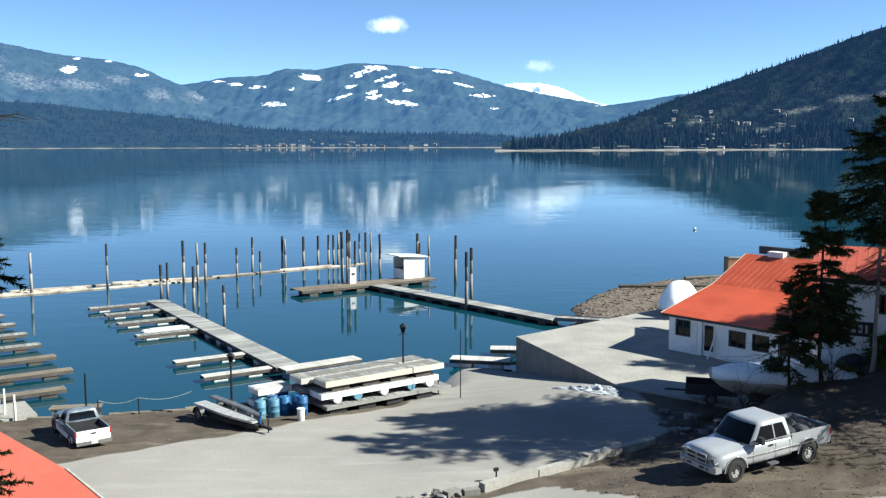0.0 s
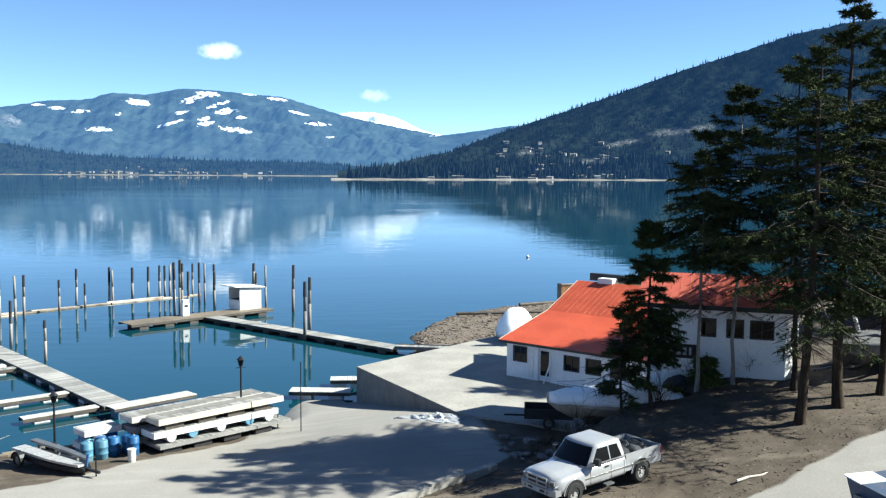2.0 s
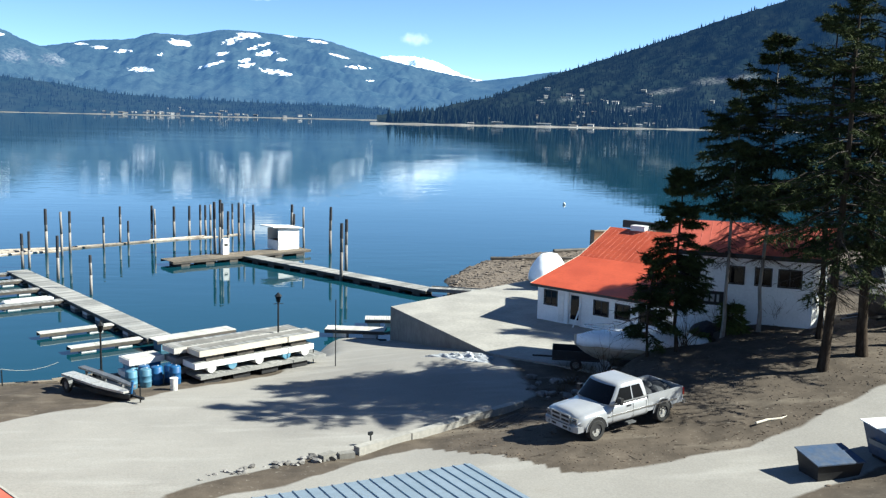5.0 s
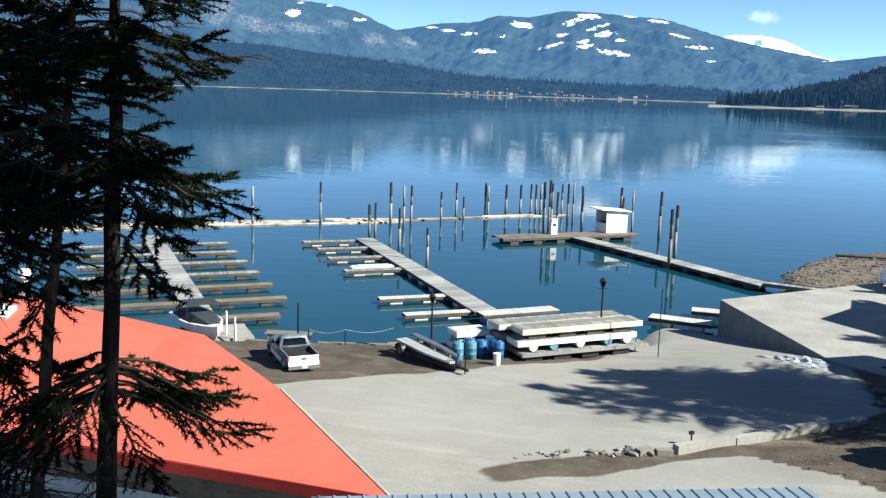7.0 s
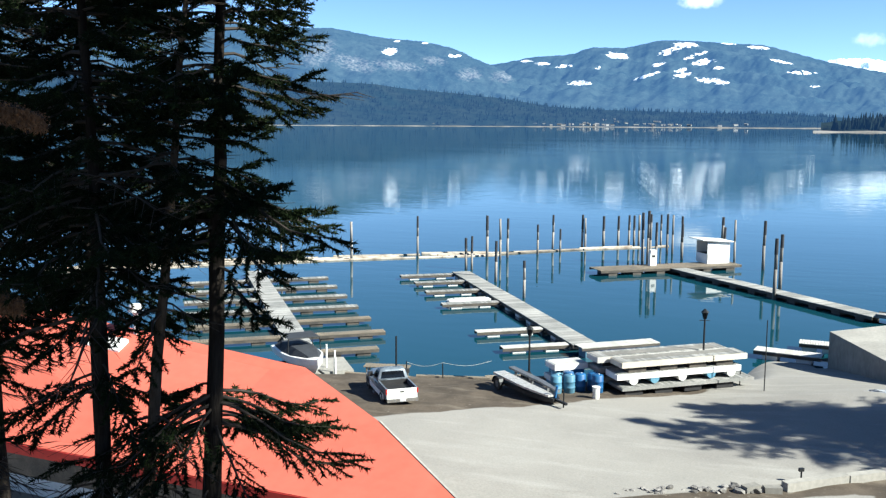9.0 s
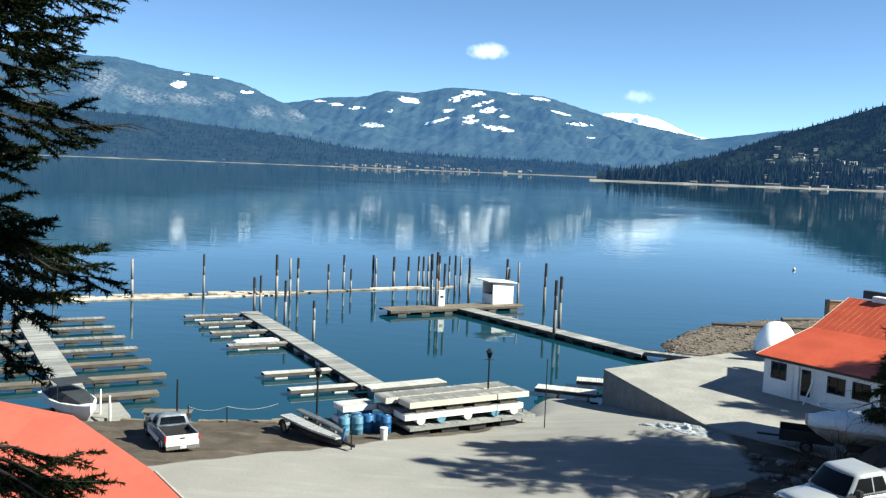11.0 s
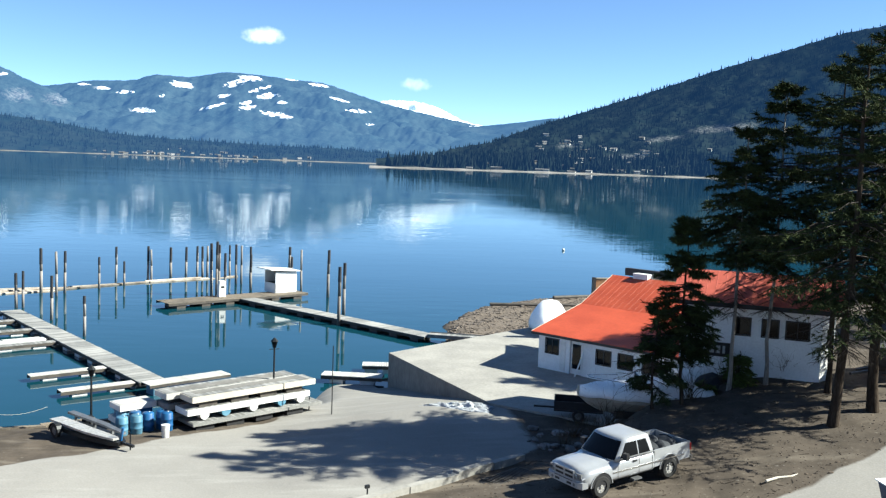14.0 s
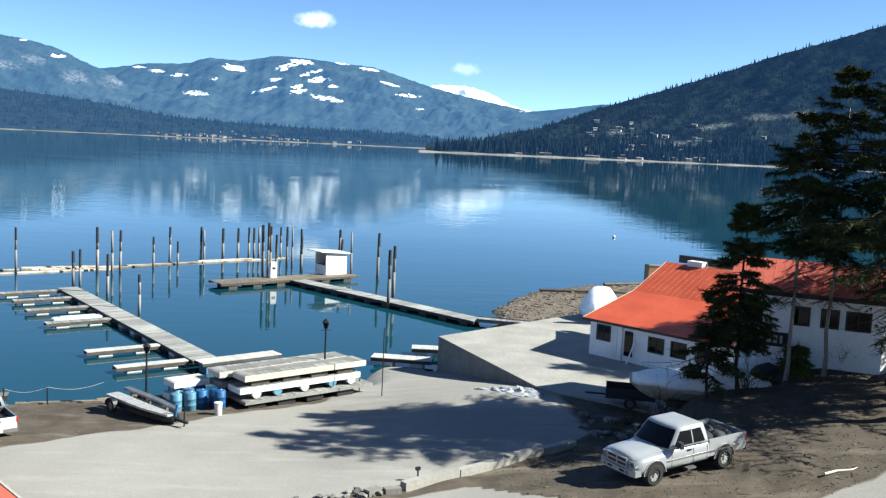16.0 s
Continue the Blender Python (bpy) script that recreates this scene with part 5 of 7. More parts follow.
def wall_with_holes(bm, x0, x1, z0, z1, y, thick, holes):
    """A wall along x with rectangular openings (x0, x1, z0, z1) through it, sorted by x."""
    x = x0
    for a, b, c, d in sorted(holes):
        if a > x:
            box(bm, x, a, y, y + thick, z0, z1)
        if c > z0:
            box(bm, a, b, y, y + thick, z0, c)
        if d < z1:
            box(bm, a, b, y, y + thick, d, z1)
        x = b
    if x < x1:
        box(bm, x, x1, y, y + thick, z0, z1)
    bmesh.ops.remove_doubles(bm, verts=bm.verts, dist=0.0005)
    return bm


def window(parent, x0, x1, z0, z1, y, frame="trim_dark", mullions=1):
    w = part("window", box(B(), x0, x1, y + 0.05, y + 0.07, z0, z1), M["glass_dark"], parent, "dark glass window")
    bm = B()
    f = 0.07
    for a in ((x0 - f, x1 + f, z0 - f, z0), (x0 - f, x1 + f, z1, z1 + f), (x0 - f, x0, z0, z1), (x1, x1 + f, z0, z1)):
        box(bm, a[0], a[1], y - 0.03, y + 0.06, a[2], a[3])
    for i in range(mullions):
        c = x0 + (x1 - x0) * (i + 1) / (mullions + 1)
        box(bm, c - 0.02, c + 0.02, y + 0.02, y + 0.055, z0, z1)
    part("window_frame", bm, M[frame], w)
    return w


def ribs(parent, mat, a, b, c, d, step, h=0.03, w=0.025):
    """Standing seams from edge a-b up to edge d-c of a roof plane, each a part of the roof."""
    a, b, c, d = map(Vector, (a, b, c, d))
    n = int((b - a).length / step)
    nrm = (b - a).cross(d - a).normalized()
    if nrm.z < 0:
        nrm = -nrm
    side = (b - a).normalized() * w
    p, q = a + nrm * 0.002, d + nrm * 0.002
    bm = B()
    lo = [bm.verts.new(v) for v in (p - side, p + side, q + side, q - side)]
    hi = [bm.verts.new(v + nrm * h) for v in (p - side * 0.6, p + side * 0.6, q + side * 0.6, q - side * 0.6)]
    bm.faces.new(hi)
    for i in range(4):
        j = (i + 1) % 4
        bm.faces.new((lo[i], lo[j], hi[j], hi[i]))
    first = part("seam", bm, M[mat], parent)
    first.location = (b - a) * (0.5 / (n + 1))
    for i in range(1, n + 1):
        ob = new("seam", first.data)
        ob.parent = parent
        ob.location = (b - a) * ((i + 0.5) / (n + 1))


# boathouse: its front runs along local x, local y goes back towards the lake
bh = thing("boathouse", "low white boathouse with an orange metal roof", "building", at(13.75, 56.75, 2.5, -49.5))
L, E, K1, Z1, K2, Z2 = 9.6, 2.25, 5.0, 3.5, 8.4, 5.1
holes = [(0.55, 1.45, 1.05, 1.9), (2.35, 3.2, 0.0, 2.05), (4.2, 5.15, 0.95, 1.75), (5.7, 6.6, 0.95, 1.75), (7.3, 8.2, 0.95, 1.75)]
part("wall_front", wall_with_holes(B(), 0, L, 0, E, 0.0, 0.15, holes), M["siding_white"], bh)
bm = prism(B(), [(0.15, 0), (K1, 0), (K2, 0), (K2, Z2 - 0.12), (K1, Z1 - 0.12), (0.15, E - 0.0)], 0, 0.15, Matrix(((0, 0, 1, 0), (1, 0, 0, 0), (0, 1, 0, 0), (0, 0, 0, 1))))
part("wall_end", bm, M["siding_white"], bh)
bm = prism(B(), [(0.15, 0), (K1, 0), (K2, 0), (K2, Z2 - 0.12), (K1, Z1 - 0.12), (0.15, E - 0.0)], L - 0.15, L, Matrix(((0, 0, 1, 0), (1, 0, 0, 0), (0, 1, 0, 0), (0, 0, 0, 1))))
part("wall_end", bm, M["siding_white"], bh)
part("wall_back", box(B(), 0.15, L - 0.15, K2 - 0.15, K2, 0, Z2 - 0.14), M["siding_white"], bh)
o = 0.35
slope1 = (Z1 - E) / K1
low_roof = part("roof_lower", quad_slab(B(), [(-o, -o, E - o * slope1 + 0.1), (L + o, -o, E - o * slope1 + 0.1), (L + o, K1, Z1), (-o, K1, Z1)], 0.10), M["orange_roof"], bh)
up_roof = part("roof_upper", quad_slab(B(), [(-o, K1 + 0.004, Z1 + 0.004), (L + o, K1 + 0.004, Z1 + 0.004), (L + o, K2 + 0.3, Z2 + 0.06), (-o, K2 + 0.3, Z2 + 0.06)], 0.10), M["orange_roof"], bh)
ribs(up_roof, "orange_roof", (-o, K1, Z1), (L + o, K1, Z1), (L + o, K2 + 0.3, Z2 + 0.06), (-o, K2 + 0.3, Z2 + 0.06), 0.42, 0.005, 0.012)
part("fascia", box(B(), -o, L + o, -o - 0.03, -o - 0.005, E - o * slope1 - 0.06, E - o * slope1 + 0.08), M["trim_dark"], low_roof)
bm = B()
v = [bm.verts.new(p) for p in ((-o - 0.03, -o, E - o * slope1 - 0.06), (-o - 0.03, K1, Z1 - 0.16), (-o - 0.03, K2 + 0.3, Z2 - 0.10), (-o - 0.03, K2 + 0.3, Z2 + 0.08), (-o - 0.03, K1, Z1 + 0.02), (-o - 0.03, -o, E - o * slope1 + 0.12))]
v2 = [bm.verts.new(p.co + Vector((0.025, 0, 0))) for p in v]
for q in ((0, 1, 4, 5), (1, 2, 3, 4)):
    bm.faces.new([v[i] for i in q])
    bm.faces.new([v2[i] for i in reversed(q)])
for i in range(6):
    j = (i + 1) % 6
    bm.faces.new((v[i], v[j], v2[j], v2[i]))
part("barge_board", bm, M["timber_cream"], low_roof)
for a, b, c, d in holes:
    if c > 0.5:
        window(bh, a, b, c, d, 0.0)
door = part("door", box(B(), 2.35, 3.2, 0.05, 0.10, 0.02, 2.05), M["white_paint"], bh, "white half-glazed entrance door")
part("door_pane", box(B(), 2.48, 3.07, 0.035, 0.049, 0.35, 1.85), M["glass_dark"], door)
bm = B()
for a in ((2.27, 2.35, 0, 2.05), (3.2, 3.28, 0, 2.05), (2.27, 3.28, 2.05, 2.13)):
    box(bm, a[0], a[1], -0.02, 0.06, a[2], a[3])
part("door_frame", bm, M["white_paint"], door)
part("door_handle", tube(B(), (3.1, 0.0, 1.0), (3.1, 0.0, 1.15), 0.018), M["chrome"], door)
part("sandwich_board", box(B(), 1.62, 2.0, -0.03, -0.004, 0.1, 1.85), M["white_paint"], bh, "white notice panel beside the door")
part("leaning_board", box(B(), 0, 0.09, 0, 0.03, 0, 1.5, Matrix.Translation((3.0, -0.5, 0.0)) @ Matrix.Rotation(radians(-14), 4, "X") @ Matrix.Rotation(radians(12), 4, "Y")), M["white_paint"], bh, "white board leaning on the door frame")
part("interior_floor", box(B(), 0.16, L - 0.16, 0.16, K2 - 0.16, 0.01, 0.04), M["concrete_dark"], bh)
part("roof_box", box(B(), 1.3, 2.4, K2 + 0.15, K2 + 0.9, Z2 - 0.2, Z2 + 0.34), M["white_paint"], bh, "white box unit on the ridge")
part("roof_strip", box(B(), 0.2, 8.4, K2 + 0.95, K2 + 1.3, Z2 + 0.05, Z2 + 0.55), M["trim_dark"], bh, "dark parapet strip behind the ridge")

# cedar-clad wing rising behind the boathouse
wing = thing("cedar_wing", "low cedar-clad wing with a dark corner post", "building", at(19.95, 65.9, 2.5, 5))
part("core", box(B(), 0.05, 6.4, 0.06, 0.4, -0.3, 4.42), M["timber"], wing)
z = -0.02
while z < 4.35:
    part("plank", box(B(), 0, 6.45, 0, 0.05, z, z + 0.17), M["cedar"], wing)
    z += 0.185
part("corner_post", box(B(), -0.24, -0.01, -0.06, 0.2, -0.3, 4.55), M["trim_dark"], wing)
part("roof", box(B(), 0.0, 6.5, -0.03, 0.45, 4.43, 4.49), M["timber"], wing)

# upper house with a dark sign
UX, UY = 18.2, 45.3
uh = thing("upper_house", "white two-storey house with a salmon metal roof", "house", at(UX, UY, 4.6, -28))
L, E, K, R = 6.6, 4.3, 2.8, 5.25
holes = [(0.25, 1.15, 2.45, 3.25), (2.6, 3.3, 2.45, 3.25), (3.9, 4.6, 2.45, 3.25), (5.0, 6.0, 2.45, 3.25)]
part("wall_front", wall_with_holes(B(), 0, L, -1.2, E, 0, 0.15, holes), M["siding_white"], uh)
T = Matrix(((0, 0, 1, 0), (1, 0, 0, 0), (0, 1, 0, 0), (0, 0, 0, 1)))
for x0 in (0, L - 0.15):
    part("wall_end", prism(B(), [(0.15, -1.2), (K, -1.2), (K, E), (K / 2, R - 0.12), (0.15, E + 0.06)], x0, x0 + 0.15, T), M["siding_white"], uh)
part("wall_back", box(B(), 0.15, L - 0.15, K - 0.15, K, -0.6, E - 0.05), M["siding_white"], uh)
sl = (R - E) / (K / 2)
rf = part("roof", quad_slab(B(), [(-0.4, -0.6, E - 0.6 * sl + 0.12), (L + 0.9, -0.6, E - 0.6 * sl + 0.12), (L + 0.9, K / 2, R + 0.12), (-0.4, K / 2, R + 0.12)], 0.12), M["red_roof"], uh)
ribs(rf, "red_roof", (-0.4, -0.6, E - 0.6 * sl + 0.12), (L + 0.9, -0.6, E - 0.6 * sl + 0.12), (L + 0.9, K / 2, R + 0.12), (-0.4, K / 2, R + 0.12), 0.45, 0.008, 0.012)
part("roof", quad_slab(B(), [(-0.4, K / 2 + 0.004, R + 0.12), (L + 0.9, K / 2 + 0.004, R + 0.12), (L + 0.9, K + 0.6, E - 0.6 * sl + 0.12), (-0.4, K + 0.6, E - 0.6 * sl + 0.12)], 0.12), M["red_roof"], uh)
part("fascia", box(B(), -0.4, L + 0.9, -0.64, -0.605, E - 0.6 * sl - 0.1, E - 0.6 * sl + 0.12), M["trim_dark"], rf)
for a, b, c, d in holes:
    window(uh, a, b, c, d, 0.0, mullions=0 if b - a < 0.8 else 1)
sign = part("sign", box(B(), 0.7, 2.5, -0.07, -0.01, 1.25, 1.95), M["sign_panel"], uh, "dark signboard with pale marks")
bm = B()
for i, w in enumerate((0.16, 0.2, 0.22, 0.2, 0.12)):
    x = 0.85 + i * 0.31
    box(bm, x, x + w, -0.09, -0.072, 1.42, 1.80)
part("sign_marks", bm, M["sign_mark"], sign)
T2 = Matrix.Translation((L, 0.0, 0)) @ Matrix.Rotation(radians(58), 4, "Z")
side_wall = part("side_wall", box(B(), 0.0, 1.15, 0.0, 0.14, -0.6, 4.1, T2), M["white_paint"], uh, "white side wall")
part("side_window", box(B(), 0.45, 0.85, -0.02, -0.004, 2.1, 3.0, T2), M["glass_dark"], side_wall)
part("doorway", box(B(), L - 0.02, L + 0.03, 1.0, 1.9, 0.6, 2.7), M["glass_dark"], uh, "dark side doorway")
# dark red barn side further along the drive
t = thing("barn", "dark red timber barn deep in shade", "barn", at(38.0, 50.5, 5.2, -24))
part("wall", box(B(), -1.5, 9, 0, 6, -0.8, 3.4), M["fascia_red"], t)
part("roof", prism(B(), [(-0.6, 3.3), (3, 5.0), (6.6, 3.3), (6.6, 3.45), (3, 5.15), (-0.6, 3.45)], -2, 9.5, T), M["red_roof"], t)
part("door", box(B(), 0.5, 3.5, -0.03, -0.005, -0.6, 2.4), M["glass_dark"], t)

# red-roofed hall below the balcony
RIDGE_L, RIDGE_R, SHOULDER, CORNER, EAVE_L = (-31.0, 28.85, 8.55), (-13.6, 27.2, 7.0), (-9.95, 24.55, 6.38), (-5.45, 20.25, 5.5), (-31.0, 22.6, 5.5)
hall = thing("red_hall", "long white hall under a broad salmon-red roof", "building", Matrix())
bm = B()
pts = [Vector(p) for p in (EAVE_L, (-13.5, 21.07, 5.5), CORNER, SHOULDER, RIDGE_R, RIDGE_L)]
hi = [bm.verts.new(p) for p in pts]
lo = [bm.verts.new(p - Vector((0, 0, 0.10))) for p in pts]
for f in ((0, 1, 4, 5), (1, 3, 4), (1, 2, 3)):
    bm.faces.new([hi[i] for i in f])
    bm.faces.new([lo[i] for i in reversed(f)])
for i in range(6):
    j = (i + 1) % 6
    bm.faces.new((lo[i], lo[j], hi[j], hi[i]))
roof = part("roof", bm, M["red_roof"], hall)
bm = B()
back = [(-31.0, 36.5, 4.6), (-19.5, 33.5, 4.6), (-14.6, 28.6, 4.6)]
quad_slab(bm, [(RIDGE_L[0], RIDGE_L[1] + 0.005, RIDGE_L[2]), (RIDGE_R[0], RIDGE_R[1] + 0.005, RIDGE_R[2]), back[1], back[0]], 0.1)
quad_slab(bm, [(RIDGE_R[0] + 0.005, RIDGE_R[1] + 0.005, RIDGE_R[2] - 0.01), (SHOULDER[0], SHOULDER[1] + 0.01, SHOULDER[2] - 0.01), back[2], back[1]], 0.1)
part("roof_back", bm, M["red_roof"], hall)
bm = B()
for a, b in (((-31.0, 22.6), (-5.45, 20.25)),):
    a, b = Vector(a), Vector(b)
    n = Vector((-(b - a).y, (b - a).x)).normalized() * 0.03
    prism(bm, [tuple(a - n * 2), tuple(b - n * 2), tuple(b - n), tuple(a - n)], 5.22, 5.52)
part("fascia", bm, M["fascia_red"], roof, "bright red fascia board")
bm = B()
a, b = Vector(SHOULDER), Vector(CORNER)
prism(bm, [(a.x, a.y), (b.x, b.y), (b.x + 0.05, b.y + 0.05), (a.x + 0.05, a.y + 0.05)], 0, 0.02)
for v in bm.verts:
    k = ((v.co.xy - a.xy).length) / ((b.xy - a.xy).length)
    v.co.z += a.z + (b.z - a.z) * min(k, 1.0) + 0.0
part("drip_edge", bm, M["concrete"], roof, "pale metal drip edge")
bm = B()
wallpts = [(-30.5, 25.2), (-9.6, 23.2), (-14.2, 27.2), (-20.0, 32.0), (-30.5, 33.0)]
for i in range(5):
    a, b = Vector(wallpts[i]), Vector(wallpts[(i + 1) % 5])
    n = Vector((-(b - a).y, (b - a).x)).normalized() * 0.18
    prism(bm, [tuple(a), tuple(b), tuple(b + n), tuple(a + n)], 1.0, 5.3 if i in (0, 3) else 5.0)
part("wall", bm, M["siding_white"], hall)
part("soffit", prism(B(), [(-31.0, 22.66), (-5.6, 20.32), (-9.5, 23.7), (-30.5, 25.4)], 5.26, 5.34), M["timber_wet_shade"], hall, "dark timber soffit")
# dark strip added to draw the shade under the eave
a, b = Vector((-31.0, 22.6)), Vector((-5.75, 20.28))
n = Vector((-(b - a).y, (b - a).x)).normalized()
part("eave_shade", prism(B(), [tuple(a + n * 0.02), tuple(b + n * 0.02), tuple(b + n * 0.12), tuple(a + n * 0.12)], 4.55, 5.2), M["timber_wet_shade"], hall, "dark strip drawn for the shade below the eave")
part("skylight", quad_slab(B(), [(-21.6, 26.5, 7.28), (-20.2, 26.4, 7.20), (-20.3, 27.1, 7.44), (-21.7, 27.2, 7.52)], 0.16), M["white_paint"], hall, "white roof hatch")
vent = part("vent_pipe", tube(B(), (-20.4, 27.7, 7.3), (-20.4, 27.7, 8.35), 0.10), M["white_paint"], hall, "white roof vent pipe")
part("vent_cap", tube(B(), (-20.4, 27.7, 8.3), (-20.4, 27.7, 8.55), 0.26, 0.20, 14), M["white_paint"], vent)

# pale-blue ribbed carport roof just below the balcony
cp = thing("carport", "carport with a pale blue ribbed metal roof", "carport", at(3.15, 17.55, 0, 199))
cr = part("roof", quad_slab(B(), [(0, 0, 8.0), (9.0, 0, 8.0), (9.0, 4.2, 8.28), (0, 4.2, 8.28)], 0.06), M["metal_roof_blue"], cp)
ribs(cr, "metal_roof_blue", (0, 0, 8.0), (9.0, 0, 8.0), (9.0, 4.2, 8.28), (0, 4.2, 8.28), 0.26, 0.018, 0.022)
for x, y in ((0.3, 0.3), (8.7, 0.3), (0.3, 3.9), (8.7, 3.9)):
    part("post", box(B(), x - 0.06, x + 0.06, y - 0.06, y + 0.06, 3.0, 7.94), M["timber"], cp)


# ---- vehicles ----
def pickup(label, m, paint, Lt, W, wb, hood_z, belt, roof_z, cab0, cab1, nose, r, lift, two_tone=None, cab_doors=1, rake=0.55):
    """A pickup facing +x; the origin is on the ground below the middle of the wheelbase."""
    t = thing("pickup_truck", label, "pickup truck", m)
    f, b = wb / 2 + nose, -(Lt - wb / 2 - nose)
    w = W / 2
    s0 = lift
    fx, rx = wb / 2, -wb / 2

    def ring(x, hw, z0, fender, top):
        half = [(0.90, z0), (0.99, z0 + 0.10), (1.0, z0 + 0.2), (1.0, z0 + (fender - z0) * 0.62), (0.985, fender - 0.13), (0.93, fender - 0.03), (0.84, fender), (0.68, fender + (top - fender) * 0.25), (0.58, top - 0.02), (0.3, top + 0.015)]
        return [(x, k * hw, z) for k, z in half] + [(x, 0, top + 0.025)] + [(x, -k * hw, z) for k, z in reversed(half)]

    fen = hood_z - 0.10
    secs = [ring(f - 0.09, w * 0.80, s0 + 0.22, fen - 0.20, hood_z - 0.16), ring(f - 0.13, w * 0.90, s0 + 0.10, fen - 0.12, hood_z - 0.07), ring(f - 0.25, w * 0.97, s0 + 0.05, fen - 0.04, hood_z - 0.02), ring(fx + 0.5, w, s0, fen, hood_z),
            ring(fx, w, s0 + 0.02, fen + 0.03, hood_z + 0.02), ring(fx - 0.5, w, s0 + 0.02, fen + 0.05, hood_z + 0.04), ring(cab1 + 0.03, w, s0, belt - 0.05, belt), ring(cab1 - 0.3, w, s0, belt - 0.01, belt), ring(cab0 + 0.06, w, s0, belt - 0.01, belt), ring(cab0, w * 0.985, s0, belt - 0.02, belt - 0.01)]
    body = part("body", loft(B(), secs), M[paint], t, smooth=True)
    # open bed: floor, sides and tailgate
    bm = B()
    box(bm, b + 0.06, cab0 - 0.03, -w * 0.97, -w * 0.88, s0 + 0.12, belt)
    box(bm, b + 0.06, cab0 - 0.03, w * 0.88, w * 0.97, s0 + 0.12, belt)
    bed = part("bed", bm, M[paint], t, bevel=0.03)
    part("bed_liner", box(B(), b + 0.08, cab0 - 0.02, -w * 0.878, w * 0.878, s0 + 0.15, s0 + 0.45), M["black_plastic"], bed)
    part("liner_front", box(B(), cab0 - 0.06, cab0 - 0.01, -w * 0.87, w * 0.87, s0 + 0.45, belt - 0.02), M["black_plastic"], bed)
    tg = part("tailgate", box(B(), b, b + 0.06, -w * 0.93, w * 0.93, s0 + 0.18, belt - 0.01), M[paint], t, bevel=0.02)
    part("tailgate_handle", box(B(), b - 0.02, b - 0.002, -0.12, 0.12, belt - 0.2, belt - 0.13), M["black_plastic"], tg)
    # cab: a rounded greenhouse narrowing to a domed roof
    rim_z = roof_z - 0.07

    def front_x(k, v):
        return cab1 - rake * k ** 0.9 + 0.15 * (1 - v * v) * (1 - 0.35 * k) - 0.05 * abs(v) ** 9

    def back_x(k):
        return cab0 + 0.13 * k ** 1.4

    def half_w(k):
        return w * (0.985 - 0.185 * k ** 1.1)

    def cab_z(k):
        return belt - 0.04 + (rim_z - belt + 0.04) * k

    vs_front = [-1 + 2 * i / 14 for i in range(15)]

    def cab_ring(k, inset=0.0, up=0.0):
        hw = half_w(k) - inset
        pts = [(front_x(k, v) - inset, hw * v, cab_z(k) + up) for v in vs_front]
        x_f, x_b = pts[-1][0], back_x(k) + inset
        pts += [(x_f + (x_b + 0.05 - x_f) * q, hw, cab_z(k) + up) for q in (0.25, 0.5, 0.75, 1.0)]
        pts += [(x_b, hw * v, cab_z(k) + up) for v in (0.94, 0.5, 0.0, -0.5, -0.94)]
        pts += [(x_f + (x_b + 0.05 - x_f) * q, -hw, cab_z(k) + up) for q in (1.0, 0.75, 0.5, 0.25)]
        return pts

    c = [cab_ring(k) for k in (0, 0.2, 0.4, 0.6, 0.8, 0.93)] + [cab_ring(1, 0.02, 0.005), cab_ring(1, 0.07, 0.035), cab_ring(1, 0.18, 0.058), cab_ring(1, 0.36, 0.07)]
    cab = part("cab", loft(B(), c), M[paint], t, smooth=True)

    def glass(name, grid, out):
        """A pane over a grid of points, proud of the cab by a centimetre."""
        bm = B()
        o_ = Vector(out) * 0.012
        top_ = [[bm.verts.new(Vector(q) + o_) for q in row] for row in grid]
        low_ = [[bm.verts.new(Vector(q) - o_) for q in row] for row in grid]
        for sheet in (top_, low_):
            for a_, b_ in zip(sheet, sheet[1:]):
                for i in range(len(a_) - 1):
                    bm.faces.new((a_[i], a_[i + 1], b_[i + 1], b_[i]))
        edge_t = top_[0] + [r[-1] for r in top_[1:]] + top_[-1][-2::-1] + [r[0] for r in top_[-2:0:-1]]
        edge_l = low_[0] + [r[-1] for r in low_[1:]] + low_[-1][-2::-1] + [r[0] for r in low_[-2:0:-1]]
        for i in range(len(edge_t)):
            j = (i + 1) % len(edge_t)
            bm.faces.new((edge_t[i], edge_t[j], edge_l[j], edge_l[i]))
        return part(name, bm, M["glass_dark"], cab)

    ks = [0.05 + 0.87 * i / 5 for i in range(6)]
    glass("windscreen", [[(front_x(k, v * 0.90), half_w(k) * v * 0.90, cab_z(k)) for v in vs_front] for k in ks], (0.8, 0, 0.6))
    glass("rear_window", [[(back_x(k), half_w(k) * v, cab_z(k)) for v in (0.8, 0.4, 0, -0.4, -0.8)] for k in (0.2, 0.5, 0.85)], (-1, 0, 0.2))
    for sgn in (-1, 1):
        split = cab0 + (cab1 - cab0) * (0.40 if cab_doors == 2 else 0.08)
        panes = [(lambda k: split + 0.04, lambda k: front_x(k, 1) - 0.10)]
        if cab_doors == 2:
            panes.append((lambda k: back_x(k) + 0.20 + 0.05 * k, lambda k: split - 0.03))
        for x_a, x_b in panes:
            glass("side_window", [[(x_a(k) + (x_b(k) - x_a(k)) * q, sgn * half_w(k), cab_z(k)) for q in (0, 0.33, 0.67, 1)] for k in (0.13, 0.35, 0.6, 0.84)], (0, sgn, 0.2))
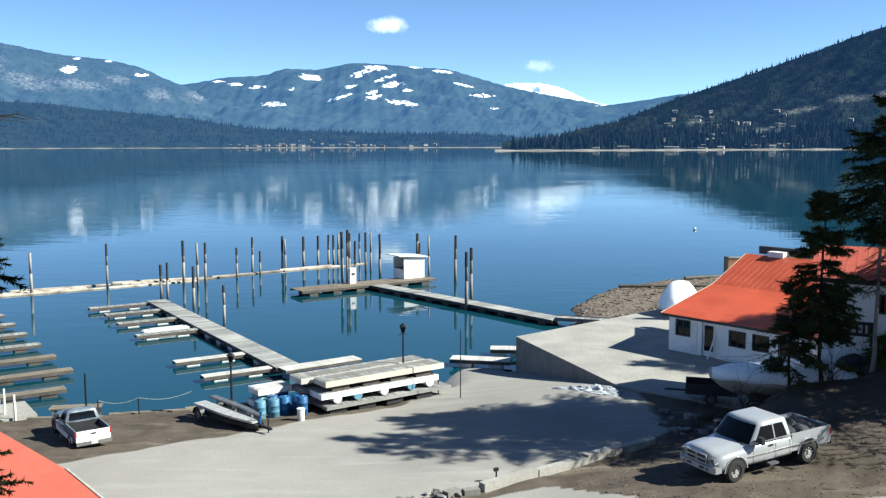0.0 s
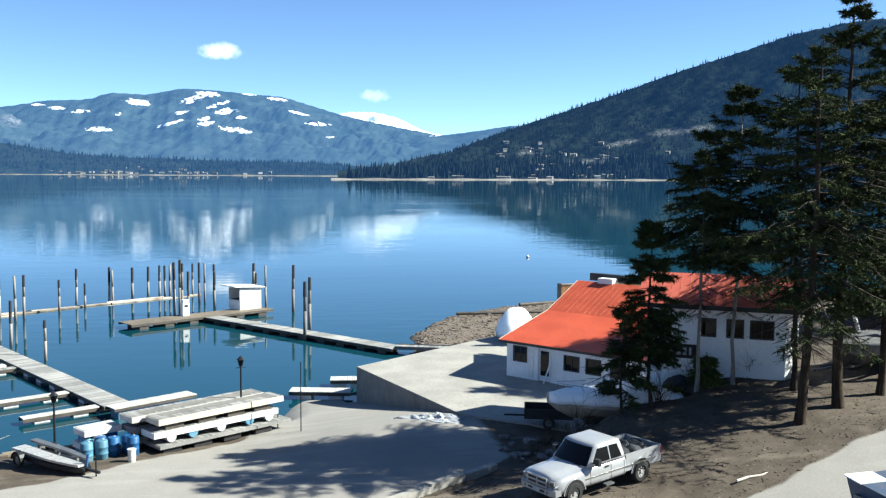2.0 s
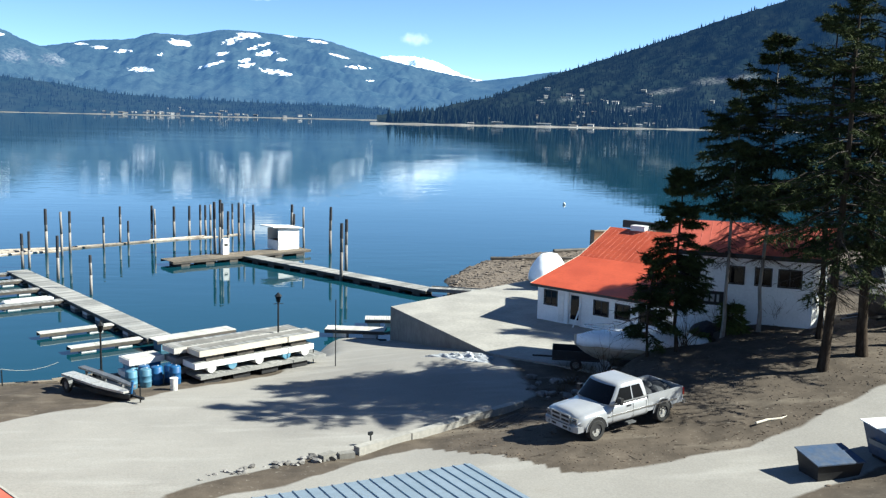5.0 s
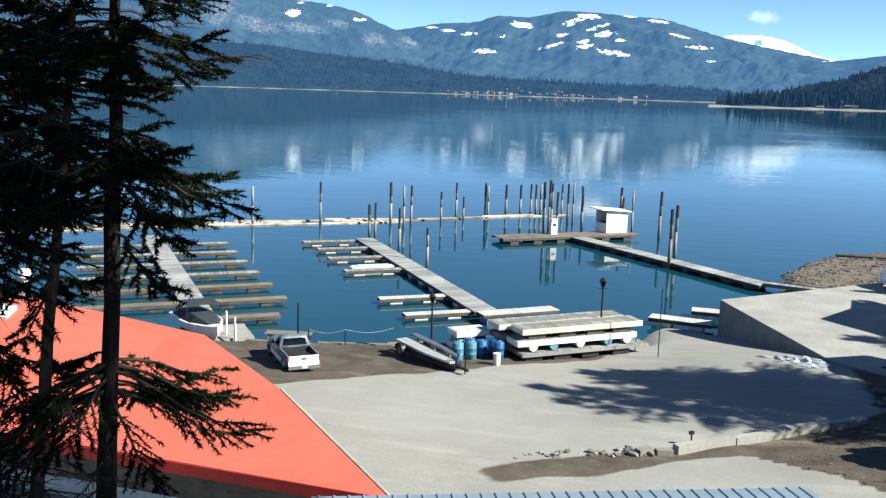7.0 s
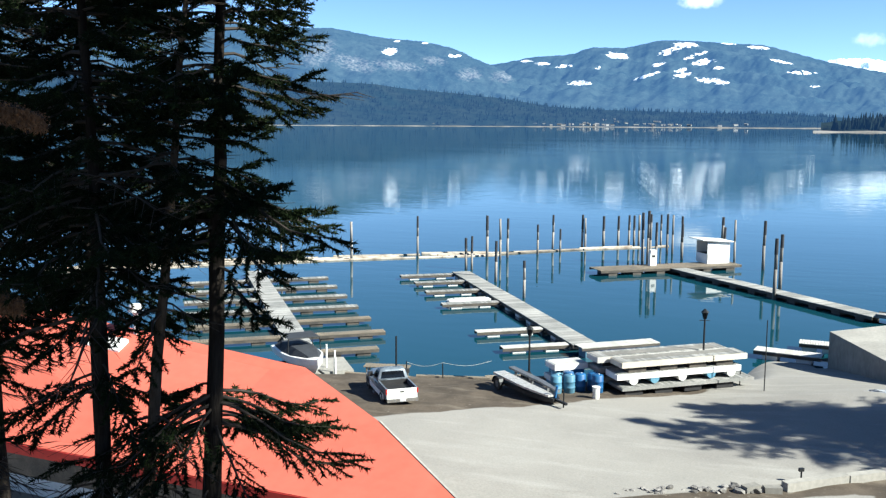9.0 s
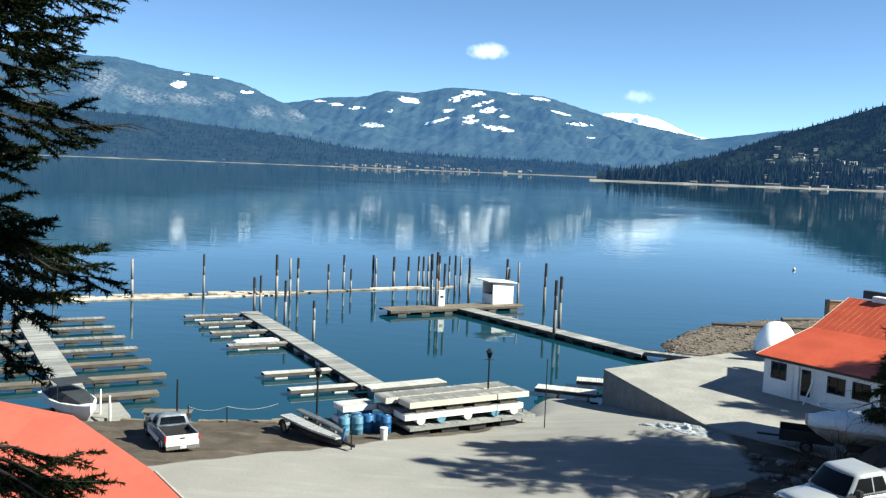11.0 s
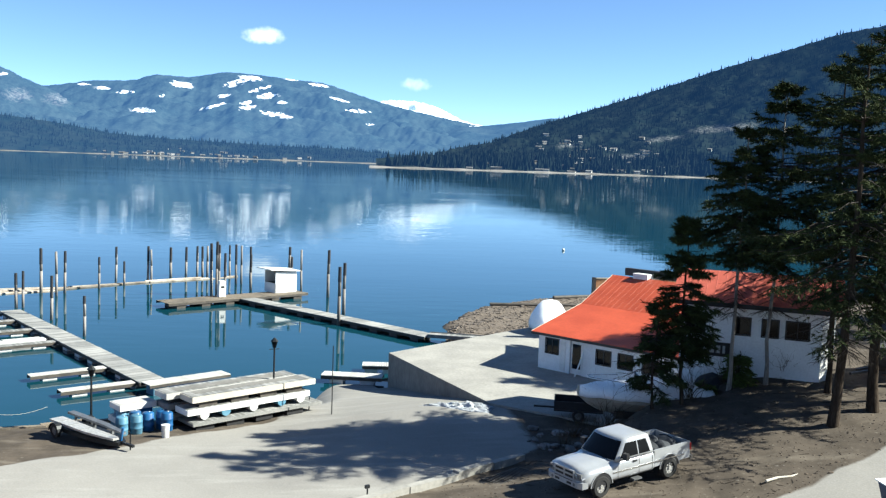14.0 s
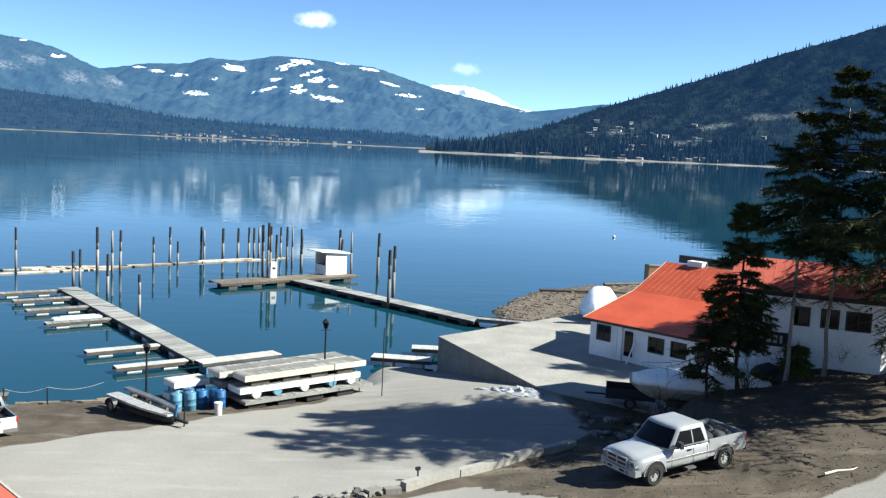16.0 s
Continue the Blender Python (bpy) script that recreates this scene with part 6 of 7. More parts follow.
        # door seams, handle and mirror
        for xs in ([cab1 - 0.12, split, cab0 + 0.1] if cab_doors == 2 else [cab1 - 0.12, cab0 + 0.12]):
            part("door_seam", box(B(), xs - 0.006, xs + 0.006, sgn * w - 0.004, sgn * w + 0.004, s0 + 0.1, belt - 0.12), M["black_plastic"], body)
        part("door_handle", box(B(), split + 0.12, split + 0.32, sgn * w * 0.998 - 0.012, sgn * w * 0.998 + 0.02, belt - 0.2, belt - 0.14), M["black_plastic"], body)
        mir = part("mirror", box(B(), cab1 - 0.42, cab1 - 0.28, sgn * (w + 0.16) - 0.11, sgn * (w + 0.16) + 0.11, belt + 0.03, belt + 0.27), M["black_plastic"], t, bevel=0.02)
        part("mirror_arm", box(B(), cab1 - 0.37, cab1 - 0.33, sgn * w * 0.94 if sgn > 0 else -(w + 0.10), (w + 0.10) if sgn > 0 else -w * 0.94, belt + 0.08, belt + 0.12), M["black_plastic"], mir)
        part("step", box(B(), -0.2, 0.2, sgn * (w - 0.02) - 0.1, sgn * (w - 0.02) + 0.1, s0 - 0.14, s0 - 0.08), M["steel_grey"], t)
        part("trim_strip", box(B(), b + 0.4, fx - 0.55, sgn * w * 0.998 - 0.006, sgn * w * 0.998 + 0.012, s0 + 0.30, s0 + 0.36), M["chrome"], body)
        for ax in (fx, rx):
            bm = B()
            n = 16
            pts = [(ax + (r + 0.10) * math.cos(math.pi * i / n), max(s0 - 0.02, r + (r + 0.10) * math.sin(math.pi * i / n) * 1.02)) for i in range(n + 1)]
            y0 = sgn * (w + (0.012 if ax == fx else 0.0)) - (0 if ax == fx else sgn * w * 0.02)
            front = [bm.verts.new((p[0], y0, p[1])) for p in pts] + [bm.verts.new((pts[-1][0], y0, s0 - 0.03)), bm.verts.new((pts[0][0], y0, s0 - 0.03))]
            bm.faces.new(front)
            part("wheel_arch", bm, M["black_plastic"], body)
            bm = B()
            for i in range(n):
                p, q = pts[i], pts[i + 1]
                mid_ = Vector((ax, r))
                def out(pp, e):
                    d_ = (Vector(pp) - mid_).normalized() * e
                    return (pp[0] + d_.x, pp[1] + d_.y)
                quad = [p, q, out(q, 0.03), out(p, 0.03)]
                vs_ = [bm.verts.new((k_[0], y0 + sgn * 0.015, k_[1])) for k_ in quad]
                bm.faces.new(vs_)
                vs2 = [bm.verts.new((k_[0], y0 - sgn * 0.005, k_[1])) for k_ in (quad[2], quad[3])]
                bm.faces.new((vs_[2], vs_[3], vs2[1], vs2[0]))
            part("arch_lip", bm, M[paint], body)
            wheel(t, ax, sgn * (w - 0.10), r, r, 0.26, "alloy", sgn)
        part("headlight", box(B(), f - 0.22, f - 0.10, sgn * w * 0.70 - 0.15, sgn * w * 0.70 + 0.17, hood_z - 0.33, hood_z - 0.19), M["lens_clear"], t, bevel=0.03)
        part("tail_light", box(B(), b - 0.012, b + 0.06, sgn * w * 0.945 - 0.04, sgn * w * 0.945 + 0.04, s0 + 0.42, s0 + 0.68), M["lamp_red"], t)
    bump = part("front_bumper", loft(B(), [[(f - 0.35, s * w * 0.985, z) for s, z in ((-1, s0 + 0.0), (1, s0 + 0.0), (1, s0 + 0.22), (-1, s0 + 0.22))], [(f - 0.1, s * w * 0.95, z) for s, z in ((-1, s0 - 0.02), (1, s0 - 0.02), (1, s0 + 0.23), (-1, s0 + 0.23))], [(f, s * w * 0.78, z) for s, z in ((-1, s0 + 0.0), (1, s0 + 0.0), (1, s0 + 0.21), (-1, s0 + 0.21))]]), M[paint], t, bevel=0.03)
    part("number_plate", box(B(), f + 0.002, f + 0.015, -0.16, 0.16, s0 + 0.03, s0 + 0.18), M["plate"], bump)
    part("air_slot", box(B(), f - 0.02, f + 0.004, -w * 0.50, w * 0.50, s0 + 0.205, s0 + 0.215), M["black_plastic"], bump)
    part("air_slot", box(B(), f - 0.02, f + 0.005, -w * 0.45, -0.2, s0 + 0.06, s0 + 0.14), M["black_plastic"], bump)
    part("air_slot", box(B(), f - 0.02, f + 0.005, 0.2, w * 0.45, s0 + 0.06, s0 + 0.14), M["black_plastic"], bump)
    for sgn in (-1, 1):
        part("fog_lamp", tube(B(), (f - 0.01, sgn * w * 0.6, s0 + 0.1), (f + 0.012, sgn * w * 0.6, s0 + 0.1), 0.06, sides=12), M["lens_clear"], bump)
    rb = part("rear_bumper", box(B(), b - 0.14, b - 0.015, -w * 0.95, w * 0.95, s0 + 0.02, s0 + 0.2), M["chrome"], t, bevel=0.03)
    part("number_plate", box(B(), b - 0.155, b - 0.142, -0.16, 0.16, s0 + 0.05, s0 + 0.18), M["plate"], rb)
    gr = part("grille", box(B(), f - 0.12, f - 0.06, -w * 0.52, w * 0.52, s0 + 0.26, hood_z - 0.14), M["black_plastic"], t)
    bm = B()
    gz0, gz1 = s0 + 0.26, hood_z - 0.14
    gm = (gz0 + gz1) / 2
    box(bm, f - 0.07, f - 0.04, -0.035, 0.035, gz0, gz1)
    box(bm, f - 0.07, f - 0.04, -w * 0.52, w * 0.52, gm - 0.03, gm + 0.03)
    for z_ in (gz0 - 0.03, gz1 - 0.02):
        box(bm, f - 0.075, f - 0.04, -w * 0.54, w * 0.54, z_, z_ + 0.05)
    for y_ in (-w * 0.54, w * 0.54 - 0.05):
        box(bm, f - 0.075, f - 0.04, y_, y_ + 0.05, gz0, gz1)
    part("grille_bars", bm, M[paint], gr)
    bm = B()
    box(bm, rx - 0.08, rx + 0.08, -w + 0.2, w - 0.2, r - 0.08, r + 0.08)
    box(bm, fx - 0.08, fx + 0.08, -w + 0.2, w - 0.2, r - 0.08, r + 0.08)
    box(bm, b + 0.2, f - 0.3, -0.45, 0.45, s0 - 0.02, s0 + 0.1)
    part("chassis", bm, M["black_plastic"], t)
    if two_tone:
        for sgn in (-1, 1):
            part("lower_panel", box(B(), b + 0.5, f - 0.7, sgn * w * 1.0 - 0.006, sgn * w * 1.0 + 0.01, s0 + 0.02, s0 + 0.3), M[two_tone], body)
    return t


heading = 206
cx, cy = 11.6, 34.2
fwd = Vector((math.cos(radians(heading)), math.sin(radians(heading)), 0))
zf, zr = gz(cx + fwd.x * 1.78, cy + fwd.y * 1.78), gz(cx - fwd.x * 1.78, cy - fwd.y * 1.78)
tilt = math.degrees(math.atan2(zr - zf, 3.56))
pickup("silver extended-cab pickup truck parked nose-down on the soil verge", pose(cx, cy, (zf + zr) / 2 - 0.03, 0, 0, heading) @ pose(0, 0, 0, 0, tilt, 0),
       "silver_paint", 5.65, 1.98, 3.5, 1.17, 1.22, 1.93, -0.92, 1.06, 0.98, 0.41, 0.47, cab_doors=2)
# dark load in the truck bed
t = thing("bed_load", "dark bundled load in the truck's bed", "load", pose(cx, cy, (zf + zr) / 2 - 0.03, 0, 0, heading) @ pose(0, 0, 0, 0, tilt, 0))
rng = random.Random(5)
for i, (x, y, sx, sy, sz) in enumerate(((-1.35, 0.1, 0.36, 0.62, 0.46), (-1.85, -0.25, 0.42, 0.45, 0.40), (-1.9, 0.4, 0.40, 0.36, 0.34), (-2.45, 0.05, 0.38, 0.6, 0.30), (-2.95, -0.2, 0.36, 0.5, 0.22))):
    bm = B()
    bmesh.ops.create_icosphere(bm, subdivisions=3, radius=1.0)
    for v in bm.verts:
        v.co *= 1 + 0.16 * noise.noise(v.co * 1.8 + Vector((i * 5, 0, 0)))
        v.co = Vector((x + v.co.x * sx, y + v.co.y * sy, 0.95 + max(0.0, v.co.z) * sz))
    part("bundle", bm, M["canvas_dark"], t)

heading = 125.6
cx, cy = -16.35, 41.85
pickup("grey-blue and white compact pickup parked by the shore", pose(cx, cy, gz(cx, cy) - 0.03, 0, 0, heading) @ Matrix.Scale(0.9, 4), "grey_blue_paint", 4.85, 1.74, 3.0, 1.02, 1.05, 1.62, -0.62, 0.62, 0.85, 0.34, 0.36, two_tone="white_paint")
for ob in bpy.data.objects["pickup_truck.001"].children:
    if ob.name.split(".")[0] in ("tailgate",):
        ob.data.materials[0] = M["white_paint"]


# ---- boats ----
def hull(bm, L, W, D, flare=0.8, bow=0.35, sheer=0.25, n=12):
    """An open-topped hull along x, bow at +x."""
    secs = []
    for i in range(n + 1):
        k = i / n
        x = -L / 2 + L * k
        wid = W / 2 * (1 - max(0, (k - bow) / (1 - bow)) ** 2.2) + 0.02
        top = D + sheer * k ** 2
        keel = 0.12 + (D * 0.75) * max(0, (k - 0.7) / 0.3) ** 2.2
        secs.append([(x, 0, keel), (x, wid * flare * 0.6, keel + (top - keel) * 0.22), (x, wid * 0.95, keel + (top - keel) * 0.62), (x, wid, top), (x, wid * 0.88, top + 0.03), (x, 0, top + 0.06),
                     (x, -wid * 0.88, top + 0.03), (x, -wid, top), (x, -wid * 0.95, keel + (top - keel) * 0.62), (x, -wid * flare * 0.6, keel + (top - keel) * 0.22)])
    return loft(bm, secs)


def trailer_under(t, L, W, z):
    part("trailer_rail", box(B(), -L * 0.4, L * 0.55, -0.45, -0.37, z, z + 0.1), M["black_iron"], t)
    part("trailer_rail", box(B(), -L * 0.4, L * 0.55, 0.37, 0.45, z, z + 0.1), M["black_iron"], t)
    part("tongue", box(B(), L * 0.5, L * 0.72, -0.06, 0.06, z, z + 0.1), M["black_iron"], t)
    for s in (-1, 1):
        wheel(t, -L * 0.1, s * (W / 2 - 0.15), 0.32, 0.32, 0.2, side=s)
    part("axle", box(B(), -L * 0.1 - 0.05, -L * 0.1 + 0.05, -W / 2 + 0.2, W / 2 - 0.2, 0.27, 0.37), M["black_iron"], t)


# shrink-wrapped boat beyond the boathouse
t = thing("wrapped_boat", "boat shrink-wrapped in white sheeting on a trailer", "boat", at(17.5, 69.6, 2.5, 250) @ Matrix.Diagonal((0.98, 1.08, 0.84, 1)))
part("hull", hull(B(), 5.2, 2.2, 0.95), M["gel_white"], t)
WRAP = ((-2.65, 1.05, 0.30, 1.55, 0.5), (-2.2, 1.2, 0.28, 2.2, 0.48), (-1.5, 1.3, 0.26, 2.65, 0.5), (-0.6, 1.34, 0.26, 2.75, 0.52), (0.4, 1.3, 0.28, 2.7, 0.5), (1.2, 1.12, 0.34, 2.35, 0.42), (2.0, 0.8, 0.45, 1.75, 0.3), (2.7, 0.12, 1.0, 1.3, 0.05))
secs = []
for i, x in enumerate(np.linspace(-2.65, 2.7, 34)):
    w, z, pk, top = (float(np.interp(x, [k[0] for k in WRAP], [k[c] for k in WRAP])) for c in (1, 2, 3, 4))
    pk -= 0.10 * abs(math.sin(1.55 * x))
    sec = []
    for q, h in ((-1.0, 0.0), (-0.97, 0.2), (-0.82, 0.5), (-0.62, 0.8), (-0.45, 0.96), (0.0, 1.0), (0.45, 0.96), (0.62, 0.8), (0.82, 0.5), (0.97, 0.2), (1.0, 0.0)):
        fold = (1 - abs(2 * h - 1)) * 0.13 * math.sin(5.2 * x + 2.4 * noise.noise(Vector((x * 1.3, q, 0.5)))) + 0.04 * noise.noise(Vector((x * 4, q * 4, 2.0)))
        y = q * w if h < 0.9 else math.copysign(top, q) if q else 0.0
        sec.append((float(x), y * (1 + fold), z + (pk - z) * h + (0.12 * noise.noise(Vector((x * 2.1, q, 7.0))) if h == 0 else 0)))
    secs.append(sec)
part("shrink_wrap", loft(B(), secs), M["wrap"], t, "taut white plastic wrap", smooth=True)
trailer_under(t, 5.2, 2.2, 0.45)

# old white cruiser beside the bank
t = thing("motor_boat", "old white motor boat stored beside the bank", "boat", at(15.7, 43.2, 3.12, 174))
part("hull", hull(B(), 6.4, 2.4, 1.15), M["hull_cream"], t, "cream stained hull")
secs = []
for k, x in enumerate(np.linspace(-3.15, 3.1, 22)):
    w = float(np.interp(x, (-3.15, -1.5, 0.2, 1.6, 2.7, 3.1), (1.2, 1.25, 1.22, 0.95, 0.5, 0.12)))
    z = float(np.interp(x, (-3.15, -1.5, 0.2, 1.6, 2.7, 3.1), (1.5, 1.85, 1.75, 1.6, 1.5, 1.46)))
    sec = []
    for q, h in ((-1.04, 0.98), (-1.0, 1.14), (-0.97, 1.3), (-0.72, 0.55), (-0.45, 1.0), (-0.15, 1.0), (0.15, 1.0), (0.45, 1.0), (0.72, 0.55), (0.97, 1.3), (1.0, 1.14), (1.04, 0.98)):
        f = 0.10 * noise.noise(Vector((x * 1.6, q * 2.2, 3.1))) + 0.05 * noise.noise(Vector((x * 5, q * 6, 1.7)))
        top = 1.3 + (z - 1.3) * h if h <= 1.0 and abs(q) < 0.8 else h
        sec.append((float(x), q * (w + 0.02) + (0.3 * f if abs(q) > 0.9 else 0), top + f))
    secs.append(sec)
part("cover", loft(B(), secs), M["wrap"], t, "crumpled weathered white deck cover", smooth=True)
part("windscreen", box(B(), 0.25, 0.32, -0.7, 0.7, 1.66, 1.98), M["glass_dark"], t)
part("bow_rail", chain(B(), [Vector((1.0, -0.9, 1.42)), Vector((1.1, -0.9, 1.8)), Vector((2.7, -0.2, 1.9)), Vector((2.7, 0.2, 1.9)), Vector((1.1, 0.9, 1.8)), Vector((1.0, 0.9, 1.42))], [0.02] * 6, 6), M["chrome"], t)
part("cradle", box(B(), -2.0, 1.4, -0.6, 0.6, 0.0, 0.32), M["timber_wet_shade"], t)
t = thing("utility_trailer", "black low-sided utility trailer", "trailer", at(13.1, 45.2, 2.5, 165))
part("bed", box(B(), -1.2, 1.2, -0.75, 0.75, 0.45, 0.52), M["black_plastic"], t)
for y in (-0.75, 0.71):
    part("side_board", box(B(), -1.2, 1.2, y, y + 0.04, 0.53, 0.95), M["black_plastic"], t)
for x in (-1.2, 1.16):
    part("end_board", box(B(), x, x + 0.04, -0.70, 0.70, 0.53, 0.95), M["black_plastic"], t)
for s in (-1, 1):
    wheel(t, 0, s * 0.88, 0.3, 0.3, 0.18, side=s)
part("axle", box(B(), -0.05, 0.05, -0.8, 0.8, 0.26, 0.44), M["black_iron"], t)
part("drawbar", box(B(), 1.2, 2.2, -0.05, 0.05, 0.42, 0.5), M["black_iron"], t)
for k, (x, y, a) in enumerate(((17.9, 44.9, 10), (19.3, 43.7, 60))):
    t = thing("debris_heap", "heap of pale scrap covered in sheeting", "scrap", at(x, y, gz(x, y) - 0.05, a), "scrap heaps")
    bm = B()
    bmesh.ops.create_icosphere(bm, subdivisions=3, radius=0.8)
    for v in bm.verts:
        v.co.z = max(-0.05, v.co.z * 0.8)
        v.co *= 1 + 0.18 * noise.noise(v.co * 2.2 + Vector((k * 7, 0, 0)))
    part("sheet", bm, M["tarp_white"] if k != 1 else M["canvas_dark"], t)
# runabout with a wakeboard tower on its trailer
t = thing("ski_boat", "dark covered ski boat with white tower on a trailer", "boat", at(28.7, 42.5, gz(28.7, 42.5) - 0.02, 205))
part("hull", hull(B(), 6.2, 2.4, 1.35), M["hull_dark"], t)
for s in (-1, 1):
    part("stripe", box(B(), -2.9, 1.0, s * 1.15 - 0.02, s * 1.15 + 0.05, 0.80, 0.90), M["fascia_red"], t, "red hull stripe")
    part("lower_stripe", box(B(), -2.9, 0.9, s * 1.12 - 0.02, s * 1.12 + 0.06, 0.55, 0.70), M["gel_white"], t, "white hull stripe")
secs = []
for x, w, z in ((-2.9, 1.1, 1.5), (-0.8, 1.15, 1.85), (0.4, 1.05, 1.9), (2.6, 0.3, 1.62)):
    secs.append([(x, -w, 1.38), (x, -w * 0.5, z), (x, w * 0.5, z), (x, w, 1.38)])
part("cover", loft(B(), secs), M["canvas_grey"], t, "grey canvas boat cover")
for s in (-1, 1):
    part("tower_leg", chain(B(), [Vector((-0.9, s * 1.1, 1.4)), Vector((-0.5, s * 1.05, 2.1)), Vector((0.0, s * 0.95, 2.7)), Vector((0.4, s * 0.75, 3.0))], [0.10, 0.10, 0.09, 0.08], 8), M["gel_white"], t)
part("tower_bar", tube(B(), (0.4, -0.8, 3.0), (0.4, 0.8, 3.0), 0.08), M["gel_white"], t)
trailer_under(t, 6.2, 2.4, 0.42)
# bowrider on the far jetty ramp by the hall
t = thing("bow_rider", "white boat with a dark canvas cockpit cover", "boat", at(-23.7, 47.2, gz(-24.0, 45.6) + 0.05, -46) @ Matrix.Scale(0.95, 4))
part("hull", hull(B(), 5.6, 2.3, 1.1), M["gel_white"], t)
secs = []
for x, w, z in ((-2.6, 1.0, 1.4), (-0.9, 1.08, 1.55), (0.6, 1.0, 1.6), (2.0, 0.5, 1.4)):
    secs.append([(x, -w, 1.16), (x, -w * 0.6, z), (x, w * 0.6, z), (x, w, 1.16)])
part("cover", loft(B(), secs), M["canvas_dark"], t, "dark canvas cover")
bm = B()
for x in (-1.2, 0.3):
    chain(bm, [Vector((x, -1.0, 1.3)), Vector((x - 0.1, -0.95, 2.1)), Vector((x - 0.1, 0.95, 2.1)), Vector((x, 1.0, 1.3))], [0.03] * 4, 6)
part("canopy_frame", bm, M["black_iron"], t)
part("canopy_edge", box(B(), -1.32, 0.22, -0.95, 0.95, 2.1, 2.14), M["canvas_dark"], t)
trailer_under(t, 5.6, 2.3, 0.4)
# fish-cleaning stand and jetty clutter by the left docks
t = thing("jetty_bench", "grey timber work bench beside the jetty", "bench", at(-20.4, 48.3, 0.35, 10))
part("top", planks(B(), 2.6, 0.8, 0.95, 0.2), M["timber"], t)
for x in (0.15, 2.35):
    for y in (-0.32, 0.32):
        part("leg", box(B(), x, x + 0.09, y - 0.045, y + 0.045, -0.8, 0.9), M["timber"], t)
for x, y, h in ((-22.4, 48.6, 1.5), (-21.9, 47.6, 1.4), (-23.3, 49.4, 1.6)):
    post(x, y, h, 0.06, "white_paint", "white jetty guard post", "guard_post", z=0.4)
t = thing("landing", "pale concrete landing at the jetty foot", "landing", at(-24.6, 49.2, 0, 35))
part("slab", box(B(), -2.2, 2.6, -1.6, 1.6, -0.4, 0.62), M["concrete"], t, bevel=0.03)
# rubbish bins by the road
t = thing("waste_skip", "dented blue steel waste skip with a small white lid", "skip", at(20.2, 28.5, gz(20.2, 28.5) - 0.03, 8))
bm = B()
a = [(-0.85, -0.7, 0.12), (0.85, -0.7, 0.12), (0.85, 0.7, 0.12), (-0.85, 0.7, 0.12)]
b_ = [(-1.0, -0.95, 1.05), (1.0, -0.95, 1.05), (1.0, 0.95, 1.15), (-1.0, 0.95, 1.15)]
loft(bm, [a, b_])
part("body", bm, M["bin_blue"], t)
part("lid", quad_slab(B(), [(-1.07, 0.2, 1.17), (0.12, 0.2, 1.17), (0.12, 1.03, 1.24), (-1.07, 1.03, 1.24)], 0.035), M["white_paint"], t, "faded white lid")
part("lid", quad_slab(B(), [(-1.05, -1.0, 1.09), (0.1, -1.0, 1.09), (0.1, 0.17, 1.155), (-1.05, 0.17, 1.155)], 0.03), M["bin_blue"], t)
part("lid", quad_slab(B(), [(0.14, -1.0, 1.09), (1.05, -1.0, 1.12), (1.05, 1.0, 1.25), (0.14, 1.0, 1.21)], 0.035), M["bin_blue"], t)
for s in (-1, 1):
    part("lift_sleeve", box(B(), s * 0.98 - 0.1, s * 0.98 + 0.1, -0.5, 0.5, 0.55, 0.72), M["steel_grey"], t)
part("front_label", box(B(), -0.3, 0.3, -0.93, -0.86, 0.55, 0.85), M["plate"], t)
part("skid", box(B(), -0.8, 0.8, -0.6, 0.6, 0.0, 0.115), M["black_iron"], t)
t = thing("waste_bin", "low dark waste bin with a sloping lid", "bin", at(17.4, 28.4, gz(17.4, 28.4) - 0.02, 8))
part("body", loft(B(), [[(-0.8, -0.5, 0), (0.8, -0.5, 0), (0.8, 0.5, 0), (-0.8, 0.5, 0)], [(-0.9, -0.6, 0.55), (0.9, -0.6, 0.55), (0.9, 0.6, 0.75), (-0.9, 0.6, 0.75)]]), M["black_plastic"], t)
part("lid", quad_slab(B(), [(-0.95, -0.65, 0.60), (0.95, -0.65, 0.60), (0.95, 0.65, 0.82), (-0.95, 0.65, 0.82)], 0.04), M["bin_blue"], t)
# fallen pale branch on the verge
t = thing("fallen_branch", "pale fallen branch lying on the verge", "branch", at(17.5, 32.8, gz(17.5, 32.8) + 0.03, 17))
part("stem", chain(B(), [Vector((-0.8, 0, -0.04)), Vector((-0.2, 0.06, 0.0)), Vector((0.4, -0.03, 0.02)), Vector((0.8, 0.05, 0.05))], [0.05, 0.05, 0.04, 0.02], 8), M["timber_cream"], t)


# ---- trees ----
def unit(v):
    return v / np.maximum(np.linalg.norm(v, axis=-1, keepdims=True), 1e-9)


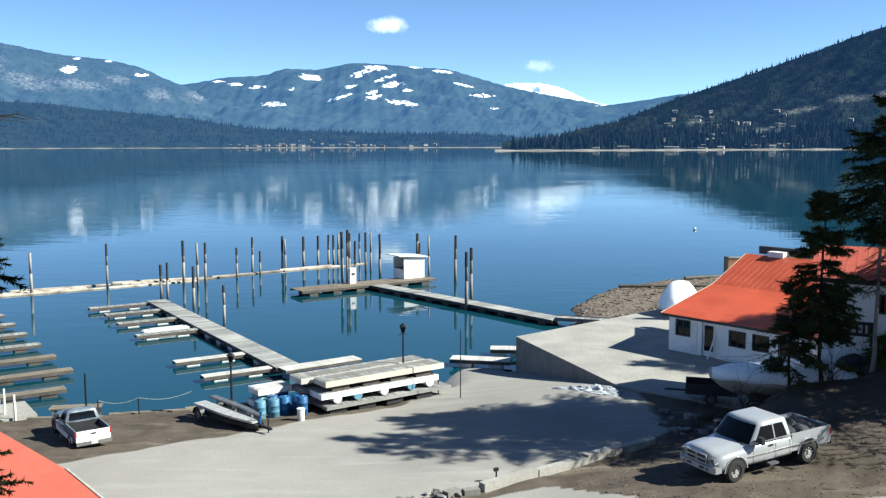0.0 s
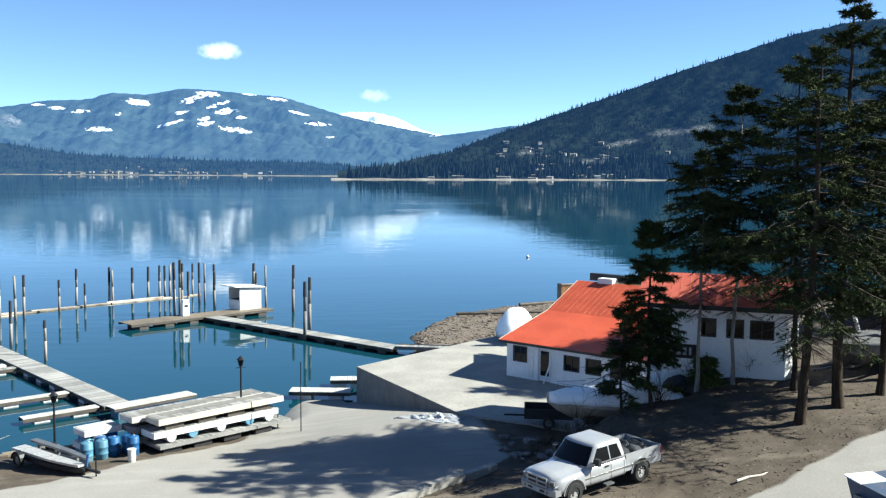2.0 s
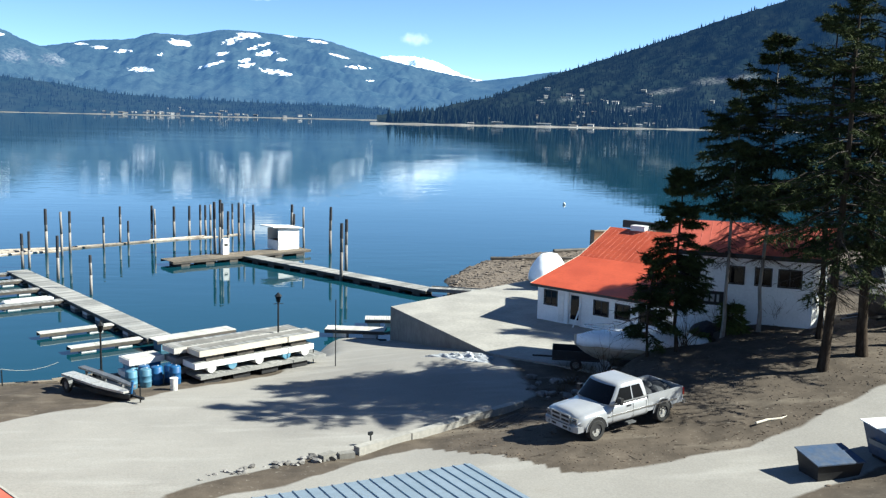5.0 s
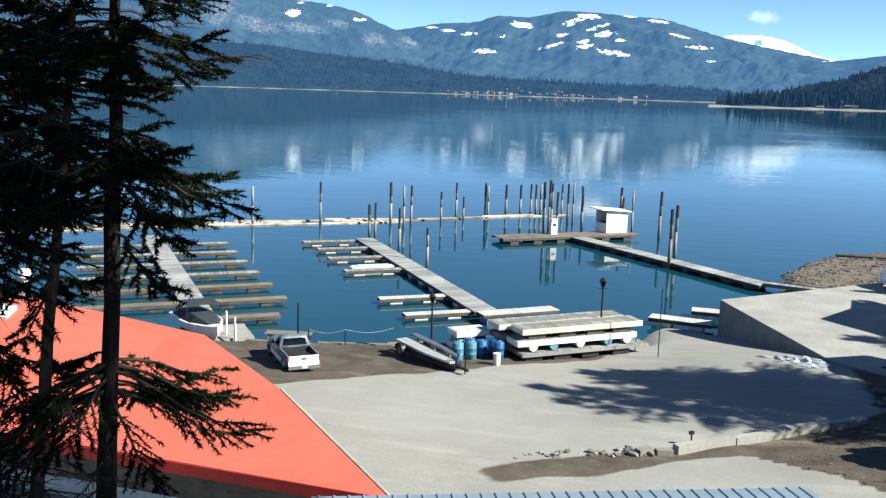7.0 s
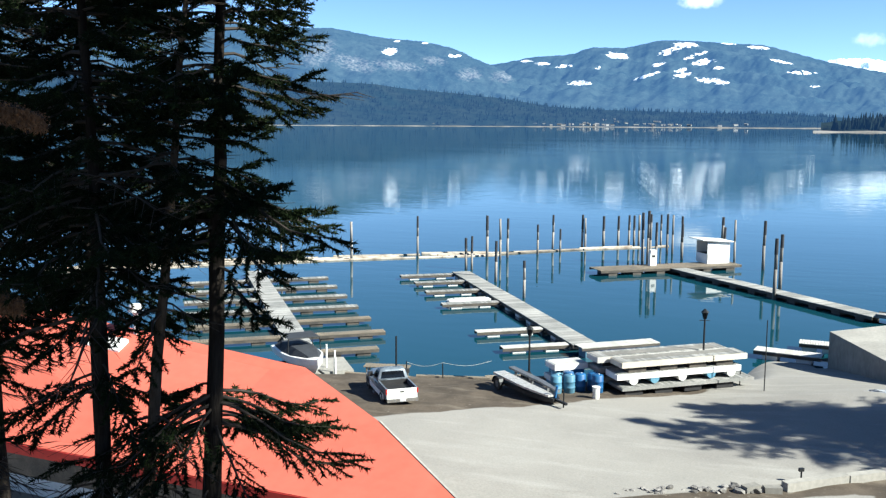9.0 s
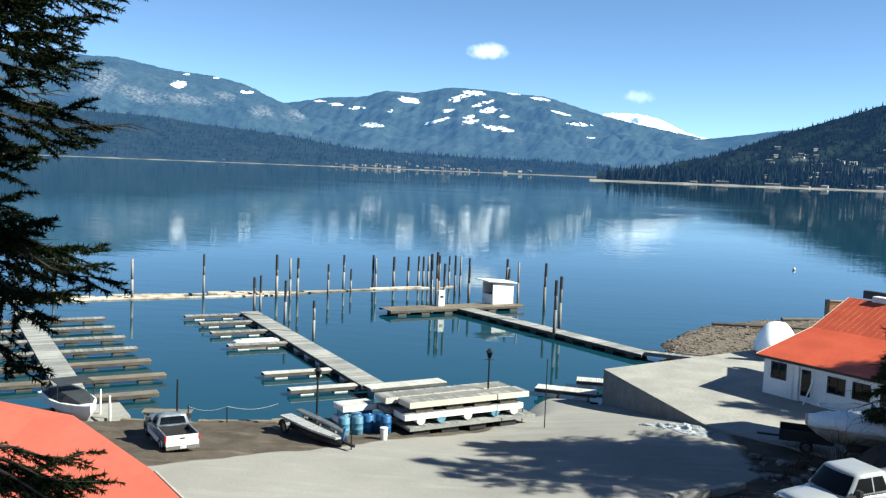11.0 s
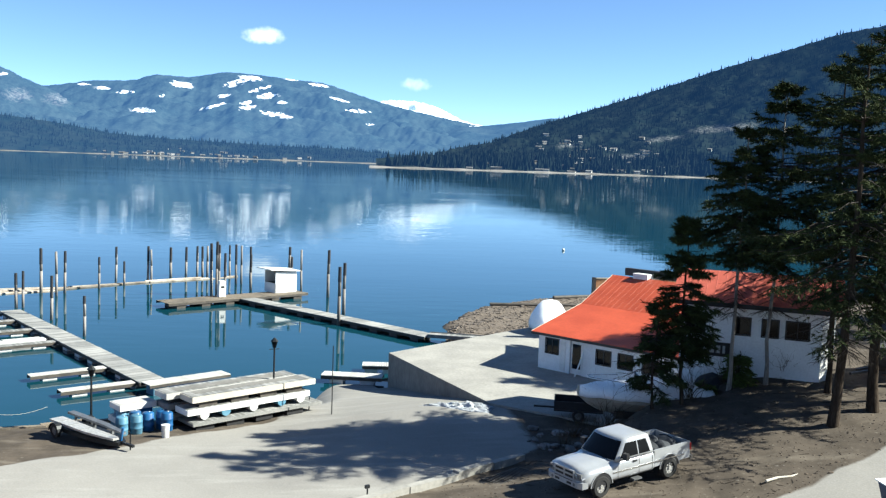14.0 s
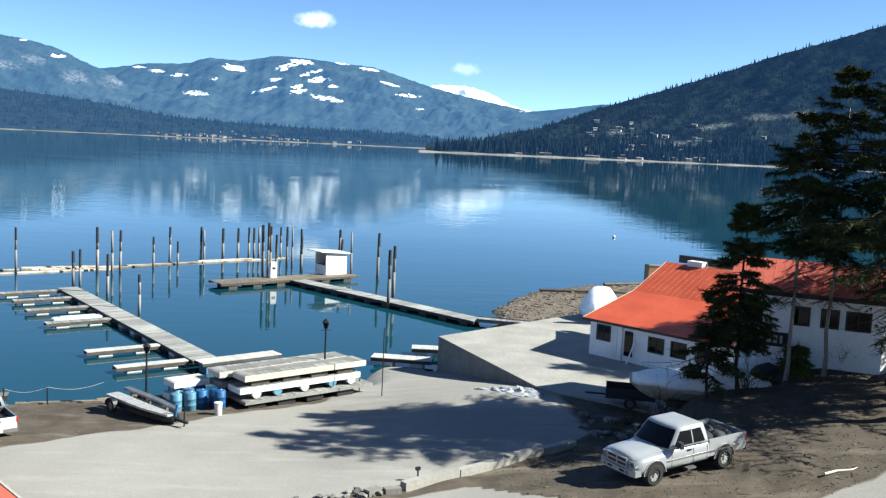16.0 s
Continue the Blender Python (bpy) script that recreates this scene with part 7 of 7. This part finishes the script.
def wood_tubes(segments, sides=4):
    """Thin limbs: (p0, p1, r0, r1) arrays joined into one mesh."""
    p0, p1, r0, r1 = (np.asarray(a, float) for a in segments)
    d = unit(p1 - p0)
    ref = np.where(np.abs(d[:, 2:3]) < 0.9, np.array([[0, 0, 1.0]]), np.array([[1.0, 0, 0]]))
    a = unit(np.cross(d, ref))
    b = np.cross(d, a)
    ang = 2 * np.pi * np.arange(sides) / sides
    circ = a[:, None] * np.cos(ang)[None, :, None] + b[:, None] * np.sin(ang)[None, :, None]
    lo = p0[:, None] + circ * r0[:, None, None]
    hi = p1[:, None] + circ * r1[:, None, None]
    V = np.concatenate([lo, hi], 1).reshape(-1, 3)
    n = len(p0)
    base = (np.arange(n) * 2 * sides)[:, None]
    i = np.arange(sides)[None]
    j = (i + 1) % sides
    F = np.stack([base + i, base + j, base + sides + j, base + sides + i], -1).reshape(-1, 4)
    return V, F


def conifer(x, y, height, crown_from, reach, seed, label, trunk_r=0.2, branches=120, twigs=11, blades=9, blade_len=0.24, blade_w=0.05, lean=(0, 0), droop=0.35,
            bare_from=None, mat="needles", group="conifers by the drive", shape=0.75, z=None, sparse=0.0, tiers=None, splay=0.75, bark="bark", tip_up=0.12, forward=0.75, full=1.0):
    """A conifer: tapered trunk, drooping limbs in loose whorls, twigs and tufts of needles."""
    rng = np.random.RandomState(seed)
    z0 = gz(x, y) - 0.1 if z is None else z
    t = thing("conifer", label, "tree", at(x, y, z0), group)
    # trunk
    hs = np.linspace(0, height, 14)
    sway = np.cumsum(rng.normal(0, 0.035, (14, 2)), 0) + np.outer(hs / height, lean)
    sway[0] = 0
    rad = trunk_r * (1 - hs / height) ** 0.8 + 0.015
    rad[0] *= 1.35
    ring = 10
    ang = 2 * np.pi * np.arange(ring) / ring
    V = []
    for h, s, r in zip(hs, sway, rad):
        wob = 1 + 0.07 * rng.normal(size=ring)
        V.append(np.stack([s[0] + r * wob * np.cos(ang), s[1] + r * wob * np.sin(ang), np.full(ring, h)], -1))
    V = np.concatenate(V)
    F = []
    for k in range(13):
        for i in range(ring):
            j = (i + 1) % ring
            F.append((k * ring + i, k * ring + j, (k + 1) * ring + j, (k + 1) * ring + i))
    mesh_object("trunk", V, F, M[bark], t, smooth=True)

    def stem(h):
        return np.stack([np.interp(h, hs, sway[:, 0]), np.interp(h, hs, sway[:, 1]), h], -1)

    # limbs
    bare_from = crown_from if bare_from is None else bare_from
    h = np.sort(bare_from + (height - 0.3 - bare_from) * rng.uniform(0, 1, branches) ** 0.9)
    if tiers is not None:
        h = np.sort(np.clip(rng.choice(tiers, branches) + rng.normal(0, 0.2, branches), bare_from, height - 0.3))
    az = np.cumsum(rng.uniform(1.5, 3.1, branches))
    rel = np.clip((h - crown_from) / (height - crown_from), 0, 1)
    L = reach * np.minimum(1, full * (1 - rel)) ** shape * rng.uniform(0.45, 1.15, branches) + 0.25
    L = L * np.where(h < crown_from, rng.uniform(0.3, 0.7, branches), 1) * np.where(rel < 0.12, 0.8, 1)
    dirs = np.stack([np.cos(az), np.sin(az), np.zeros(branches)], -1)
    rise = np.interp(rel, (0, 0.5, 1), (-0.12, 0.12, 0.75))
    P0 = stem(h)
    ks = np.linspace(0, 1, 6)

    def limb(i, k):
        k = np.asarray(k)[..., None]
        return P0[i] + dirs[i] * (L[i][:, None] * k if np.ndim(i) else L[i] * k) + np.array([0, 0, 1.0]) * ((rise[i] * L[i])[:, None] * k - (droop * L[i])[:, None] * k ** 2 + tip_up * (L[i])[:, None] * k ** 4 if np.ndim(i) else rise[i] * L[i] * k - droop * L[i] * k ** 2 + tip_up * L[i] * k ** 4)

    allI = np.arange(branches)
    nodes = np.stack([limb(allI, np.full(branches, k)) for k in ks], 1)
    nodes[:, 1:] += rng.normal(0, 0.03, nodes[:, 1:].shape) * L[:, None, None] * 0.4
    p0s, p1s, r0s, r1s = [], [], [], []
    br = 0.012 + 0.012 * L
    for k in range(5):
        p0s.append(nodes[:, k])
        p1s.append(nodes[:, k + 1])
        r0s.append(br * (1 - 0.17 * k))
        r1s.append(br * (1 - 0.17 * (k + 1)))
    # twigs on each limb
    live = rng.uniform(size=branches) > sparse
    live &= h > crown_from - 0.01
    I = np.repeat(allI, twigs)
    k = np.tile(np.linspace(0.22, 1.0, twigs), branches) + rng.uniform(-0.03, 0.03, branches * twigs)
    k = np.clip(k, 0.1, 0.999)
    seg = np.minimum((k * 5).astype(int), 4)
    fr = (k * 5 - seg)[:, None]
    T0 = nodes[I, seg] * (1 - fr) + nodes[I, seg + 1] * fr
    bd = unit(nodes[I, seg + 1] - nodes[I, seg])
    side = np.stack([-dirs[I, 1], dirs[I, 0], np.zeros(len(I))], -1) * np.where(np.arange(len(I)) % 2, 1, -1)[:, None]
    spread = rng.uniform(0.5, 1.1, (len(I), 1)) * (1 - 0.75 * (k[:, None] > 0.95))
    td = unit(bd * forward + side * spread + np.stack([np.zeros(len(I)), np.zeros(len(I)), rng.uniform(-0.45, 0.05, len(I))], -1))
    tl = (0.16 + 0.30 * L[I] * (1.05 - 0.72 * k)) * rng.uniform(0.7, 1.2, len(I))
    T1 = T0 + td * tl[:, None]
    T1[:, 2] -= 0.12 * tl
    p0s.append(T0)
    p1s.append(T1)
    r0s.append(np.full(len(I), 0.009))
    r1s.append(np.full(len(I), 0.003))
    Vw, Fw = wood_tubes((np.concatenate(p0s), np.concatenate(p1s), np.concatenate(r0s), np.concatenate(r1s)), 3)
    mesh_object("branchwork", Vw, Fw, M["twig"], t)
    # needle tufts along the twigs
    keep = live[I]
    T0, T1, td, tl = T0[keep], T1[keep], td[keep], tl[keep]
    n = len(T0)
    q = rng.uniform(0.0, 1.05, (n, blades, 1))
    base = T0[:, None] * (1 - q) + T1[:, None] * q
    out = unit(rng.normal(size=(n, blades, 3)) * np.array([1, 1, 0.55]))
    bdir = unit(td[:, None] * 0.9 + out * splay - np.array([0, 0, 0.12]))
    bl = blade_len * rng.uniform(0.6, 1.25, (n, blades, 1))
    wv = unit(np.cross(bdir, rng.normal(size=(n, blades, 3)))) * blade_w * rng.uniform(0.6, 1.2, (n, blades, 1))
    Vb = np.stack([base + wv, base + bdir * bl, base - wv], 2).reshape(-1, 3)
    Fb = np.arange(len(Vb)).reshape(-1, 3)
    mesh_object("crown", Vb, Fb, M[mat], t)
    return t


TALL = "tall dark green conifer with drooping limbs on the verge"
# row along the drive


def tier_list(lo, hi, step, seed):
    r = random.Random(seed)
    out, h = [], lo
    while h < hi:
        out.append(h)
        h += step * r.uniform(0.6, 1.4)
    return tuple(out)


def drive_conifer(x, y, h, crown, reach, seed, r, n, label=TALL, sparse=0.06, gap=0.5, **kw):
    return conifer(x, y, h, crown, reach, seed, label, r, n, 13, 30, 0.24, 0.026, tiers=tier_list(kw.get("bare_from") or crown, h - 0.2, gap, seed), sparse=sparse, droop=0.5, tip_up=0.28, splay=1.05, shape=1.0, full=1.6, **kw)


drive_conifer(21.7, 36.8, 16.2, 4.4, 4.0, 1, 0.19, 120, bare_from=3.3, sparse=0.12, gap=0.75)
drive_conifer(24.1, 37.8, 18.0, 4.4, 4.0, 2, 0.22, 135, lean=(0.3, 0.2), bare_from=3.3, sparse=0.12, gap=0.75)
drive_conifer(26.8, 38.8, 16.8, 4.6, 3.6, 3, 0.16, 150, bare_from=3.4, gap=0.7)
drive_conifer(29.7, 40.6, 18.0, 6.4, 3.6, 4, 0.20, 180, bare_from=3.6)
drive_conifer(38.5, 49.5, 16.5, 4.6, 4.2, 5, 0.26, 140)
drive_conifer(23.6, 40.6, 15.6, 6.6, 3.2, 16, 0.12, 70, bare_from=5.0, sparse=0.12, gap=0.75)
# grove before the upper house
drive_conifer(21.4, 42.3, 14.4, 6.0, 2.9, 6, 0.085, 125, bare_from=3.8, bark="bark_pale", sparse=0.12, gap=0.75)
drive_conifer(19.45, 42.1, 12.6, 6.4, 2.4, 7, 0.08, 110, bare_from=3.8, bark="bark_pale", sparse=0.12, gap=0.75)
drive_conifer(16.8, 41.1, 8.7, 2.7, 1.3, 8, 0.08, 110, "slim dark green conifer beside the stored boat", sparse=0.25, gap=0.35)
drive_conifer(15.35, 41.0, 4.8, 1.2, 1.5, 9, 0.06, 55, "small sparse dark conifer beside the stored boat", sparse=0.5)
conifer(18.6, 42.6, 1.9, 0.2, 0.62, 14, "small light green young conifer by the house", 0.05, 60, 9, 14, 0.16, 0.028, group="young conifers", mat="needles_young")
conifer(20.3, 42.9, 1.7, 0.2, 0.6, 15, "small light green young conifer by the house", 0.05, 50, 9, 14, 0.16, 0.028, group="young conifers", mat="needles_young")
# unseen trees, added only to keep the close ones in shade
conifer(14.5, 8.3, 28.0, 6.0, 4.6, 31, "large dense unseen conifer added to shade the close trees", 0.4, 200, 12, 9, 0.45, 0.10, shape=0.4)
conifer(19.0, 7.4, 29.0, 8.0, 4.6, 32, "large dense unseen conifer added to shade the close trees", 0.45, 200, 12, 9, 0.45, 0.10, shape=0.4)
# close trees before the hall
NEAR = "tall slender conifer with bare lower limbs, close by"
CLOSE = dict(group="conifers before the hall", droop=0.62, tip_up=0.42, mat="needles_shaded", splay=1.0, forward=1.3, shape=0.38)
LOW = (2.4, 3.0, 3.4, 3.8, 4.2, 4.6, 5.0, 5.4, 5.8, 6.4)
conifer(-10.05, 12.6, 18.0, 7.6, 2.4, 21, NEAR, 0.165, 195, 13, 88, 0.10, 0.0142, bare_from=2.0, sparse=0.16, bark="bark_shaded", tiers=LOW + (8.2, 9.4, 10.2, 10.8, 11.4, 12.0, 12.6, 13.2, 13.8, 14.4, 15.2, 16.0, 17.0), **CLOSE)
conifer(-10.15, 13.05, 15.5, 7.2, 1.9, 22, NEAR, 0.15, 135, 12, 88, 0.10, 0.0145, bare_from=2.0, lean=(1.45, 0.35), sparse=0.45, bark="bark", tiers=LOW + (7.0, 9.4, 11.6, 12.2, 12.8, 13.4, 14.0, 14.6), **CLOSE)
conifer(-8.95, 13.6, 19.0, 6.6, 2.6, 23, NEAR, 0.20, 170, 16, 92, 0.10, 0.0145, bare_from=2.0, lean=(0.98, 0.25), sparse=0.10, bark="bark_shaded", tiers=(3.4, 4.4, 5.2, 5.8, 7.3, 7.6, 10.5, 10.9, 11.1, 12.8, 13.2, 13.6, 14.2, 14.8, 15.4, 16.2, 17.0), **CLOSE)
near_left = conifer(-13.0, 13.0, 17.5, 7.6, 2.6, 24, NEAR, 0.18, 200, 13, 88, 0.10, 0.0142, bare_from=2.0, sparse=0.10, bark="bark_shaded", tiers=LOW + (7.6, 8.8, 9.6, 10.6, 11.4, 12.2, 12.8, 13.4, 14.0, 14.8, 15.6), **CLOSE)
conifer(-14.6, 15.2, 18.0, 8.8, 2.6, 25, NEAR, 0.12, 150, 13, 60, 0.11, 0.017, bare_from=4.0, sparse=0.2, bark="bark_shaded", tiers=(7.5, 9.0, 10.0, 10.8, 11.4, 12.0, 12.6, 13.2, 13.8, 14.4, 15.2), **CLOSE)
conifer(-12.1, 15.2, 18.0, 8.6, 2.2, 26, NEAR, 0.10, 115, 13, 60, 0.11, 0.017, bare_from=4.0, sparse=0.35, bark="bark_shaded", tiers=(9.4, 10.4, 11.0, 11.6, 12.2, 12.8, 13.4, 14.0, 14.8, 15.6), **CLOSE)


def dry_spray(tree, x, y, z, reach, heading, seed):
    """A dead limb whose rust-brown needles still hang from it."""
    rng = np.random.RandomState(seed)
    o = np.array((x, y, z)) - np.array(tree.matrix_world.translation)
    d = np.array((math.cos(radians(heading)), math.sin(radians(heading)), 0.0))
    k = np.linspace(0, 1, 9)[:, None]
    stem = o + d * reach * k + np.array((0, 0, 1.0)) * (0.15 * k - 0.35 * k ** 2) * reach
    V, F = wood_tubes((stem[:-1], stem[1:], np.full(8, 0.012), np.full(8, 0.009)), 4)
    mesh_object("dead_limb", V, F, M["twig"], tree)
    n = 2600
    q = rng.uniform(0.05, 1.0, (n, 1))
    root = o + d * reach * q + np.array((0, 0, 1.0)) * (0.15 * q - 0.35 * q ** 2) * reach
    drop = rng.uniform(0, 1, (n, 1)) * (0.10 + 0.34 * q * (1.2 - q))
    root = root + rng.normal(0, 0.035, (n, 3)) + np.concatenate([np.zeros((n, 2)), -drop], 1)
    tip = root + unit(rng.normal(size=(n, 3)) * 0.7 - np.array((0, 0, 0.8))) * rng.uniform(0.03, 0.07, (n, 1))
    w = unit(np.cross(tip - root, rng.normal(size=(n, 3)))) * 0.008
    V = np.stack([root + w, tip, root - w], 1).reshape(-1, 3)
    mesh_object("dry_needles", V, np.arange(len(V)).reshape(-1, 3), M["needles_dry"], tree, "rust-brown dead needles")


dry_spray(near_left, -9.5, 9.9, 15.15, 0.75, 20, 5)
dry_spray(near_left, -10.1, 10.2, 12.6, 0.6, 15, 6)


def bare_bush(x, y, h, seed, label):
    rng = np.random.RandomState(seed)
    t = thing("bush", label, "bush", at(x, y, gz(x, y) - 0.05), "bare bushes")
    p0, p1, r0, r1 = [], [], [], []
    for i in range(26):
        a = rng.uniform(0, 6.28)
        p = np.array([rng.normal(0, 0.12), rng.normal(0, 0.12), 0.0])
        d = unit(np.array([math.cos(a) * 0.5, math.sin(a) * 0.5, 1.0]))
        r = 0.018
        for k in range(5):
            q = p + d * h / 5 * rng.uniform(0.7, 1.2)
            p0.append(p), p1.append(q), r0.append(r), r1.append(r * 0.72)
            if k > 0:
                e = unit(d + rng.normal(0, 0.6, 3))
                p0.append(q), p1.append(q + e * h * 0.18), r0.append(r * 0.6), r1.append(0.003)
            p, r = q, r * 0.72
            d = unit(d + rng.normal(0, 0.22, 3))
    V, F = wood_tubes((p0, p1, r0, r1), 4)
    mesh_object("brushwood", V, F, M["bush"], t)
    return t


for i, (x, y, h) in enumerate(((13.9, 42.6, 2.4), (13.0, 41.6, 1.2), (17.4, 41.6, 1.8), (12.2, 42.4, 1.3), (11.4, 41.0, 0.9), (19.8, 43.0, 1.6), (22.6, 43.2, 1.5), (-5.6, 18.6, 2.9))):
    bare_bush(x, y, h, 40 + i, "bare brown leafless bush on the bank")


# ---- litter on the soil: clods, cones and twigs, too many to count ----
rng = np.random.RandomState(77)
V, F = [], []
ico = bmesh.new()
bmesh.ops.create_icosphere(ico, subdivisions=1, radius=1.0)
iv = np.array([v.co[:] for v in ico.verts])
jf = [[v.index for v in f.verts] for f in ico.faces]
ico.free()
lx, ly = rng.uniform(5, 34, 8000), rng.uniform(27, 44, 8000)
lz, lp = ground_z(lx, ly), pale_mask(lx, ly)
for x, y, z, p in zip(lx, ly, lz, lp):
    if p > 0.55 or x > 9 and y > 43.5:
        continue
    s = rng.uniform(0.012, 0.03) * (2.0 if rng.rand() < 0.04 else 1)
    k = len(V)
    V.extend((iv * rng.uniform(0.7, 1.3, (len(iv), 1)) * (s * rng.uniform(0.8, 2.2), s * rng.uniform(0.8, 1.6), s * 0.6) + (x, y, z + s * 0.15)).tolist())
    F.extend([[i + k for i in f] for f in jf])
ob = mesh_object("soil_litter", V, F, M["litter"])
tagged(ob, "brown clods, cones and small stones strewn on soil", "litter", kind="stuff")
p0, p1, r0, r1 = [], [], [], []
for i in range(160):
    x, y = rng.uniform(8, 31), rng.uniform(29, 43)
    if pale_mask(x, y) > 0.4:
        continue
    a, n = rng.uniform(0, 6.28), rng.uniform(0.15, 0.6)
    q = (x + n * math.cos(a), y + n * math.sin(a))
    p0.append((x, y, gz(x, y) + 0.015))
    p1.append((*q, gz(*q) + 0.02))
    r0.append(0.012)
    r1.append(0.006)
V, F = wood_tubes((p0, p1, r0, r1), 4)
ob = mesh_object("fallen_twigs", V, F, M["twig"])
tagged(ob, "dry fallen twigs scattered over the verge", "twigs", kind="stuff")
